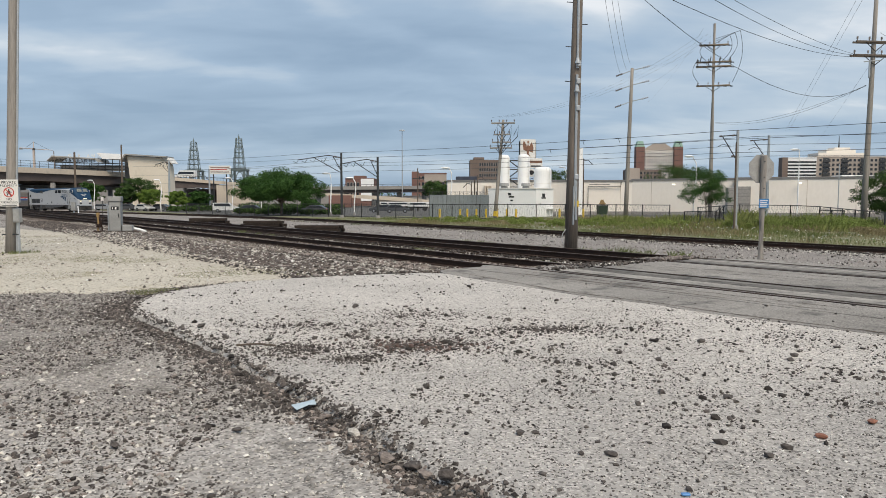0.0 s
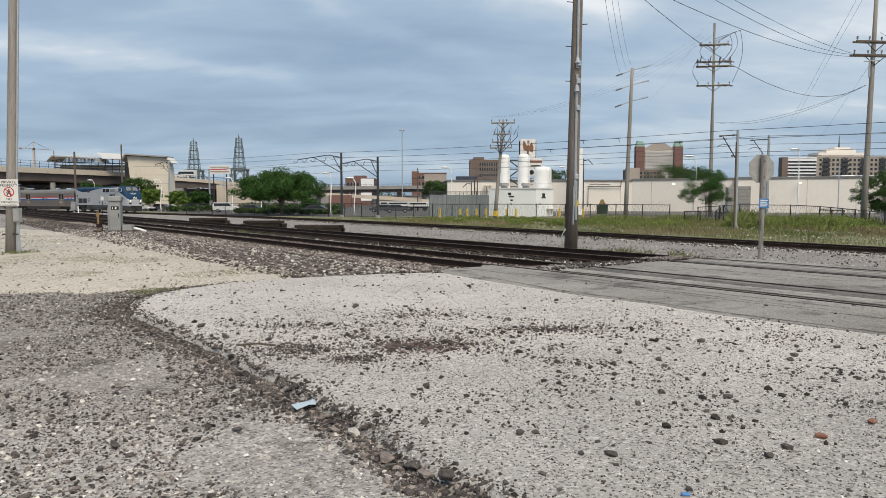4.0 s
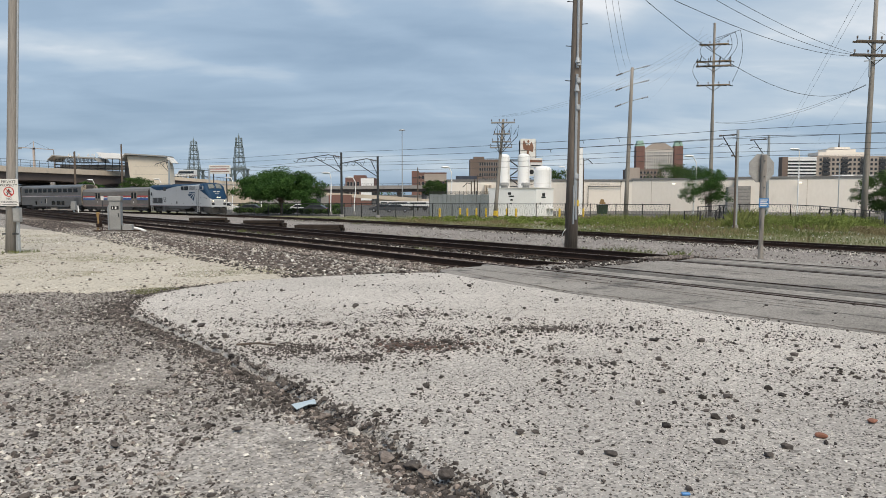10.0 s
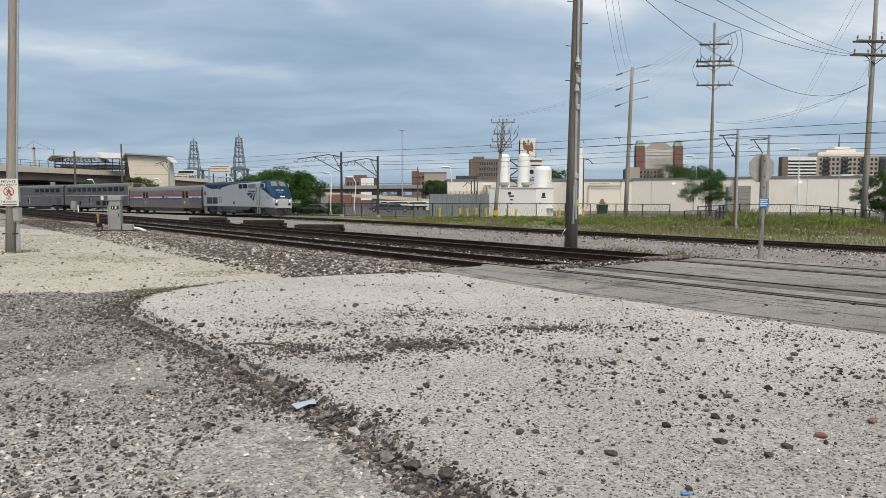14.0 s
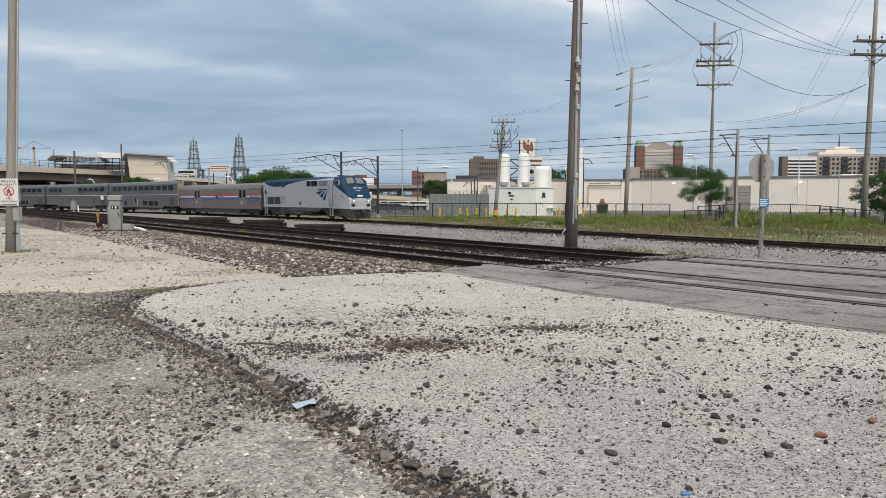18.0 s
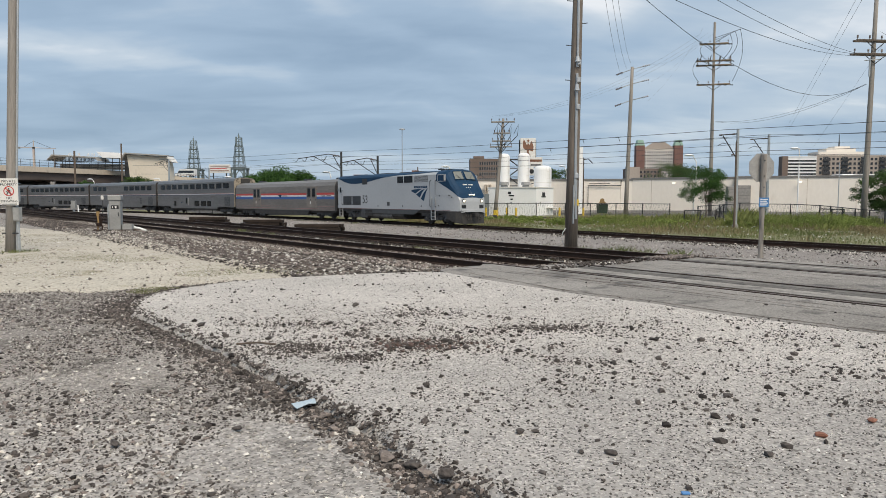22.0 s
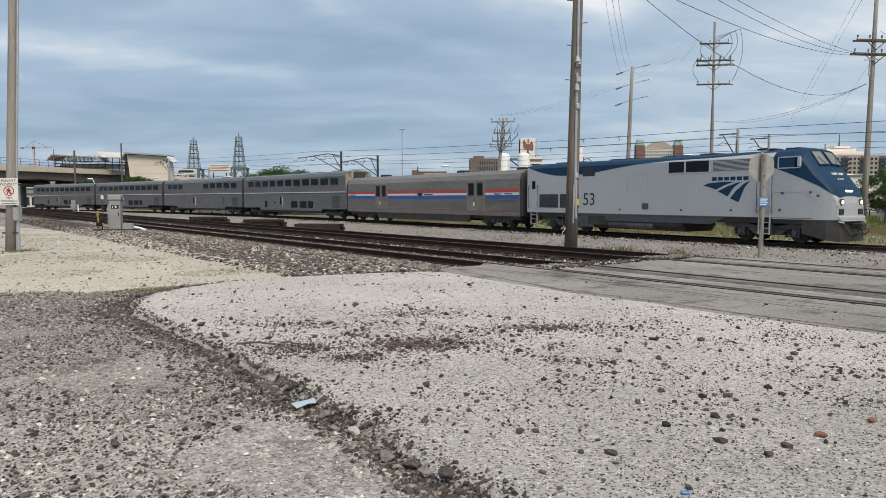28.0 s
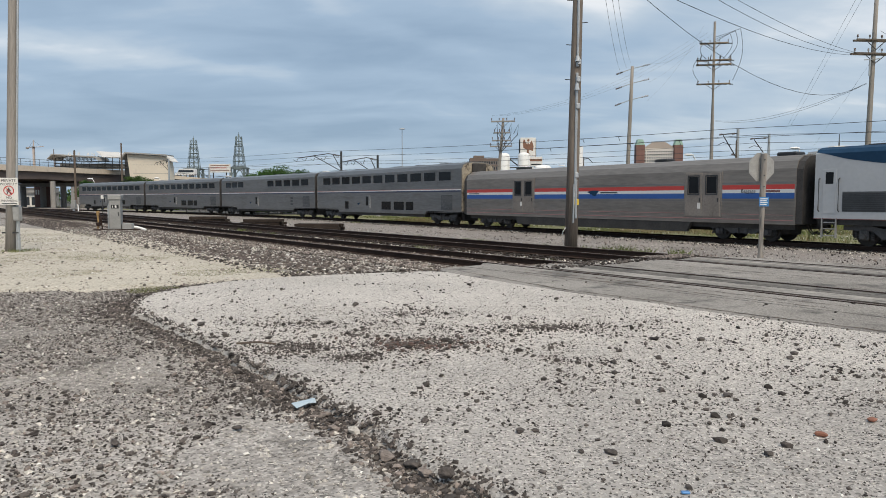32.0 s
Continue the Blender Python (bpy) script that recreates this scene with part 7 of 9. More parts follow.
def long_warehouse():
    g = thing("warehouse", "long low cream-painted warehouse with grey roof edge", "building", Matrix.Translation((0, 0, LOW)))
    runs = [(0.72, 112.0, 29.92, 112.0, 5.2), (29.92, 112.0, 44.05, 106.0, 5.35), (42.42, 102.0, 59.64, 96.0, 5.279999999999999)]
    for x0, y0, x1, y1, h in runs:
        dx, dy = x1 - x0, y1 - y0
        L = math.hypot(dx, dy)
        m = Matrix.Translation((x0, y0, 0)) @ Matrix.Rotation(math.atan2(dy, dx), 4, "Z")
        w = part("wall", box(B(), 0, L, 0, 18, 0, h, 0, m), CREAM, g)
        part("roof_edge", box(B(), -0.1, L + 0.1, -0.12, 18.1, h, h + 0.28, 0, m), ROOFGREY, g)
        part("wall_base", box(B(), 0, L, -0.06, 0, 0, 0.5, 0, m), CONCGREY, g)
        bm = B()
        k = 3.0
        while k < L - 1:
            box(bm, k - 0.03, k + 0.03, -0.03, 0, 0.5, h - 0.1, 0, m)
            k += 6.1
        part("wall_joint", bm, CONCRETE, g)
    # loading doors
    for a, b, z, yy in ((1284, 1296, 4.08, 101.3), (1300, 1325, 4.24, 101.4)):
        x0, x1 = (a - 784) / 1246.4 * 101.5, (b - 784) / 1246.4 * 101.5
        bm = box(B(), x0, x1, yy - 0.3, yy + 0.5, 0.6, z, 0.03)
        d = part("loading_door", bm, CONCGREY, g)
        bm = B()
        for j in range(7):
            box(bm, x0 + 0.05, x1 - 0.05, yy - 0.33, yy - 0.3, 0.8 + j * (z - 0.8) / 7, 0.86 + j * (z - 0.8) / 7)
        tagged(part("door_ribs", bm, ROOFGREY, d), kind="stuff")
    # pipework on the wall
    bm = B()
    y = 111.7
    xx = lambda px: (px - 784) / 1246.4 * y
    chain(bm, [(xx(1040), y, 1.2), (xx(1040), y, 4.4), (xx(1098), y, 4.4), (xx(1098), y, 5.2)], 0.07, 6)
    chain(bm, [(xx(1042), y, 4.75), (xx(1078), y, 4.75)], 0.05, 6)
    part("wall_pipe", bm, DARKSTEEL, g)
    for px in (1190, 1412):
        yl = 106.5 if px < 1294 else 98.9
        x = (px - 784) / 1246.4 * yl
        part("wall_lamp", box(B(), x - 0.16, x + 0.16, yl - 0.4, yl + 0.1, 4.58, 4.75, 0.03), LAMP_ON, g, "lit wall lamp")
    for px, w in ((1480, 5.5), (1500, 3)):
        x = (px - 784) / 1246.4 * 104
        part("roof_unit", box(B(), x, x + w, 103, 106, 5.279999999999999, 5.8999999999999995, 0.1), WHITE, g)
    part("roof_unit", box(B(), 2.1, 5.6, 114, 117, 5.4, 6.1, 0.05), BLUEPAINTDARK, g, "dark blue-black roof unit")
    for px in (858, 862.5, 867):
        part("wall_pier", box(B(), xx(px) - 0.15, xx(px) + 0.15, 110.6, 111.99, 0, 4.55, 0.03), CONCRETE, g)
    rnd = random.Random(3)
    xs = xx(1066)
    o = [(xs + (0.36 + 0.16 * rnd.random()) * math.cos(q * 0.393) * (1.3 if q > 8 else 0.8), 1.95 + 0.5 * math.sin(q * 0.393) * rnd.uniform(0.7, 1.1)) for q in range(16)]
    part("rust_stain", plate(B(), o, 111.99, 112.01), RUSTYELLOW, g, "rusty orange stain on the wall")
    return g


long_warehouse()


def tank_plant():
    """White plant box with three upright tanks behind it."""
    Y = 99.0
    x0, xm, x1 = 6.33, 12.72, 15.6
    g = thing("plant_building", "white painted plant building with small dark markings", "building", Matrix.Translation((0, 0, LOW)))
    h = 3.8200000000000003
    o = [(x0, 99.5), (xm, 96.5), (x1, 99.8), (x1 - 6.2, 105.5)]
    part("wall", slab(B(), o, 0, h), WHITE, g)
    part("roof_edge", slab(B(), [(x0 - 0.1, 99.5), (xm, 96.35), (x1 + 0.1, 99.8), (x1 - 6.2, 105.6)], h, h + 0.12), SIGNWHITE, g)
    m = Matrix.Translation((x0, 99.5, 0)) @ Matrix.Rotation(math.atan2(-3.0, xm - x0), 4, "Z")
    for a, b, c, d in ((3.0, 3.45, 2.95, 3.3), (3.1, 3.9, 2.65, 2.85), (3.35, 3.7, 2.15, 2.35), (3.3, 3.6, 1.65, 1.8)):
        part("marking", box(B(), a, b, -0.02, 0.0, c, d, 0.005, m), BLACKPAINT, g, "unreadable dark marking")
    m2 = Matrix.Translation((xm, 96.5, 0)) @ Matrix.Rotation(math.atan2(3.3, x1 - xm), 4, "Z")
    for a, b, c, d in ((1.5, 2.2, 2.7, 3.2), (1.3, 2.4, 2.5, 2.68), (0.9, 1.1, 1.6, 1.9)):
        part("marking", box(B(), a, b, -0.02, 0.0, c, d, 0.005, m2), BLACKPAINT, g, "unreadable dark marking")
    bm = box(B(), 2.6, 4.6, -0.5, -0.02, 1.0, 1.1, 0.02, m2)
    box(bm, 2.6, 2.68, -0.5, -0.42, 0, 1.0, 0, m2)
    box(bm, 4.5, 4.58, -0.5, -0.42, 0, 1.0, 0, m2)
    part("side_rack", bm, SIGNWHITE, g)
    for px in (892, 930):
        x = (px - 784) / 1246.4 * 99.6
        bm = rod(B(), (x, 99.6, h), (x, 99.6, h + 0.5), 0.55, 0.45, 12)
        rod(bm, (x, 99.6, h + 0.45), (x, 99.6, h + 0.85), 0.7, 0.6, 12)
        part("roof_fan", bm, CABGREY, g)
    for px, w, top, yy in ((891.5, 20, 275, 104), (926, 21, 274, 103.5), (959.5, 31, 296, 102.5)):
        x, r = (px - 784) / 1246.4 * yy, w / 2 / 1246.4 * yy
        zt = EYE + (354.8 - top) / 1246.4 * yy
        t = thing("storage_tank", "tall white upright storage tank with a domed top", "tank", Matrix.Translation((x, yy, LOW)), group="white storage tanks")
        prof = [(r, 0), (r, zt - LOW - 0.6), (r * 0.92, zt - LOW - 0.3), (r * 0.7, zt - LOW - 0.08), (r * 0.3, zt - LOW), (0.02, zt - LOW + 0.01)]
        bm = B()
        loft(bm, [[(q * math.cos(a), q * math.sin(a), z) for a in [2 * math.pi * j / 28 for j in range(28)]] for q, z in prof])
        part("shell", bm, WHITE, t, smooth=False)
        bm = B()
        for s in (-0.22, 0.22):
            rod(bm, (r * 0.5 + s, -r * 0.92, 2.5), (r * 0.5 + s, -r * 0.92, zt - LOW - 0.2), 0.03, 0.03, 5)
        for k in range(int((zt - LOW - 3) / 0.5)):
            rod(bm, (r * 0.5 - 0.22, -r * 0.92, 2.7 + k * 0.5), (r * 0.5 + 0.22, -r * 0.92, 2.7 + k * 0.5), 0.02, 0.02, 4)
        part("ladder", bm, SIGNWHITE, t)
        bm = B()
        for z in np.arange(2.2, zt - LOW - 0.7, 2.4):
            rod(bm, (0, 0, z), (0, 0, z + 0.06), r * 1.006, r * 1.006, 28)
        part("weld_band", bm, SIGNWHITE, t)
    # lattice stair between the tanks
    x, y = 10.5, 105.0
    t = thing("steel_stair", "dark steel stair tower between the tanks", "stair", Matrix.Translation((x, y, LOW)))
    bm = B()
    top = 8.02
    for a in (-0.8, 0.8):
        for c in (-0.8, 0.8):
            rod(bm, (a, c, 0), (a, c, top), 0.07, 0.07, 5)
    part("frame", bm, DARKSTEEL, t)
    bm = B()
    z, s = 0.4, 1
    while z < top - 1:
        rod(bm, (-0.8 * s, -0.8, z), (0.8 * s, -0.8, z + 1.2), 0.09, 0.09, 5)
        box(bm, -0.85, 0.85, -0.85, 0.85, z + 1.2, z + 1.28)
        z, s = z + 1.3, -s
    part("flight", bm, DARKSTEEL, t)
    # sign tower with panels
    x, y = 12.8, 107.0
    t = thing("sign_tower", "white billboard panels with a brown bird-like emblem on a steel frame", "billboard", Matrix.Translation((x, y, LOW)))
    bm = B()
    for a in (-1.2, 1.2):
        rod(bm, (a, 0.5, 0), (a, 0.5, 11.17), 0.12, 0.12, 6)
    for k in range(9):
        rod(bm, (-1.2, 0.5, 1 + k), (1.2, 0.5, 1.9 + k * 0.95), 0.05, 0.05, 5)
    part("frame", bm, DARKSTEEL, t)
    z0, z1 = 8.63, 11.430000000000001
    p = part("panel", box(B(), -1.15, 1.15, -0.1, 0.3, z0, z1, 0.03), SIGNWHITE, t)
    e = lambda pts: [(-1 + 2 * u, z0 + (z1 - z0) * v) for u, v in pts]
    bm = B()
    for pts in ([(0.42, 0.15), (0.55, 0.2), (0.62, 0.55), (0.50, 0.78), (0.40, 0.55)], [(0.45, 0.6), (0.18, 0.95), (0.10, 0.7), (0.16, 0.45), (0.40, 0.35)], [(0.58, 0.62), (0.78, 0.85), (0.92, 0.55), (0.88, 0.28), (0.6, 0.35)], [(0.5, 0.75), (0.62, 0.86), (0.55, 0.93), (0.42, 0.88)], [(0.3, 0.08), (0.5, 0.18), (0.72, 0.08), (0.5, 0.26)]):
        plate(bm, e(pts), -0.125, -0.095)
    part("emblem", bm, BROWNINK, p, "brown emblem in plain shapes")
    p = part("panel", box(B(), 0.17, 2.15, -0.5, 0.2, 7.109999999999999, 8.55, 0.03), SIGNWHITE, t)
    bm = B()
    box(bm, 0.26, 2.06, -0.53, -0.49, 7.87, 8.21)
    part("bar", bm, BROWNINK, p, "brown bar in place of lettering")
    part("bar", box(B(), 0.43, 1.89, -0.53, -0.49, 7.319999999999999, 7.489999999999999), BLACKPAINT, p)
    p = part("panel", box(B(), 0.17, 0.86, -0.5, 0.2, 5.83, 7.02, 0.03), SIGNWHITE, t)
    part("mark", rod(B(), (0.52, -0.5, 6.43), (0.52, -0.54, 6.43), 0.35, 0.35, 12), BLACKPAINT, p)
    x = 20.73
    t = thing("storage_tank", "slim white upright stack beside the warehouse", "tank", Matrix.Translation((x, 108, LOW)))
    part("shell", rod(B(), (0, 0, 0), (0, 0, 10.15), 0.62, 0.62, 16), WHITE, t)


tank_plant()


def sheet_fence():
    g = thing("sheet_fence", "grey ribbed sheet-metal fence with barbed wire", "fence", Matrix.Translation((0, 0, LOW)))
    Y = 97.5
    x0, x1, h = -1.87, 6.39, 3.0300000000000002
    n = 14
    w = (x1 - x0) / n
    for i in range(n):
        o = []
        for k in range(5):
            u = x0 + (i + 0.2 * k) * w
            o += [(u + 0.01, Y), (u + 0.06 * w, Y - 0.05), (u + 0.12 * w, Y - 0.05), (u + 0.18 * w, Y)]
        o += [(x0 + (i + 1) * w - 0.01, Y + 0.03), (x0 + i * w + 0.01, Y + 0.03)]
        bm = B()
        loft(bm, [[(x, y, z) for x, y in o] for z in (0.0, h - 0.02 * (i % 3))])
        part("panel", bm, CORRUG, g)
        part("post", rod(B(), (x0 + i * w, Y + 0.06, 0), (x0 + i * w, Y + 0.06, h + 0.45), 0.035, 0.03, 6), DARKSTEEL, g)
    bm = B()
    for z in (0.1, 0.25, 0.4):
        rod(bm, (x0, Y, h + z), (x1, Y, h + z), 0.02, 0.02, 4)
    part("barbed_wire", bm, WIRE, g)


sheet_fence()


def fence_run(pts, h, label, step=3.0, mesh=True, material=None):
    """Posts and rails with a chain-link mesh of thin bars."""
    g = thing("fence", label, "fence")
    material = material or BLACKPAINT
    post = done(rod(B(), (0, 0, 0), (0, 0, h + 0.05), 0.06, 0.055, 6), "post", material)
    for (ax, ay, ah), (bx, by, bh) in zip(pts, pts[1:]):
        L = math.hypot(bx - ax, by - ay)
        n = max(1, round(L / step))
        for i in range(n + 1):
            k = i / n
            part("post", post, None, g).matrix_basis = Matrix.Translation((ax + (bx - ax) * k, ay + (by - ay) * k, LOW)) @ Matrix.Diagonal((1, 1, (ah + (bh - ah) * k) / h, 1))
        for z, r in ((0.99, 0.042), (0.06, 0.035)):
            part("rail", rod(B(), (ax, ay, LOW + ah * z), (bx, by, LOW + bh * z), r, r, 5), material, g)
        if mesh:
            bm = B()
            m = int(L / 0.28)
            for i in range(m):
                for s in (0, 1):
                    k0, k1 = (i + s) / m, (i + 1 - s) / m
                    rod(bm, (ax + (bx - ax) * k0, ay + (by - ay) * k0, LOW + 0.06), (ax + (bx - ax) * k1, ay + (by - ay) * k1, LOW + (ah + (bh - ah) * k0) * 0.98), 0.008, 0.008, 3, False)
            tagged(part("mesh", bm, material, g), kind="stuff")
    return g


fence_run([(-40.63, 111.66, 1.7), (-27.69, 103.44, 1.75), (-10.75, 93.15, 1.8), (1.09, 84.72, 1.8), (14.24, 82.24, 1.8), (24.98, 77.68, 1.75)], 1.8, "long black chain-link fence along the railway")
fence_run([(26.03, 72.0, 1.55), (31.13, 74.0, 1.8), (36.46, 74.0, 1.75), (37.4, 70.0, 1.65), (34.49, 55.0, 1.3)], 1.8, "black chain-link fence in tall weeds")
fence_run([(23.96, 70.0, 1.15), (27.1, 70.0, 1.2), (29.07, 73.0, 1.7)], 1.8, "short black chain-link enclosure in the weeds", 2.0)
fence_run([(32.05, 60.0, 1.45), (34.12, 60.0, 1.4)], 1.8, "short chain-link panel in tall weeds", 1.2)


def bollard(x, y):
    g = thing("bollard", "yellow steel bollard by the fence", "bollard", Matrix.Translation((x, y, LOW)), group="yellow bollards")
    part("post", rod(B(), (0, 0, 0), (0, 0, 1.05), 0.14, 0.14, 10), YELLOW, g)
    part("cap", rod(B(), (0, 0, 1.05), (0, 0, 1.14), 0.14, 0.06, 10), YELLOW, g)


for px_ in (778, 814, 827, 843, 860, 880, 897, 913, 990, 1032):
    bollard((px_ - 784) / 1246.4 * 93.5, 93.5)


def dumpster():
    g = thing("dumpster", "dark green dumpster beside a rust-stained wall", "dumpster", Matrix.Translation((23.91, 106, LOW)))
    bm = B()
    loft(bm, [[(-0.6, -0.8, 0.15), (0.6, -0.8, 0.15), (0.6, 0.8, 0.15), (-0.6, 0.8, 0.15)], [(-0.7, -0.95, 1.45), (0.7, -0.95, 1.45), (0.7, 0.8, 1.45), (-0.7, 0.8, 1.45)]])
    part("bin", bm, mat("dark_green_paint", (0.035, 0.06, 0.035), (0.02, 0.035, 0.02), 0.6), g)
    part("lid", box(B(), -0.72, 0.72, -0.98, 0.82, 1.45, 1.53, 0.02), BLACKPAINT, g)


dumpster()

# ---- overpass and station ----


def overpass():
    g = thing("overpass", "long concrete road overpass on brown steel girders", "bridge", Matrix.Translation((0, 0, LOW)))
    a, b = Vector((-111.7, 118.0, 0)), Vector((-79.0, 207.0, 0))
    f = (b - a).normalized()
    n = Vector((f.y, -f.x, 0))
    L = (b - a).length
    M = Matrix.Translation(a) @ Matrix.Rotation(math.atan2(f.y, f.x), 4, "Z")
    top = 9.25
    part("deck", box(B(), 0, L, 0, 24, top - 0.55, top, 0, M), CONCRETE, g)
    part("parapet", box(B(), 0, L, -0.35, 0.0, top - 0.7, top + 0.55, 0, M), CONCRETE, g)
    part("parapet", box(B(), 0, L, 24, 24.35, top - 0.7, top + 0.55, 0, M), CONCRETE, g)
    for y in (0.3, 4, 8, 12, 16, 20, 23.5):
        seg = 34.0
        k = 0.0
        while k < L:
            e = min(k + seg, L)
            o = [(k, top - 0.55), (e, top - 0.55), (e, top - 3.3), (e - 4, top - 2.8), ((k + e) / 2, top - 2.4), (k + 4, top - 2.8), (k, top - 3.3)]
            bm = plate(B(), o, y, y + 0.4)
            bmesh.ops.transform(bm, verts=bm.verts[:], matrix=M)
            part("girder", bm, GIRDER, g)
            k += seg
    for k in (64, 93):
        for y in (1.5, 8, 15, 22):
            part("column", rod(B(), M @ Vector((k, y, -0.2)), M @ Vector((k, y, top - 3.4)), 0.7, 0.7, 12), CONCGREY, g)
        part("pier_cap", box(B(), k - 0.8, k + 0.8, -0.2, 24.2, top - 3.9, top - 3.0, 0.1, M), CONCGREY, g)
    bm = B()
    k = 0.0
    while k < L:
        rod(bm, M @ Vector((k, -0.2, top + 0.5)), M @ Vector((k, -0.2, top + 2.1)), 0.05, 0.05, 5)
        k += 2.4
    for z in (0.9, 1.5, 2.1):
        rod(bm, M @ Vector((0, -0.2, top + z)), M @ Vector((L, -0.2, top + z)), 0.035, 0.035, 4)
    part("railing", bm, DARKSTEEL, g)
    return M, top


OVER_M, OVER_TOP = overpass()


def station():
    g = thing("station_tower", "beige concrete stair tower of the overpass station", "building", Matrix.Translation((0, 0, LOW)))
    Y = 178.0
    xx = lambda px: (px - 784) / 1246.4 * Y
    zz = lambda py: EYE + (354.8 - py) / 1246.4 * Y - LOW
    o = [(xx(237), 0), (xx(233), zz(320)), (xx(230), zz(290)), (xx(228), zz(277)), (xx(298), zz(281)), (xx(302), zz(300)), (xx(305), 0)]
    part("wall", plate(B(), o, Y, Y + 3.2), TOWERWALL, g)
    part("roof", plate(B(), [(xx(218), zz(287)), (xx(227), zz(273.5)), (xx(301), zz(278)), (xx(301), zz(280.2)), (xx(228), zz(276)), (xx(221), zz(287))], Y - 1.0, Y + 3.6), SIGNBACK, g)
    part("roof", plate(B(), [(xx(300), zz(279)), (xx(310), zz(290)), (xx(308), zz(290.5)), (xx(299), zz(283))], Y - 0.6, Y + 3.4), SIGNWHITE, g)
    bm = B()
    for k in range(5):
        z = zz(296 + 15 * k)
        box(bm, xx(238), xx(301), Y - 0.03, Y, z, z + 0.06)
    part("wall_joint", bm, CONCGREY, g)
    c = thing("station_canopy", "sloping glass and steel canopies of the station", "canopy", Matrix.Translation((0, 0, LOW)))
    Yc = 183.0
    xc = lambda px: (px - 784) / 1246.4 * Yc
    zc = lambda py: EYE + (354.8 - py) / 1246.4 * Yc - LOW
    part("roof_panel", plate(B(), [(xc(98), zc(287)), (xc(107), zc(277.5)), (xc(182), zc(282)), (xc(186), zc(289)), (xc(182), zc(284)), (xc(108), zc(279.5))], Yc - 3, Yc + 4), SIGNBACK, c)
    part("white_roof", plate(B(), [(xc(178), zc(272)), (xc(217), zc(274)), (xc(221), zc(283)), (xc(188), zc(282.5))], Yc - 1, Yc + 4), WHITE, c)
    for k in range(10):
        x = xc(100 + k * 12.5)
        part("canopy_post", rod(B(), (x, Yc + 0.5, zc(306)), (x + 0.2, Yc + 0.5, zc(281)), 0.09, 0.09, 5), DARKSTEEL, c)
    for py in (288, 293, 298):
        part("canopy_beam", rod(B(), (xc(98), Yc + 0.4, zc(py)), (xc(228), Yc + 0.4, zc(py + 3)), 0.12, 0.12, 5), DARKSTEEL, c)
    for k in range(12):
        part("canopy_rafter", rod(B(), (xc(98 + k * 7), Yc - 2.8, zc(289)), (xc(107 + k * 7), Yc + 3, zc(279.5)), 0.08, 0.08, 4), DARKSTEEL, c)
    part("glass_screen", box(B(), xc(105), xc(226), Yc + 1.5, Yc + 1.56, zc(303), zc(293)), CABGREY, c)
    part("end_screen", box(B(), xc(221), xc(231), Yc + 1.0, Yc + 4, zc(320), zc(279)), DARKSTEEL, c)
    for k, ch in enumerate("GRAND"):
        lettering("letter", ch, 1.15, c, Matrix.Translation((xc(139 + k * 16 if k < 3 else 139 + k * 10.5 + 9), Yc - 3.1, zc(278.5))) @ Matrix.Rotation(radians(90), 4, "X"), SIGNWHITE, 0.04)
    rd = thing("approach_ramp", "concrete approach ramp with a steel guard rail", "bridge", Matrix.Translation((0, 0, LOW)))
    Yr = 240.0
    xr = lambda px: (px - 784) / 1246.4 * Yr
    zr = lambda py: EYE + (354.8 - py) / 1246.4 * Yr - LOW
    part("deck", plate(B(), [(xr(306), zr(314)), (xr(440), zr(325)), (xr(440), zr(330)), (xr(306), zr(320))], Yr, Yr + 12), CONCRETE, rd)
    part("girder", plate(B(), [(xr(306), zr(319)), (xr(388), zr(326)), (xr(388), zr(336)), (xr(350), zr(332)), (xr(306), zr(334))], Yr + 0.6, Yr + 1.2), GIRDER, rd)
    part("abutment", plate(B(), [(xr(384), 0), (xr(384), zr(327)), (xr(440), zr(330)), (xr(445), 0)], Yr + 0.3, Yr + 11), CONCRETE, rd)
    # Dark brown fill that paints in the shade under the ramp.
    part("shade_soffit", plate(B(), [(xr(306), zr(322)), (xr(388), zr(328)), (xr(388), zr(333)), (xr(306), zr(330))], Yr + 2, Yr + 11), GIRDER, rd)
    part("shade_wall", box(B(), xr(306), xr(386), Yr + 11, Yr + 11.5, 0, zr(334)), GIRDER, rd)
    for px in (322, 345, 368):
        part("column", rod(B(), (xr(px), Yr + 4, 0), (xr(px), Yr + 4, zr(333)), 0.6, 0.6, 10), CONCGREY, rd)
    bm = B()
    for k in range(24):
        px = 310 + k * 5.4
        rod(bm, (xr(px), Yr + 0.2, zr(314.6 + (px - 306) * 0.082)), (xr(px), Yr + 0.2, zr(309 + (px - 306) * 0.082)), 0.06, 0.06, 4)
    rod(bm, (xr(306), Yr + 0.2, zr(309)), (xr(440), Yr + 0.2, zr(320)), 0.06, 0.06, 4)
    part("guard_rail", bm, DARKSTEEL, rd)


station()


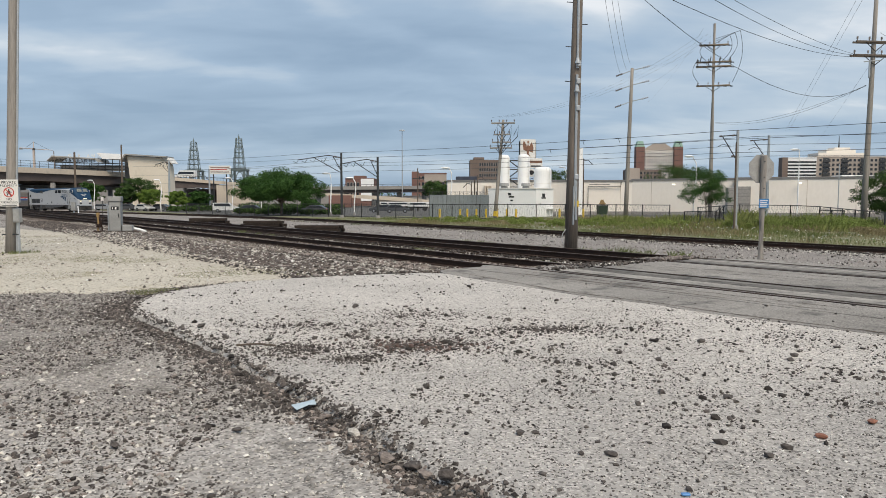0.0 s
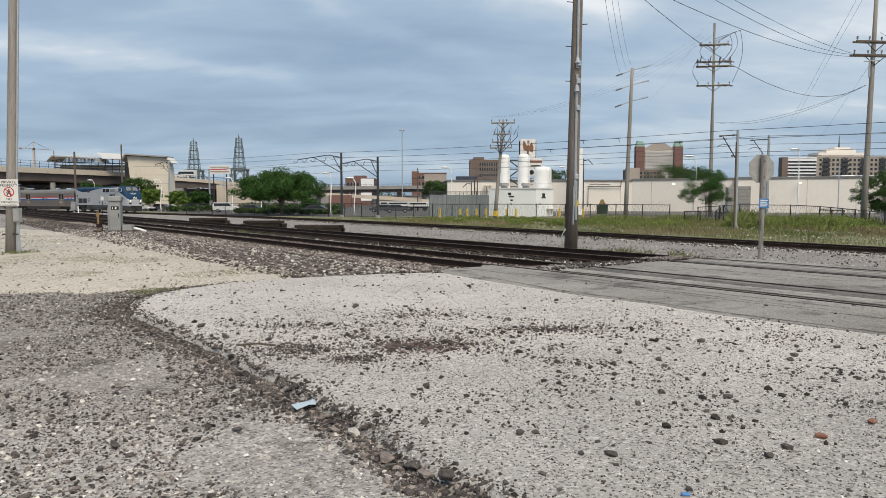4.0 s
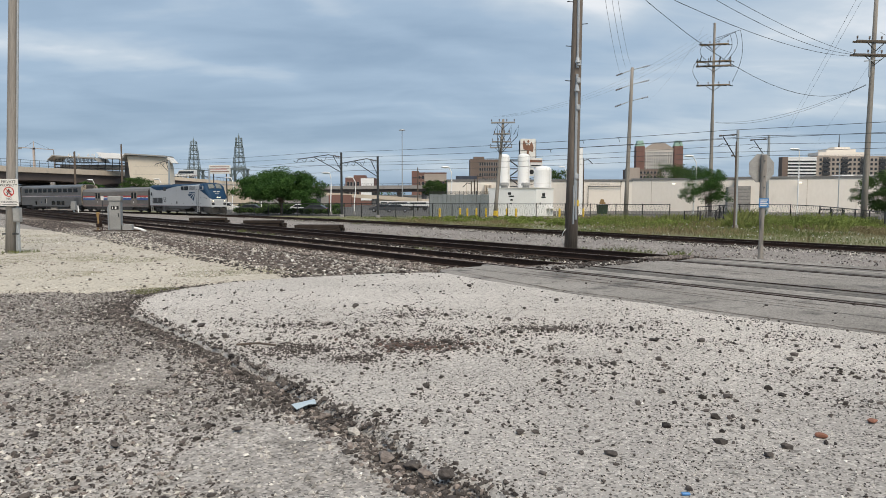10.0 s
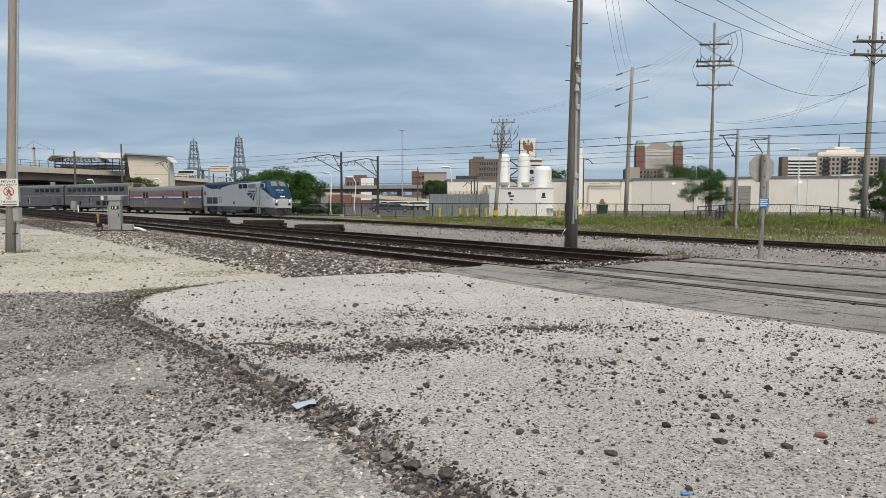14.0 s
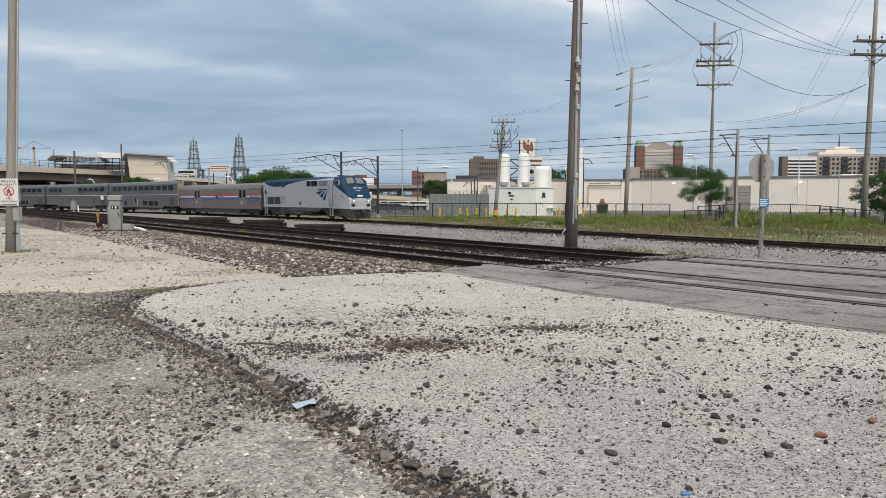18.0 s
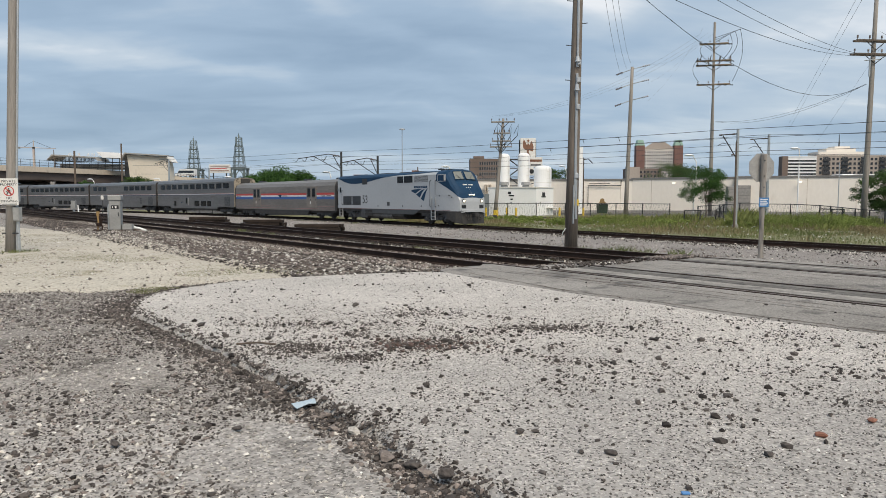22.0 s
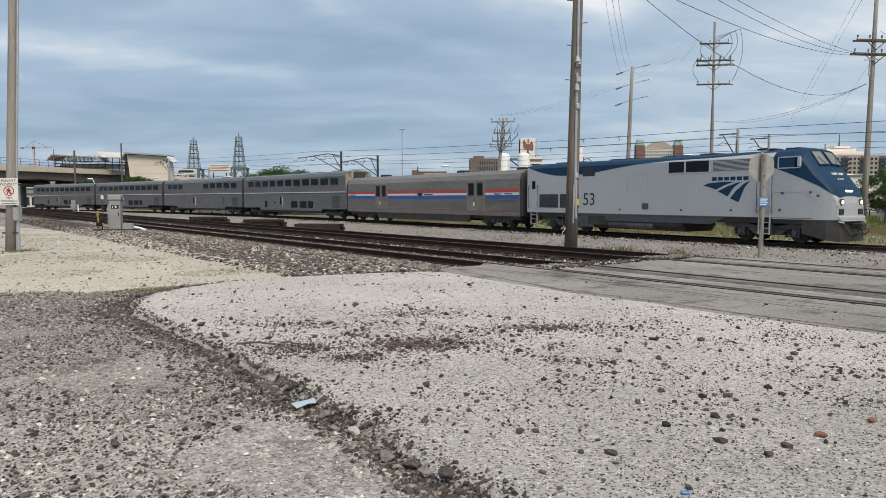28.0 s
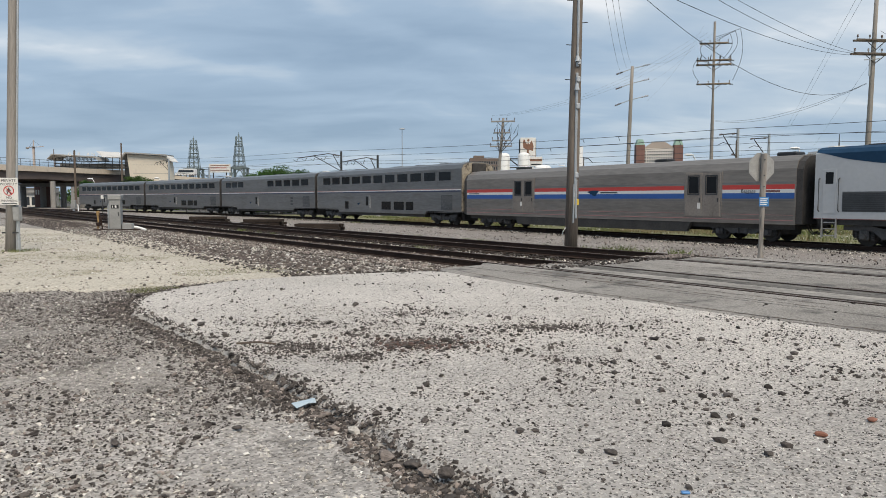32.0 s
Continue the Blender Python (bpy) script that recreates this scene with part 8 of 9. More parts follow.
def highway():
    g = thing("elevated_highway", "elevated concrete highway with dark spans beneath", "bridge", Matrix.Translation((0, 0, LOW)))
    Y = 255.0
    xx = lambda px: (px - 784) / 1246.4 * Y
    zz = lambda py: EYE + (354.8 - py) / 1246.4 * Y - LOW
    part("deck", plate(B(), [(xx(520), zz(331)), (xx(900), zz(328)), (xx(900), zz(334)), (xx(520), zz(337))], Y, Y + 14), CONCGREY, g)
    part("girder", plate(B(), [(xx(520), zz(337)), (xx(900), zz(334)), (xx(900), zz(339)), (xx(520), zz(342))], Y + 0.8, Y + 13), GIRDER, g)
    bm = B()
    for k in range(40):
        px = 525 + k * 9.5
        rod(bm, (xx(px), Y + 0.2, zz(331)), (xx(px), Y + 0.2, zz(327.5)), 0.07, 0.07, 4)
    rod(bm, (xx(520), Y + 0.2, zz(328)), (xx(900), Y + 0.2, zz(325)), 0.06, 0.06, 4)
    part("guard_rail", bm, DARKSTEEL, g)
    for px in (560, 610, 660, 705, 750, 800):
        part("column", rod(B(), (xx(px), Y + 5, 0), (xx(px), Y + 5, zz(339)), 0.9, 0.9, 12), CONCGREY, g)
    r = thing("highway_ramp", "pale concrete ramp curving down beside the highway", "bridge", Matrix.Translation((0, 0, LOW)))
    Y = 225.0
    o = [(xx(545) * 0.88, zz(342)), (xx(690) * 0.88, zz(349)), (xx(790) * 0.88, zz(357)), (xx(790) * 0.88, zz(361)), (xx(690) * 0.88, zz(356)), (xx(545) * 0.88, zz(347))]
    part("deck", plate(B(), o, 226, 234), CONCRETE, r)
    part("wall", plate(B(), [(xx(655) * 0.88, 0), (xx(655) * 0.88, zz(348)), (xx(790) * 0.88, zz(358)), (xx(790) * 0.88, 0)], 227, 233), CONCRETE, r)
    part("brick_wall", box(B(), xx(555) * 0.88, xx(600) * 0.88, 224.5, 226, 0, zz(346)), BRICKRED, r)


highway()


def lattice_tower(px, top, base, Y):
    """A lattice tower in three set-back stages with ring platforms, on four arched legs."""
    x = (px - 784) / 1246.4 * Y
    h, hb = (EYE + (354.8 - p) / 1246.4 * Y - LOW for p in (top, base))
    g = thing("lattice_tower", "tapering pale green lattice tower with ring platforms on arched legs", "tower", Matrix.Translation((x, Y, LOW)), group="lattice towers")
    u = Y / 1246.4
    n = 8
    stages = ((hb, hb + (h - hb) * 0.36, 10.6 * u, 9.4 * u), (hb + (h - hb) * 0.36, hb + (h - hb) * 0.68, 8.4 * u, 7.4 * u), (hb + (h - hb) * 0.68, h, 6.4 * u, 5.4 * u))
    at = lambda w, i, z: (w * math.cos(2 * math.pi * (i + 0.5) / n), w * math.sin(2 * math.pi * (i + 0.5) / n), z)
    for z0, z1, w0, w1 in stages:
        bm = B()
        zm, wm = (z0 + z1) / 2, (w0 + w1) / 2
        for i in range(n):
            rod(bm, at(w0, i, z0), at(w1, i, z1), 0.13, 0.11, 5)
            rod(bm, at(w0, i, z0), at(wm, i + 1, zm), 0.07, 0.07, 3, False)
            rod(bm, at(wm, i + 1, zm), at(w1, i, z1), 0.07, 0.07, 3, False)
            rod(bm, at(wm * 1.04, i, zm), at(wm * 1.04, i + 1, zm), 0.12, 0.12, 4)
        tagged(part("stage", bm, TOWERGREEN, g), kind="stuff")
        for nm, z, q in (("ring_platform", z0, 0.15), ("ring_rail", z0 + 0.7, 0.06)):
            part(nm, chain(B(), [at(w0 * 1.1, i, z) for i in range(n + 1)], q, 5), TOWERGREEN, g)
    w = 11.5 * u
    for sx in (-1, 1):
        for sy in (-1, 1):
            bm = box(B(), sx * w - 0.5, sx * w + 0.5, sy * w - 0.5, sy * w + 0.5, 0, hb - 0.9, 0.1)
            box(bm, sx * w - 0.8, sx * w + 0.8, sy * w - 0.8, sy * w + 0.8, hb - 0.9, hb - 0.3, 0.1)
            part("leg", bm, TOWERGREEN, g)
    bm = B()
    for s in (-1, 1):
        for k in range(8):
            a0, a1 = math.pi * k / 8, math.pi * (k + 1) / 8
            p = [(-w * 0.85 * math.cos(q), s * w, hb - 4.6 + 3.4 * math.sin(q)) for q in (a0, a1)]
            rod(bm, *p, 0.2, 0.2, 4)
        box(bm, -w, w, s * w - 0.3, s * w + 0.3, hb - 1.0, hb - 0.2)
        box(bm, s * w - 0.3, s * w + 0.3, -w, w, hb - 1.0, hb - 0.2)
    part("arch", bm, TOWERGREEN, g)
    bm = rod(B(), (0, 0, h - 0.3), (0, 0, h + 0.9), 0.45, 0.3, 8)
    rod(bm, (0, 0, h + 0.9), (0, 0, h + 1.9), 0.12, 0.04, 6)
    part("spire", bm, TOWERGREEN, g)


TOWERGREEN = mat("grey_green_tower_paint", (0.165, 0.205, 0.205), (0.12, 0.15, 0.15), 0.7)
lattice_tower(346, 252, 301, 330.0)
lattice_tower(425.5, 246, 299, 315.0)


CRANEPAINT = mat("pale_orange_crane_paint", (0.56, 0.47, 0.41), (0.48, 0.40, 0.35), 0.6)


def crane():
    Y = 420.0
    xx = lambda px: (px - 784) / 1246.4 * Y
    zz = lambda py: EYE + (354.8 - py) / 1246.4 * Y - LOW
    g = thing("tower_crane", "distant pale orange tower crane", "crane", Matrix.Translation((xx(65), Y, LOW)))
    part("mast", box(B(), -0.5, 0.5, -0.5, 0.5, 0, zz(266)), CRANEPAINT, g)
    top = part("slewing_top", box(B(), -0.6, 0.6, -0.6, 0.6, zz(267) - zz(266), 0.8), DARKSTEEL, g)
    top.matrix_basis = Matrix.Translation((0, 0, zz(266)))
    part("jib", rod(B(), (-8, 0, 0.5), (11.5, 0, 0.3), 0.28, 0.2, 5), CRANEPAINT, top)
    part("apex", rod(B(), (0, 0, 0.5), (0, 0, zz(252) - zz(266)), 0.4, 0.15, 5), CRANEPAINT, top)
    part("counterweight", box(B(), -8.2, -6.8, -0.6, 0.6, -0.4, 0.6), CONCGREY, top)
    part("tie_bar", rod(B(), (0, 0, zz(253) - zz(266)), (9, 0, 0.5), 0.08, 0.08, 4), DARKSTEEL, top)
    part("tie_bar", rod(B(), (0, 0, zz(253) - zz(266)), (-5, 0, 0.6), 0.08, 0.08, 4), DARKSTEEL, top)
    return top


CRANE_TOP = crane()


def hoarding():
    Y = 230.0
    xx = lambda px: (px - 784) / 1246.4 * Y
    zz = lambda py: EYE + (354.8 - py) / 1246.4 * Y - LOW
    g = thing("billboard", "white roadside billboard with unreadable red lines", "billboard", Matrix.Translation((xx(391), Y, LOW)))
    w = 19 / 1246.4 * Y
    part("panel", box(B(), -w, w, -0.1, 0.15, zz(309), zz(294), 0.03), SIGNWHITE, g)
    for k in range(3):
        part("line_bar", box(B(), -w * 0.85, w * (0.85 - 0.2 * (k % 2)), -0.13, -0.1, zz(297.6 + 4 * k), zz(296.4 + 4 * k)), RED if k == 1 else BROWNINK, g)
    for x in (-w * 0.6, w * 0.6):
        part("post", rod(B(), (x, 0.2, 0), (x, 0.2, zz(309)), 0.2, 0.2, 6), DARKSTEEL, g)


hoarding()

# ---- vehicles ----


def car(x, y, turn, paint, label, kind="car", scale=1.0):
    g = thing(kind if kind != "suv" else "car", label, "bus" if kind == "bus" else "car", Matrix.Translation((x, y, LOW)) @ Matrix.Rotation(radians(turn), 4, "Z"), group="parked vehicles")
    if kind == "bus":
        L, W, H = 7.0, 2.2, 2.7
        prof = [(-L / 2, 0.5), (L / 2, 0.5), (L / 2, 1.2), (L / 2 - 0.9, 1.4), (L / 2 - 1.4, 2.3), (L / 2 - 1.8, H), (-L / 2 + 0.1, H), (-L / 2, 2.4)]
        cab = [(-L / 2 + 0.3, 1.45), (L / 2 - 1.15, 1.45), (L / 2 - 1.55, 2.25), (-L / 2 + 0.3, 2.25)]
        wheels = (-2.2, 2.3)
    elif kind == "suv":
        L, W, H = 4.8, 1.9, 1.8
        prof = [(-L / 2, 0.4), (L / 2, 0.4), (L / 2, 0.95), (L / 2 - 1.2, 1.1), (L / 2 - 1.75, H), (-L / 2 + 0.15, H), (-L / 2, 1.1)]
        cab = [(-L / 2 + 0.3, 1.15), (L / 2 - 1.35, 1.15), (L / 2 - 1.8, 1.68), (-L / 2 + 0.35, 1.68)]
        wheels = (-1.45, 1.45)
    else:
        L, W, H = 4.6, 1.8, 1.45
        prof = [(-L / 2, 0.35), (L / 2, 0.35), (L / 2, 0.75), (L / 2 - 1.0, 0.92), (L / 2 - 1.8, H), (-L / 2 + 1.1, H), (-L / 2 + 0.35, 0.98), (-L / 2, 0.9)]
        cab = [(-L / 2 + 0.65, 0.98), (L / 2 - 1.2, 0.98), (L / 2 - 1.85, 1.36), (-L / 2 + 1.1, 1.36)]
        wheels = (-1.35, 1.4)
    bm = plate(B(), prof, -W / 2, W / 2)
    bmesh.ops.bevel(bm, geom=bm.edges[:], offset=0.06, segments=1, affect="EDGES")
    part("body", bm, paint, g)
    for s in (-1, 1):
        part("side_window", plate(B(), cab, s * (W / 2 - 0.03), s * (W / 2 + 0.008)), GLASSDARK, g)
        for wx in wheels:
            w = part("wheel", rod(B(), (wx, s * (W / 2 - 0.2), 0.34), (wx, s * (W / 2 + 0.02), 0.34), 0.34, 0.34, 14), TYRE, g)
            part("hub", rod(B(), (wx, s * (W / 2 + 0.01), 0.34), (wx, s * (W / 2 + 0.03), 0.34), 0.19, 0.17, 10), CARSILVER, w)
    for s in (-1, 1):
        part("headlight", box(B(), L / 2 - 0.08, L / 2 + 0.015, s * 0.6 - 0.15, s * 0.6 + 0.15, prof[2][1] - 0.2, prof[2][1] - 0.05), SIGNWHITE, g)
        part("tail_light", box(B(), -L / 2 - 0.015, -L / 2 + 0.05, s * 0.65 - 0.12, s * 0.65 + 0.12, 0.7, 0.9), RED, g)
    part("bumper", box(B(), L / 2 - 0.1, L / 2 + 0.06, -W / 2 + 0.05, W / 2 - 0.05, 0.36, 0.55, 0.03), GREYDARK, g)
    return g


car(-40.54, 132.0, 8, CARWHITE, "white sport utility vehicle parked by the fence", "suv")
for px_, Y_, tr_, pt_, lb_ in ((283, 151, 170, CARDARK, "dark parked car under the trees"), (184, 156, 5, CARSILVER, "silver parked car under the overpass"),
                               (222, 154, 182, CARDARK, "dark parked car under the overpass"), (440, 124, 184, CARDARK, "dark parked car by the fence"),
                               (556, 119, 176, CARDARK, "dark parked car in the lot"), (676, 131, 178, CARDARK, "dark parked car behind the fence"), (703, 127, 3, CARDARK, "dark parked car behind the fence")):
    car((px_ - 784) / 1246.4 * Y_, Y_, tr_, pt_, lb_)
MOVING_CAR = car(-63.22, 150.0, 0, CARWHITE, "pale silver car that drives off through the lot")
b_ = car(-87.9, 242.0, 176, CARWHITE, "small white bus on the overpass ramp", "bus")
b_.location.z = 8.98
for px_, Y_, w_ in ((741, 150, 2.2), (706, 160, 2.6), (690, 172, 2.4)):
    t_ = thing("trailer", "long white trailer parked behind the fence", "trailer", Matrix.Translation(((px_ - 784) / 1246.4 * Y_, Y_, LOW)), group="parked trailers")
    part("body", box(B(), -w_, w_, -1.2, 1.2, 0.9, 1.9, 0.06), CARWHITE, t_)
    part("chassis", box(B(), -w_ + 0.2, w_ - 0.2, -0.9, 0.9, 0.6, 0.9), UNDER, t_)
    for x_ in (-w_ * 0.7, w_ * 0.6):
        for s_ in (-1, 1):
            part("wheel", rod(B(), (x_, s_ * 0.95, 0.45), (x_, s_ * 1.15, 0.45), 0.45, 0.45, 12), TYRE, t_)
    part("window_band", box(B(), -w_ + 0.4, w_ - 0.6, -1.22, -1.19, 1.35, 1.7), GLASSDARK, t_)

# ---- trees, bushes and grass ----


def leaf_cloud(rng, centres, radii, n, size):
    """Leaves as small bent blades round clump centres: points and faces."""
    share = np.array(radii, float) ** 1.8
    c = rng.choice(len(centres), n, p=share / share.sum())
    d = rng.normal(0, 1, (n, 3))
    ln = np.linalg.norm(d, axis=1)[:, None]
    d /= ln
    p = np.array(centres)[c] + d * (rng.uniform(0, 1, n) ** 0.55 * np.array(radii, float)[c])[:, None] * np.array((1.1, 1.1, 0.75))
    u = rng.normal(0, 1, (n, 3)) + d * 0.4
    u /= np.linalg.norm(u, axis=1)[:, None]
    w = np.cross(u, rng.normal(0, 1, (n, 3)))
    w /= np.linalg.norm(w, axis=1)[:, None]
    s = size * rng.uniform(0.6, 1.3, n)[:, None]
    return np.stack([p - u * s, p + w * s * 0.45, p + u * s, p - w * s * 0.45], 1)


def leaf_mesh(name, q, material):
    n = len(q)
    me = bpy.data.meshes.new(name)
    me.from_pydata(q.reshape(-1, 3).tolist(), [], np.arange(n * 4).reshape(n, 4).tolist())
    me.materials.append(material)
    return me


def tree(x, y, height, spread, trunk_h, leaves, size, material, label, seed, squash=0.75, r=0.18, z=LOW, name="tree", lean=0.0, droop=0.0, clumps=34):
    rng = np.random.default_rng(seed)
    g = thing(name, label, "tree" if name == "tree" else "bush", Matrix.Translation((x, y, z)))
    bm = chain(B(), [(0, 0, -0.1), (0.05, 0, trunk_h * 0.5), (lean * 0.3, 0.05, trunk_h), (lean * 0.6, 0.1, height * 0.7)], r, 9, r * 0.3)
    part("trunk", bm, BARK, g)
    mid = trunk_h + (height - trunk_h) * 0.5
    centres, radii = [], []
    k = clumps if leaves > 3000 else 14
    tall = height - trunk_h
    reach = max(0.15 * tall, 0.5 * tall - 0.22 * spread)
    for i in range(k):
        a, v = rng.uniform(0, 2 * math.pi), rng.uniform(-1, 1)
        rr = math.sqrt(max(0.05, 1 - v * v * 0.8)) * rng.uniform(0.45, 0.95)
        c = Vector((lean + spread * rr * math.cos(a), spread * rr * math.sin(a) * 0.9, mid + reach * v - droop * rr * rr))
        centres.append(c[:])
        radii.append(spread * rng.uniform(0.16, 0.34) * (34 / max(clumps, 34)) ** 0.5)
        st = Vector((lean * 0.3, 0, trunk_h * rng.uniform(0.75, 1.25)))
        if i % 4 == 0:
            part("limb", chain(B(), [st, st.lerp(c, 0.5) + Vector((0, 0, 0.15 * spread * 0.3)), c], r * 0.35, 5, r * 0.08), BARK, g)
    for i in range(k // 2):
        a, v = rng.uniform(0, 2 * math.pi), rng.uniform(-0.9, 1)
        rr = math.sqrt(max(0.1, 1 - v * v * 0.7)) * rng.uniform(0.95, 1.18)
        centres.append((lean + spread * rr * math.cos(a), spread * rr * math.sin(a) * 0.9, mid + reach * 1.15 * v - droop * rr * rr))
        radii.append(spread * rng.uniform(0.10, 0.2))
    centres += [(lean, 0, mid), (lean * 0.5, 0, mid + 0.2 * height)]
    radii += [spread * 0.42, spread * 0.3]
    part("crown", leaf_mesh("crown", leaf_cloud(rng, centres, radii, leaves, size), material), None, g)
    return g


tree(-24.33, 106.0, 7.3, 6.3, 1.7, 66000, 0.125, LEAF, "broad green tree with a wide drooping crown behind the fence", 1, r=0.2, droop=0.8, clumps=80)
for px_, Y_, top_, sp_, mt_, lb_, sd_ in ((247, 165, 312, 4.2, LEAFDARK, "dark green tree before the station tower", 2), (266, 150, 334, 2.4, LEAFPALE, "fresh green small tree before the station tower", 3), (226, 160, 330, 2.4, LEAFDARK, "green small tree beside the overpass", 4),
                                          (316, 146, 337, 2.1, LEAFPALE, "fresh green small tree by the parking lot", 5), (355, 150, 337, 2.3, LEAF, "green small tree by the parking lot", 6), (162, 170, 322, 3.0, LEAF, "green tree under the overpass", 7),
                                          (775, 200, 318, 4.0, LEAFDARK, "dark green tree by the highway", 8), (988, 170, 296, 4.2, LEAFDARK, "dark green tree behind the tanks", 9), (1195, 210, 286, 7.5, LEAFDARK, "dark green tree behind the warehouse", 10),
                                          (1225, 220, 292, 6.0, LEAFDARK, "dark green tree behind the warehouse", 14), (550, 125, 352, 1.6, LEAF, "green shrub by the lot", 15)):
    h_ = EYE + (354.8 - top_) / 1246.4 * Y_ - LOW
    tree((px_ - 784) / 1246.4 * Y_, Y_, h_, sp_, h_ * 0.25, 15000, 0.07 + Y_ * 0.0004, mt_, lb_, sd_, clumps=46)
tree(31.31, 84.0, 6.67, 3.1, 1.5, 24000, 0.065, LEAF, "young green tree with an open crown by the fence", 11, r=0.1)
tree(38.5, 61.0, 5.1, 2.5, 1.0, 26000, 0.065, LEAFDARK, "dark green tree beside a power pole", 16, r=0.12)


def hedge(px0, px1, Y, top, seed):
    rng = np.random.default_rng(seed)
    g = thing("hedge", "dark green hedge along the parking lot", "hedge", Matrix.Translation((0, 0, LOW)))
    n = 16
    h = EYE + (354.8 - top) / 1246.4 * Y - LOW
    cs = [((px0 + (px1 - px0) * k / (n - 1) - 784) / 1246.4 * Y, Y + rng.uniform(-1, 1), h * rng.uniform(0.35, 0.6)) for k in range(n)]
    part("foliage", leaf_mesh("foliage", leaf_cloud(rng, cs, [h * 0.55] * n, 3000, 0.2), LEAFDARK), None, g)
    bm = B()
    for c in cs:
        rod(bm, (c[0], c[1], 0), (c[0], c[1], c[2]), 0.06, 0.03, 5)
    part("stems", bm, BARK, g)


def far_woods():
    """Distant tree tops along the horizon, all round."""
    rng = np.random.default_rng(40)
    cs, rs = [], []
    for k in range(420):
        a = rng.uniform(-1.25, 1.25)
        d = rng.uniform(330, 480)
        cs.append((d * math.sin(a), d * math.cos(a), LOW + rng.uniform(1, 5.5)))
        rs.append(rng.uniform(2.5, 5.5))
    q = leaf_cloud(rng, cs, rs, 26000, 0.9)
    tagged(new("far_woods", leaf_mesh("far_woods", q, LEAFDARK)), "distant dark green trees along the horizon", "trees", kind="stuff")


far_woods()


def backdrop_wall():
    """Dark grey backdrop blocks, added to darken the gap seen under the overpass."""
    g = thing("backdrop_wall", "long dark grey backdrop wall added beyond the overpass", "wall", Matrix.Translation((0, 0, LOW)))
    for x0, x1, y, h in ((-240, -150, 270, 6.0), (-150, -100, 285, 7.5), (-100, -40, 300, 5.0), (-40, 40, 320, 4.0)):
        part("wall", box(B(), x0, x1, y, y + 6, 0, h), CONCGREY, g)
        part("coping", box(B(), x0, x1, y - 0.3, y + 6.3, h, h + 0.4), ROOFGREY, g)


backdrop_wall()
hedge(300, 385, 142, 362, 31)
hedge(424, 505, 114, 368, 34)
hedge(500, 600, 113, 369, 35)
hedge(430, 520, 139, 358, 32)
hedge(515, 600, 138, 359, 33)


def grass(name, s0, s1, d0, d1, n, h0, h1, width, label, seed, material=None, keep=None, bare=-0.12):
    """Tall weeds as single bent blades over a strip of the plan."""
    rng = np.random.default_rng(seed)
    s, d = rng.uniform(s0, s1, n), rng.uniform(d0, d1, n)
    x, y = -0.610 * s + 0.7925 * d, 0.7925 * s + 0.610 * d
    k = np.array([noise.noise((a * 0.16, b * 0.16, seed)) + 0.5 * noise.noise((a * 0.7, b * 0.7, seed)) for a, b in zip(x, y)])
    ok = k > bare
    if keep:
        ok &= keep(x, y)
    x, y, k = x[ok], y[ok], k[ok]
    m = len(x)
    h = (h0 + (h1 - h0) * np.clip(0.15 + 1.5 * k, 0, 1)) * rng.uniform(0.4, 1.15, m)
    a = rng.uniform(0, 2 * np.pi, m)
    w = width * rng.uniform(0.6, 1.4, m)
    lean = rng.normal(0, 0.28, (m, 2)) * h[:, None]
    z = ground_z(x, y) - 0.04
    dx, dy = np.cos(a) * w, np.sin(a) * w
    v = np.stack([np.stack([x - dx, y - dy, z], -1), np.stack([x + dx, y + dy, z], -1), np.stack([x + lean[:, 0] * 0.4 + dx * 0.7, y + lean[:, 1] * 0.4 + dy * 0.7, z + h * 0.6], -1), np.stack([x + lean[:, 0], y + lean[:, 1], z + h], -1)], 1)
    me = leaf_mesh(name, v, material or BLADE)
    tagged(new(name, me), label, "grass", kind="stuff")
    return x, y, z, h


def leafy_weeds(name, cx, cy, rx, ry, n, h0, h1, size, label, seed, material, leaves=70):
    """Bushy weeds: small clouds of leaves over an oval of the plan, taller where the growth is thick."""
    rng = np.random.default_rng(seed)
    a, q = rng.uniform(0, 2 * np.pi, n), np.sqrt(rng.uniform(0, 1, n))
    x, y = cx + rx * q * np.cos(a), cy + ry * q * np.sin(a)
    k = np.array([noise.noise((u * 0.3, v * 0.3, seed)) + 0.4 * noise.noise((u, v, seed)) for u, v in zip(x, y)])
    ok = (k > -0.15) & off_line(x, y, 3.4)
    x, y, k = x[ok], y[ok], k[ok]
    h = (h0 + (h1 - h0) * np.clip(0.2 + 1.3 * k, 0, 1)) * rng.uniform(0.6, 1.1, len(x))
    c = np.stack([x, y, ground_z(x, y) + h * 0.55], -1)
    lv = leaf_cloud(rng, c, h * 0.55, len(x) * leaves, size)
    tagged(new(name, leaf_mesh(name, lv, material)), label, "weeds", kind="stuff")


def off_line(x, y, gap):
    i = np.arange(0, len(LINE_S), 8)
    lx, ly = LINE_X[i], LINE_Y[i]
    out = np.zeros(len(x), bool)
    for a in range(0, len(x), 4000):
        b = slice(a, a + 4000)
        out[b] = np.min((x[b, None] - lx) ** 2 + (y[b, None] - ly) ** 2, axis=1) > gap * gap
    return out


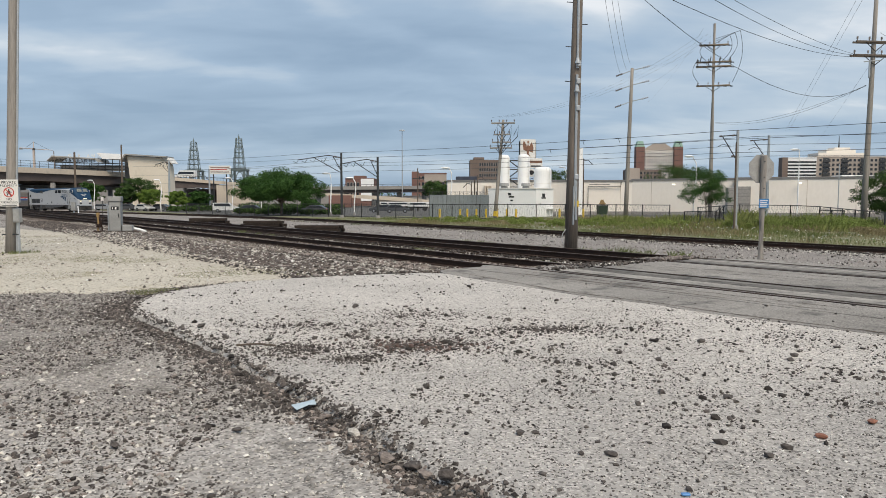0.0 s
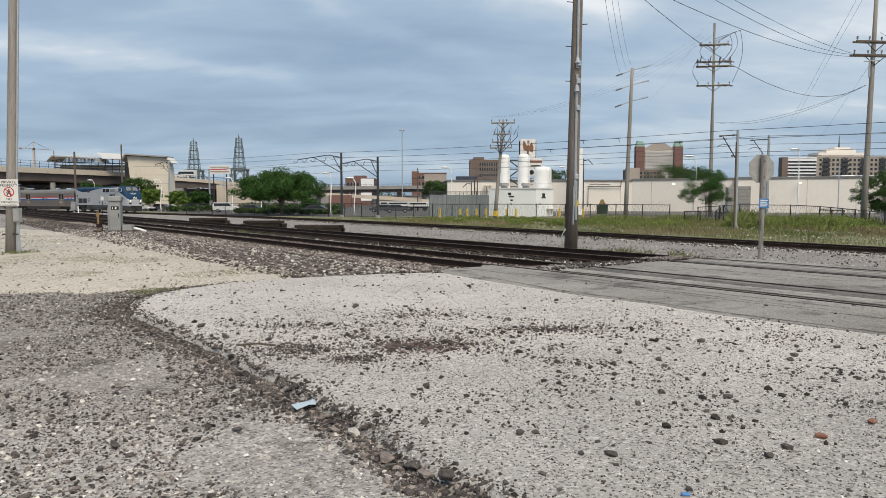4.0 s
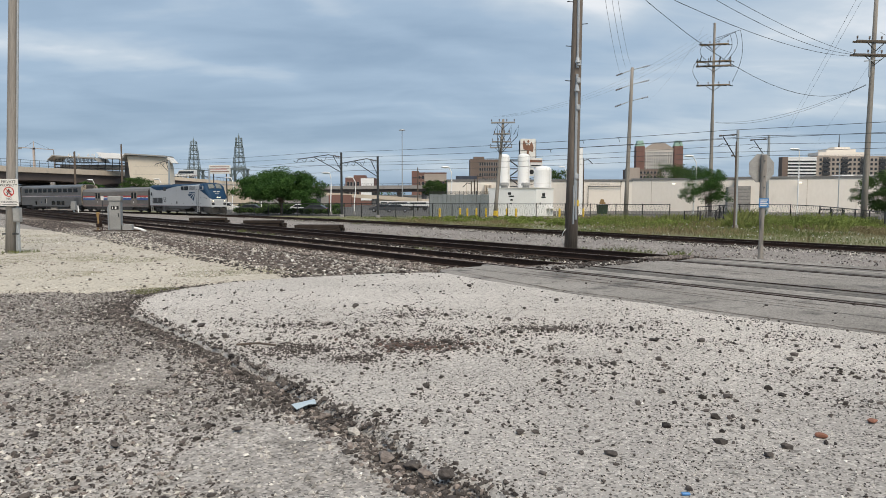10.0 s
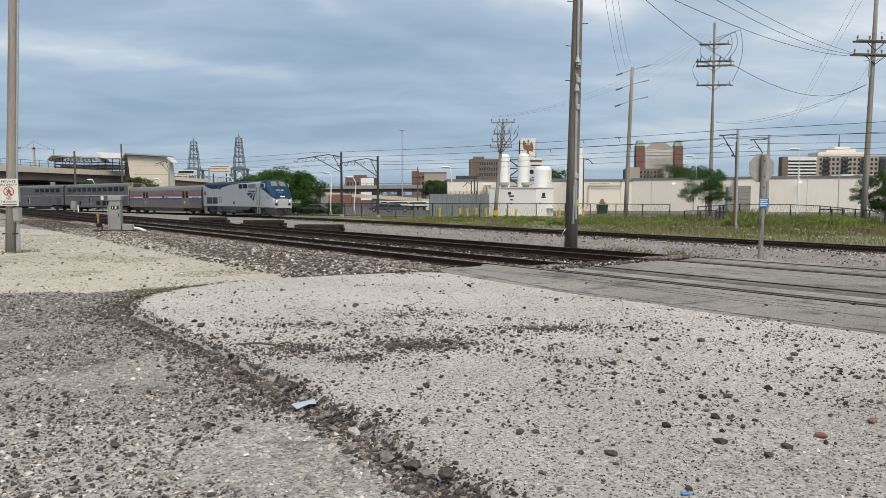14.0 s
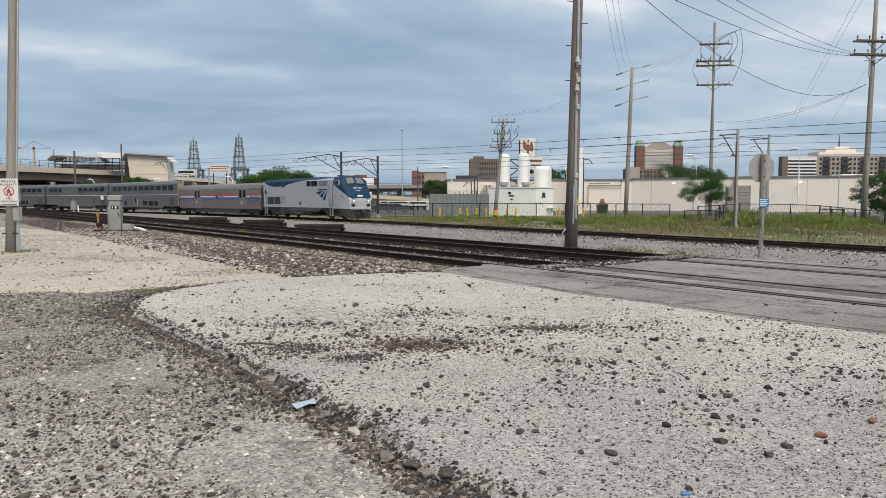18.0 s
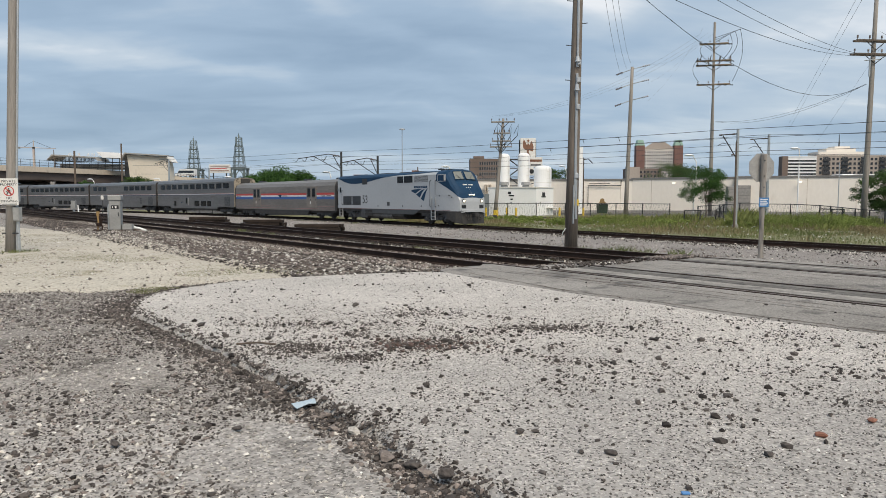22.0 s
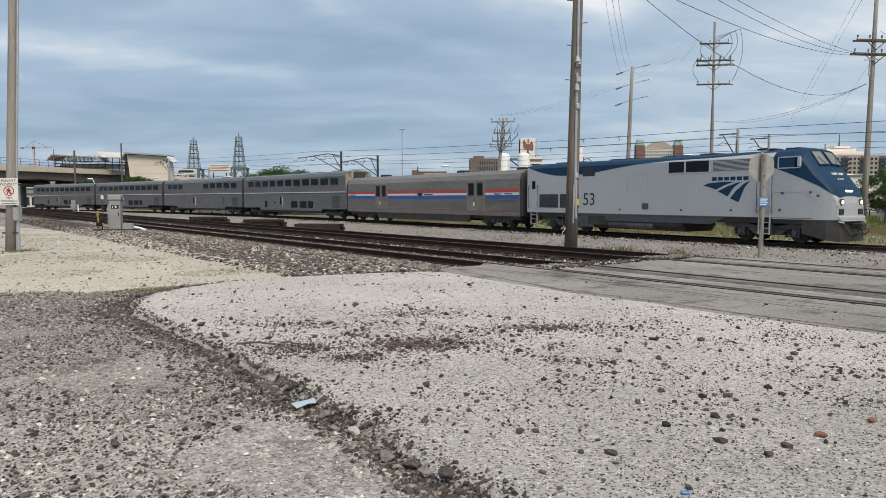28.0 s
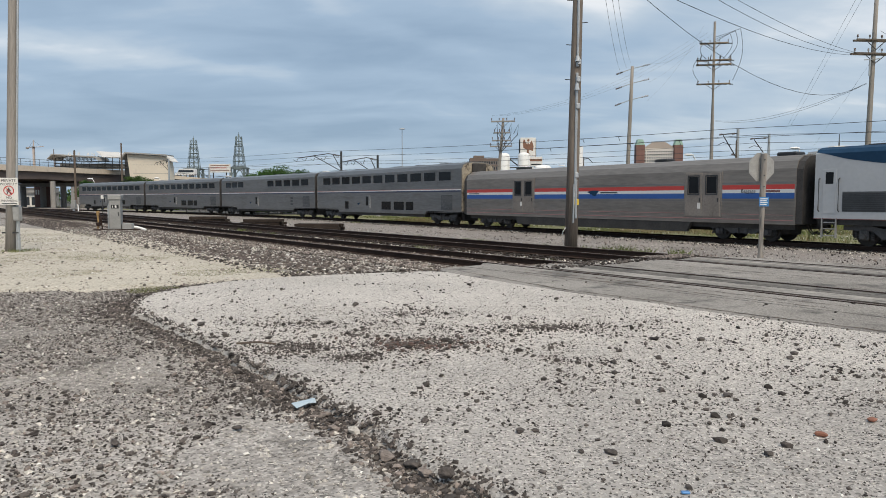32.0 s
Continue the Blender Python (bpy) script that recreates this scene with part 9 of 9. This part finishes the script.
gx, gy, gz, gh = grass("tall_grass", -45, 45, 35, 84, 85000, 0.08, 0.40, 0.012, "tall green weeds and grass along the main line", 3, None, lambda x, y: off_line(x, y, 3.0) & (y < 86 - 0.1 * x) & (y > 20))
grass("tall_grass", -45, 52, 38, 80, 170000, 0.15, 0.95, 0.010, "tall green weeds by the fence", 5, FRESHBLADE, lambda x, y: off_line(x, y, 6.5) & (x > 14) & (y < 76) & (y > 50 - 0.25 * (x - 25)), 0.02)
grass("tall_grass", 8, 50, 44, 68, 90000, 0.45, 1.7, 0.007, "tall green weeds in a thicket by the fence", 25, FRESHBLADE, lambda x, y: off_line(x, y, 5.5) & (np.hypot((x - 28.0) / 4.2, (y - 58.0) / 5.0) < 1), 0.0)
grass("dry_grass", -45, 60, 34, 80, 110000, 0.12, 0.55, 0.009, "dry straw-coloured grass among the weeds", 15, STRAW, lambda x, y: off_line(x, y, 2.8) & (y < 88) & (y > 18))
grass("low_weeds", 20, 78, 33.5, 48, 26000, 0.1, 0.42, 0.014, "low weeds beside the main line", 7, None, lambda x, y: off_line(x, y, 2.6))


leafy_weeds("leafy_weeds", 28.0, 58.0, 4.5, 5.5, 420, 0.4, 1.5, 0.045, "bushy tall green weeds by the fence", 61, WEEDLEAF, 110)
leafy_weeds("leafy_weeds", 33.0, 56.0, 4.0, 5.0, 240, 0.3, 1.1, 0.06, "bushy green weeds beside a power pole", 62, WEEDLEAF)
leafy_weeds("leafy_weeds", 15.0, 66.0, 9.0, 9.0, 620, 0.2, 0.8, 0.06, "low bushy weeds before the fence", 63, WEEDLEAF)
leafy_weeds("leafy_weeds", 5.0, 78.0, 9.0, 7.0, 460, 0.15, 0.6, 0.06, "low bushy weeds before the plant building", 64, WEEDLEAF)
leafy_weeds("leafy_weeds", 33.0, 46.0, 5.5, 5.0, 340, 0.15, 0.6, 0.05, "dry brownish weeds beside the main line", 65, STRAW)


def flowers():
    rng = np.random.default_rng(8)
    i = rng.choice(len(gx), 2600, replace=False)
    c = np.stack([gx[i], gy[i], gz[i] + gh[i] * 0.95], -1)
    q = leaf_cloud(rng, c, np.full(len(c), 0.06), 5200, 0.045)
    tagged(new("white_flowers", leaf_mesh("white_flowers", q, PETAL)), "small white flowers in the weeds", "flowers", kind="stuff")


flowers()


def weed_clump(x, y, z, h, n, seed, material, label, width=0.008, spread=0.25):
    rng = np.random.default_rng(seed)
    a, rr = rng.uniform(0, 2 * np.pi, n), spread * np.sqrt(rng.uniform(0, 1, n))
    px, py = rr * np.cos(a), rr * np.sin(a)
    hh = h * rng.uniform(0.4, 1.1, n)
    b = rng.uniform(0, 2 * np.pi, n)
    dx, dy = np.cos(b) * width, np.sin(b) * width
    lx, ly = rng.normal(0, 0.35, n) * h, rng.normal(0, 0.35, n) * h
    v = np.stack([np.stack([px - dx, py - dy, 0 * px], -1), np.stack([px + dx, py + dy, 0 * px], -1), np.stack([px + lx * 0.5 + dx, py + ly * 0.5 + dy, hh * 0.6], -1), np.stack([px + lx, py + ly, hh], -1)], 1)
    ob = tagged(new("weed", leaf_mesh("weed", v, material)), label, "weed", group="weeds among the tracks", kind="stuff")
    ob.matrix_basis = Matrix.Translation((x, y, z))


rw = random.Random(5)
for x_, y_, r_ in ((-10.6, 19.2, 1.2), (-9.2, 18.6, 0.9), (-7.9, 18.0, 0.8), (-11.5, 17.4, 1.0), (-4.9, 14.6, 0.7), (-4.0, 15.4, 0.8), (-3.2, 15.2, 0.7), (-2.6, 14.9, 0.5), (-15.5, 26.0, 1.6), (-18.0, 30.0, 1.6), (-4.9, 11.9, 0.45)):
    weed_clump(x_, y_, 0.0, 0.018, 1500, int(abs(x_) * 7), MOSSY, "low green weeds spreading over sandy ground", 0.004, r_)
for k_ in range(26):
    s_, d_ = rw.uniform(13, 36), rw.choice((13.6, 13.9, 17.4, 17.9, 18.4, 10.2))
    p_ = spot(s_, d_)
    weed_clump(p_[0], p_[1], float(ground_z(p_[0], p_[1])) - 0.08, rw.uniform(0.12, 0.32), 70, k_, BLADE, "small green weed growing in ballast")
for k_ in range(26):
    x_, y_ = rw.uniform(-20, -4.5), rw.uniform(13, 27)
    if 0.7925 * x_ + 0.61 * y_ < 8:
        weed_clump(x_, y_, 0.0, rw.uniform(0.010, 0.022), 520, 100 + k_, MOSSY, "thin low weeds on sandy ground", 0.004, 0.8)
for x_, y_, h_ in ((5.6, 21.6, 0.4), (6.3, 22.0, 0.3), (5.2, 22.3, 0.3), (7.4, 21.2, 0.25), (6.9, 20.6, 0.3), (4.3, 22.7, 0.25)):
    weed_clump(x_, y_, float(ground_z(x_, y_)) - 0.05, h_, 120, int(x_ * 10), BLADE, "green weed growing by the track", 0.01, 0.3)
weed_clump(-12.4, 20.6, 0.0, 0.10, 260, 77, BLADE, "dry weeds at the foot of a pole", 0.006, 0.5)

# ---- small things of the yard ----


def relay_cabinet():
    g = thing("signal_cabinet", "grey steel signal cabinet with a dark number plate", "cabinet", Matrix.Translation((-16.49, 35.54, -0.06)) @ Matrix.Rotation(radians(12), 4, "Z"))
    b = part("body", box(B(), -0.27, 0.27, -0.25, 0.25, 0.05, 1.62, 0.015), CABGREY, g)
    part("hood", box(B(), -0.31, 0.31, -0.3, 0.3, 1.54, 1.80, 0.03), CABGREY, g)
    part("foot", box(B(), -0.26, 0.26, -0.24, 0.24, 0.0, 0.06), CONCGREY, g)
    part("door", box(B(), -0.24, 0.24, -0.268, -0.25, 0.12, 1.46, 0.006), CABGREY, g)
    part("handle", box(B(), 0.16, 0.2, -0.30, -0.265, 0.75, 0.95, 0.006), DARKSTEEL, g)
    p = part("number_plate", box(B(), -0.16, 0.2, -0.28, -0.268, 1.12, 1.3, 0.003), BLACKPAINT, g)
    part("plate_bar", box(B(), 0.02, 0.1, -0.284, -0.28, 1.15, 1.27), SIGNWHITE, p)
    part("plate_bar", box(B(), -0.1, -0.06, -0.284, -0.28, 1.16, 1.26), SIGNWHITE, p)
    part("battery_box", box(B(), 0.32, 0.78, -0.22, 0.22, 0.0, 0.36, 0.02), CABGREY, g)
    part("side_pipe", chain(B(), [(-0.33, -0.1, 0), (-0.33, -0.1, 1.2), (-0.27, -0.1, 1.35)], 0.04, 8), GALV, g)
    c = thing("conduit_pipe", "white plastic pipe end lying on the ballast", "pipe", Matrix.Translation((-15.85, 36.0, 0.07)))
    part("pipe", chain(B(), [(0, 0, 0.05), (0.35, 0.02, -0.02), (0.66, 0.0, -0.13)], 0.065, 12), WHITE, c)
    part("collar", rod(B(), (-0.08, -0.03, 0.06), (0.05, 0.02, 0.05), 0.11, 0.11, 12), SIGNWHITE, c)


relay_cabinet()


def switch_stand():
    g = thing("switch_stand", "rusty yellow switch stand", "switch stand", Matrix.Translation((-16.9, 34.6, -0.06)))
    part("base", box(B(), -0.2, 0.2, -0.25, 0.25, 0, 0.12, 0.02), RUST, g)
    part("upright", chain(B(), [(-0.06, 0, 0.1), (-0.03, 0, 0.5), (-0.06, 0, 0.95)], 0.05, 7, 0.04), RUSTYELLOW, g)
    part("upright", chain(B(), [(0.16, 0.05, 0.1), (0.10, 0.02, 0.5), (0.02, 0, 0.9)], 0.035, 6, 0.03), RUST, g)
    part("target", box(B(), -0.12, 0.05, -0.03, 0.03, 0.78, 1.0, 0.02), RUSTYELLOW, g, "small chipped yellow target plate")
    part("gear_box", box(B(), -0.1, 0.1, -0.12, 0.08, 0.28, 0.45, 0.03), RUST, g)
    part("lever", chain(B(), [(0.05, -0.1, 0.4), (0.26, -0.14, 0.62), (0.30, -0.15, 0.8)], 0.025, 6), RUST, g)
    part("rod", rod(B(), (0, 0, 0.08), (1.6, 1.0, 0.06), 0.025, 0.025, 6), RUST, g)


switch_stand()


def tie_stack(x, y, turn, nx, nz, label, seed, L=2.6):
    rnd = random.Random(seed)
    g = thing("sleeper_stack", label, "timber stack", Matrix.Translation((x, y, float(ground_z(x, y)) - 0.12)) @ Matrix.Rotation(radians(turn), 4, "Z"), group="stacks of old sleepers")
    for k in range(nz):
        for i in range(nx - (1 if k == nz - 1 else 0)):
            o = part("sleeper", TIE_MESH, None, g)
            o.matrix_basis = Matrix.Translation((i * 0.25 + rnd.uniform(-0.03, 0.03), rnd.uniform(-0.12, 0.12), 0.2 + k * 0.19)) @ Matrix.Rotation(radians(rnd.uniform(-3, 3)), 4, "Z")


tie_stack(-16.85, 50.2, 88, 5, 3, "neat stack of dark old railway sleepers", 1)
tie_stack(-11.9, 46.2, 84, 5, 3, "ragged stack of dark old railway sleepers", 2)
tie_stack(-7.3, 41.2, 86, 5, 3, "stack of dark old railway sleepers beside the yard track", 3)
tie_stack(-5.3, 40.0, 60, 3, 1, "few loose old sleepers beside the yard track", 4)


def dwarf_signal():
    g = thing("dwarf_signal", "small grey trackside equipment box on a post", "signal box", Matrix.Translation((-44.9, 85.8, -0.15)))
    part("post", rod(B(), (0, 0, 0), (0, 0, 0.5), 0.12, 0.12, 8), GALV, g)
    part("box", box(B(), -0.28, 0.28, -0.25, 0.25, 0.45, 1.1, 0.03), CABGREY, g)
    part("head", box(B(), -0.24, 0.24, -0.22, 0.22, 1.1, 1.5, 0.03), CABGREY, g)
    part("marker_post", rod(B(), (0.62, -0.1, 0), (0.55, -0.1, 1.0), 0.07, 0.07, 8), WHITE, g)
    m = thing("marker_post", "slim trackside post with a white plate", "marker post", Matrix.Translation((-38.6, 80.0, -0.2)))
    part("post", rod(B(), (0, 0, 0), (0, 0, 2.2), 0.04, 0.04, 6), DARKSTEEL, m)
    part("plate", box(B(), -0.16, 0.16, -0.06, -0.03, 1.7, 2.15, 0.01), SIGNWHITE, m)


dwarf_signal()


def rock(x, y, r, material, label, seed, z=0.03, flat=0.6):
    rnd = random.Random(seed)
    cuts = [Vector((rnd.gauss(0, 1), rnd.gauss(0, 1), rnd.gauss(0, 1))).normalized() for _ in range(9)]
    bm = B()
    bmesh.ops.create_icosphere(bm, subdivisions=3, radius=1)
    for v in bm.verts:
        k = 1 + 0.12 * noise.noise(v.co * 5 + Vector((seed, 0, 0)))
        for c in cuts:
            t = v.co.dot(c) - 0.62
            if t > 0:
                v.co -= c * t
        v.co = Vector((v.co.x * r * 1.25 * k, v.co.y * r * 0.9 * k, v.co.z * r * flat * k))
    solid("rock", bm, material, label, "rock", Matrix.Translation((x, y, z + r * flat * 0.72)) @ Matrix.Rotation(rnd.uniform(0, 6), 4, "Z"), "larger rocks on the pavement")


for k_, (x_, y_, r_, m_, l_) in enumerate(((2.42, 4.41, 0.042, STONE_R, "reddish broken brick piece on the pavement"), (1.0, 4.1, 0.045, STONE_D, "dark rounded rock on the pavement"), (0.83, 4.12, 0.03, STONE_D, "dark small rock on the pavement"),
                                           (0.50, 4.48, 0.045, STONE_D, "dark flat rock on the pavement"), (0.60, 4.5, 0.03, STONE_D, "dark flat rock on the pavement"), (1.93, 4.08, 0.042, STONE_D, "grey rock on the pavement"), (2.93, 4.71, 0.05, STONE_R, "brown rock on the pavement"),
                                           (2.72, 4.85, 0.03, STONE_D, "dark rock on the pavement"), (1.29, 3.6, 0.03, STONE_D, "dark rock on the pavement"), (-0.34, 4.14, 0.075, STONE_B, "tan rock at the broken pavement edge"), (-0.18, 4.02, 0.07, STONE_D, "dark rock at the broken pavement edge"),
                                           (-0.6, 4.62, 0.06, STONE_P, "pale flat rock at the broken pavement edge"), (-0.1, 3.9, 0.06, STONE_B, "brown rock at the broken pavement edge"), (0.02, 3.75, 0.065, STONE_D, "dark rock at the broken pavement edge"),
                                           (-0.75, 4.7, 0.05, STONE_B, "brown rock at the broken pavement edge"), (-1.4, 4.7, 0.045, STONE_D, "dark rock in the gravel"), (-2.1, 4.4, 0.05, STONE_D, "dark rock in the gravel"), (-0.85, 5.0, 0.05, STONE_B, "brown rock at the broken pavement edge"),
                                           (2.05, 6.6, 0.05, STONE_D, "dark rock on the pavement"), (1.75, 6.9, 0.045, STONE_D, "dark rock on the pavement"), (3.3, 6.6, 0.05, STONE_D, "dark rock on the pavement"), (-1.25, 9.95, 0.07, STONE_D, "dark rock on the pavement"), (-2.9, 8.35, 0.07, STONE_D, "dark rock on the pavement"))):
    rock(x_, y_, r_ * 0.78, m_, l_, k_, 0.03 if x_ > -0.0 or k_ > 20 else -0.02)


def litter():
    bm = B()
    loft(bm, [[(-0.08, -0.06, 0.0), (0.02, -0.05, 0.02), (0.09, -0.03, 0.006), (0.10, 0.02, 0.03), (0.0, 0.05, 0.012), (-0.09, 0.02, 0.02)],
              [(-0.08, -0.06, 0.004), (0.02, -0.05, 0.024), (0.09, -0.03, 0.01), (0.10, 0.02, 0.034), (0.0, 0.05, 0.016), (-0.09, 0.02, 0.024)]])
    solid("plastic_scrap", bm, PLASTIC, "crumpled pale blue plastic scrap on the gravel", "litter", Matrix.Translation((-1.05, 5.21, 0.0)) @ Matrix.Rotation(0.6, 4, "Z"))
    bm = chain(B(), [(-0.22, 0, 0.01), (0, 0.03, 0.02), (0.2, -0.02, 0.01)], 0.011, 6)
    solid("stick", bm, BARK, "dark broken stick on the pavement", "stick", Matrix.Translation((-1.94, 7.27, 0.03)))
    bm = box(B(), -0.022, 0.022, -0.012, 0.012, 0, 0.012, 0.003)
    solid("plastic_chip", bm, mat("bright_blue_plastic", (0.08, 0.25, 0.55), None, 0.4), "small bright blue plastic chip on the pavement", "litter", Matrix.Translation((1.25, 3.53, 0.034)))
    bm = box(B(), -0.1, 0.1, -0.015, 0.015, 0, 0.02, 0.004)
    solid("wood_chip", bm, POLEGREY, "pale wood splinter in the gravel", "stick", Matrix.Translation((-4.3, 8.9, 0.0)) @ Matrix.Rotation(0.3, 4, "Z"))


litter()


def under_bridge():
    """Pale platform wall, sheds and posts seen below the overpass."""
    Y = 200.0
    xx = lambda px: (px - 784) / 1246.4 * Y
    zz = lambda py: EYE + (354.8 - py) / 1246.4 * Y - LOW
    g = thing("platform_shed", "pale low platform shed beyond the overpass", "building", Matrix.Translation((0, 0, LOW)))
    part("wall", box(B(), xx(40), xx(88), Y, Y + 5, 0, zz(346)), SIGNWHITE, g)
    part("roof", box(B(), xx(38), xx(90), Y - 0.6, Y + 5.5, zz(346), zz(344)), ROOFGREY, g)
    for px in (48, 58, 68, 78):
        part("opening", box(B(), xx(px), xx(px + 6), Y - 0.06, Y, 0.4, zz(352)), GLASSDARK, g)
    g = thing("brick_shed", "small red brick shed with pale windows", "building", Matrix.Translation((0, 0, LOW)))
    part("wall", box(B(), xx(92), xx(106), Y - 8, Y - 3, 0, zz(334)), BRICKRED, g)
    for k in range(3):
        part("window", box(B(), xx(94 + 4 * k), xx(96.5 + 4 * k), Y - 8.06, Y - 7.98, zz(348), zz(340)), SIGNWHITE, g)
    g = thing("brick_building", "brick building with pale windows seen under the overpass", "building", Matrix.Translation((0, 0, LOW)))
    part("wall", box(B(), xx(195), xx(216), Y + 20, Y + 28, 0, zz(330)), BRICKRED, g)
    for k in range(3):
        for j in range(2):
            part("window", box(B(), xx(197 + 6 * k) , xx(200 + 6 * k), Y + 19.94, Y + 20.02, zz(343 + 9 * j), zz(336 + 9 * j)), SIGNWHITE, g)
    for px, yy in ((96, 168), (150, 176)):
        c = thing("column", "round concrete column under the overpass", "column", Matrix.Translation(((px - 784) / 1246.4 * yy, yy, LOW)))
        part("shaft", rod(B(), (0, 0, 0), (0, 0, 6.4), 0.6, 0.6, 12), CONCGREY, c)


under_bridge()


def smoke_puffs():
    out = []
    for k in range(6):
        bm = B()
        bmesh.ops.create_icosphere(bm, subdivisions=3, radius=1)
        for v in bm.verts:
            f = 1 + 0.45 * noise.noise(v.co * 1.3 + Vector((k * 3, 0, 0)))
            v.co = v.co * f * (0.55 + 0.06 * k)
        ob = solid("exhaust_puff", bm, SMOKE, "faint dark puff of diesel exhaust over the locomotive", "smoke", None, "puffs of exhaust", smooth=True)
        ob.visible_shadow = False
        out.append(ob)
    return out


PUFFS = smoke_puffs()

# ---- what moves ----
TIMES = (0, 2, 6, 9, 13, 19, 23, 25, 28, 32)
PLACES = (149.9, 139.98, 120.5, 105.9, 87.35, 59.95, 42.0, 32.65, 18.1, -0.9)
PACE = np.polyfit(TIMES, PLACES, 5)


def front_at(t):
    """Where along the main line the train's front is at t seconds."""
    return float(np.polyval(PACE, t))


def motions():
    ts = [0.5 * k for k in range(65)]
    for ob, off, length, b1, b2 in TRAIN:
        rows = []
        for t in ts:
            u = front_at(t) + off
            p, q = (Vector((*on_line(u + b)[:2], RAIL_TOP)) for b in (b1, b2))
            f = (p - q).normalized()
            o = p + f * b1
            rows.append((t, pose(o.x, o.y, o.z, 0, 0, math.degrees(math.atan2(f.y, f.x)))))
        walk(ob, rows)
    for w, x, r in ROLLING:
        walk(w, [(0.1 * k, Matrix.Translation((x, 0, r)) @ Matrix.Rotation((front_at(0) - front_at(0.1 * k)) / r, 4, "Y")) for k in range(321)])

    # the pale car pulls out from under the trees and crosses the lot
    drive = [(0, -63.4, 150.0), (5, -63.4, 150.0), (6, -59.0, 146.5), (7, -51.2, 141.0), (8, -42.2, 137.0), (9, -33.0, 131.5), (10, -25.6, 129.4), (11, -17.6, 128.2), (12, -9.6, 127.2), (13, -3.0, 126.6), (14.5, -0.6, 126.4), (32, -0.6, 126.4)]
    rows = []
    for i, (t, x, y) in enumerate(drive):
        a, b = drive[max(i - 1, 0)], drive[min(i + 1, len(drive) - 1)]
        h = math.degrees(math.atan2(b[2] - a[2], b[1] - a[1])) if 2 <= i < 10 else (-30.0 if i < 2 else -8.0)
        rows.append((t, pose(x, y, LOW, 0, 0, h)))
    walk(MOVING_CAR, rows)
    # the crane's top slews slowly
    walk(CRANE_TOP, [(t, Matrix.Translation(CRANE_TOP.matrix_basis.translation) @ Matrix.Rotation(radians(a), 4, "Z")) for t, a in ((0, 60), (17, 42), (24, 18), (28, -8), (32, -34))])
    # exhaust: each puff leaves the stack in turn and rises straight up
    for k, ob in enumerate(PUFFS):
        t0 = 23.0 + 0.24 * k
        rows = []
        for t in [float(q) for q in range(0, 23)] + [t0 + 0.25 * q for q in range(0, 20)] + [32.0]:
            te = min(t, t0)
            x, y, _ = on_line(front_at(te) + 12.0)
            rise = max(t - t0, 0.0)
            rows.append((t, Matrix.Translation((x - 0.15 * rise, y, RAIL_TOP + 3.0 + 3.4 * rise + (0.5 * rise * rise if rise > 2.2 else 0.0))) @ Matrix.Rotation(0.3 * rise + k, 4, "Z")))
        walk(ob, rows)


motions()
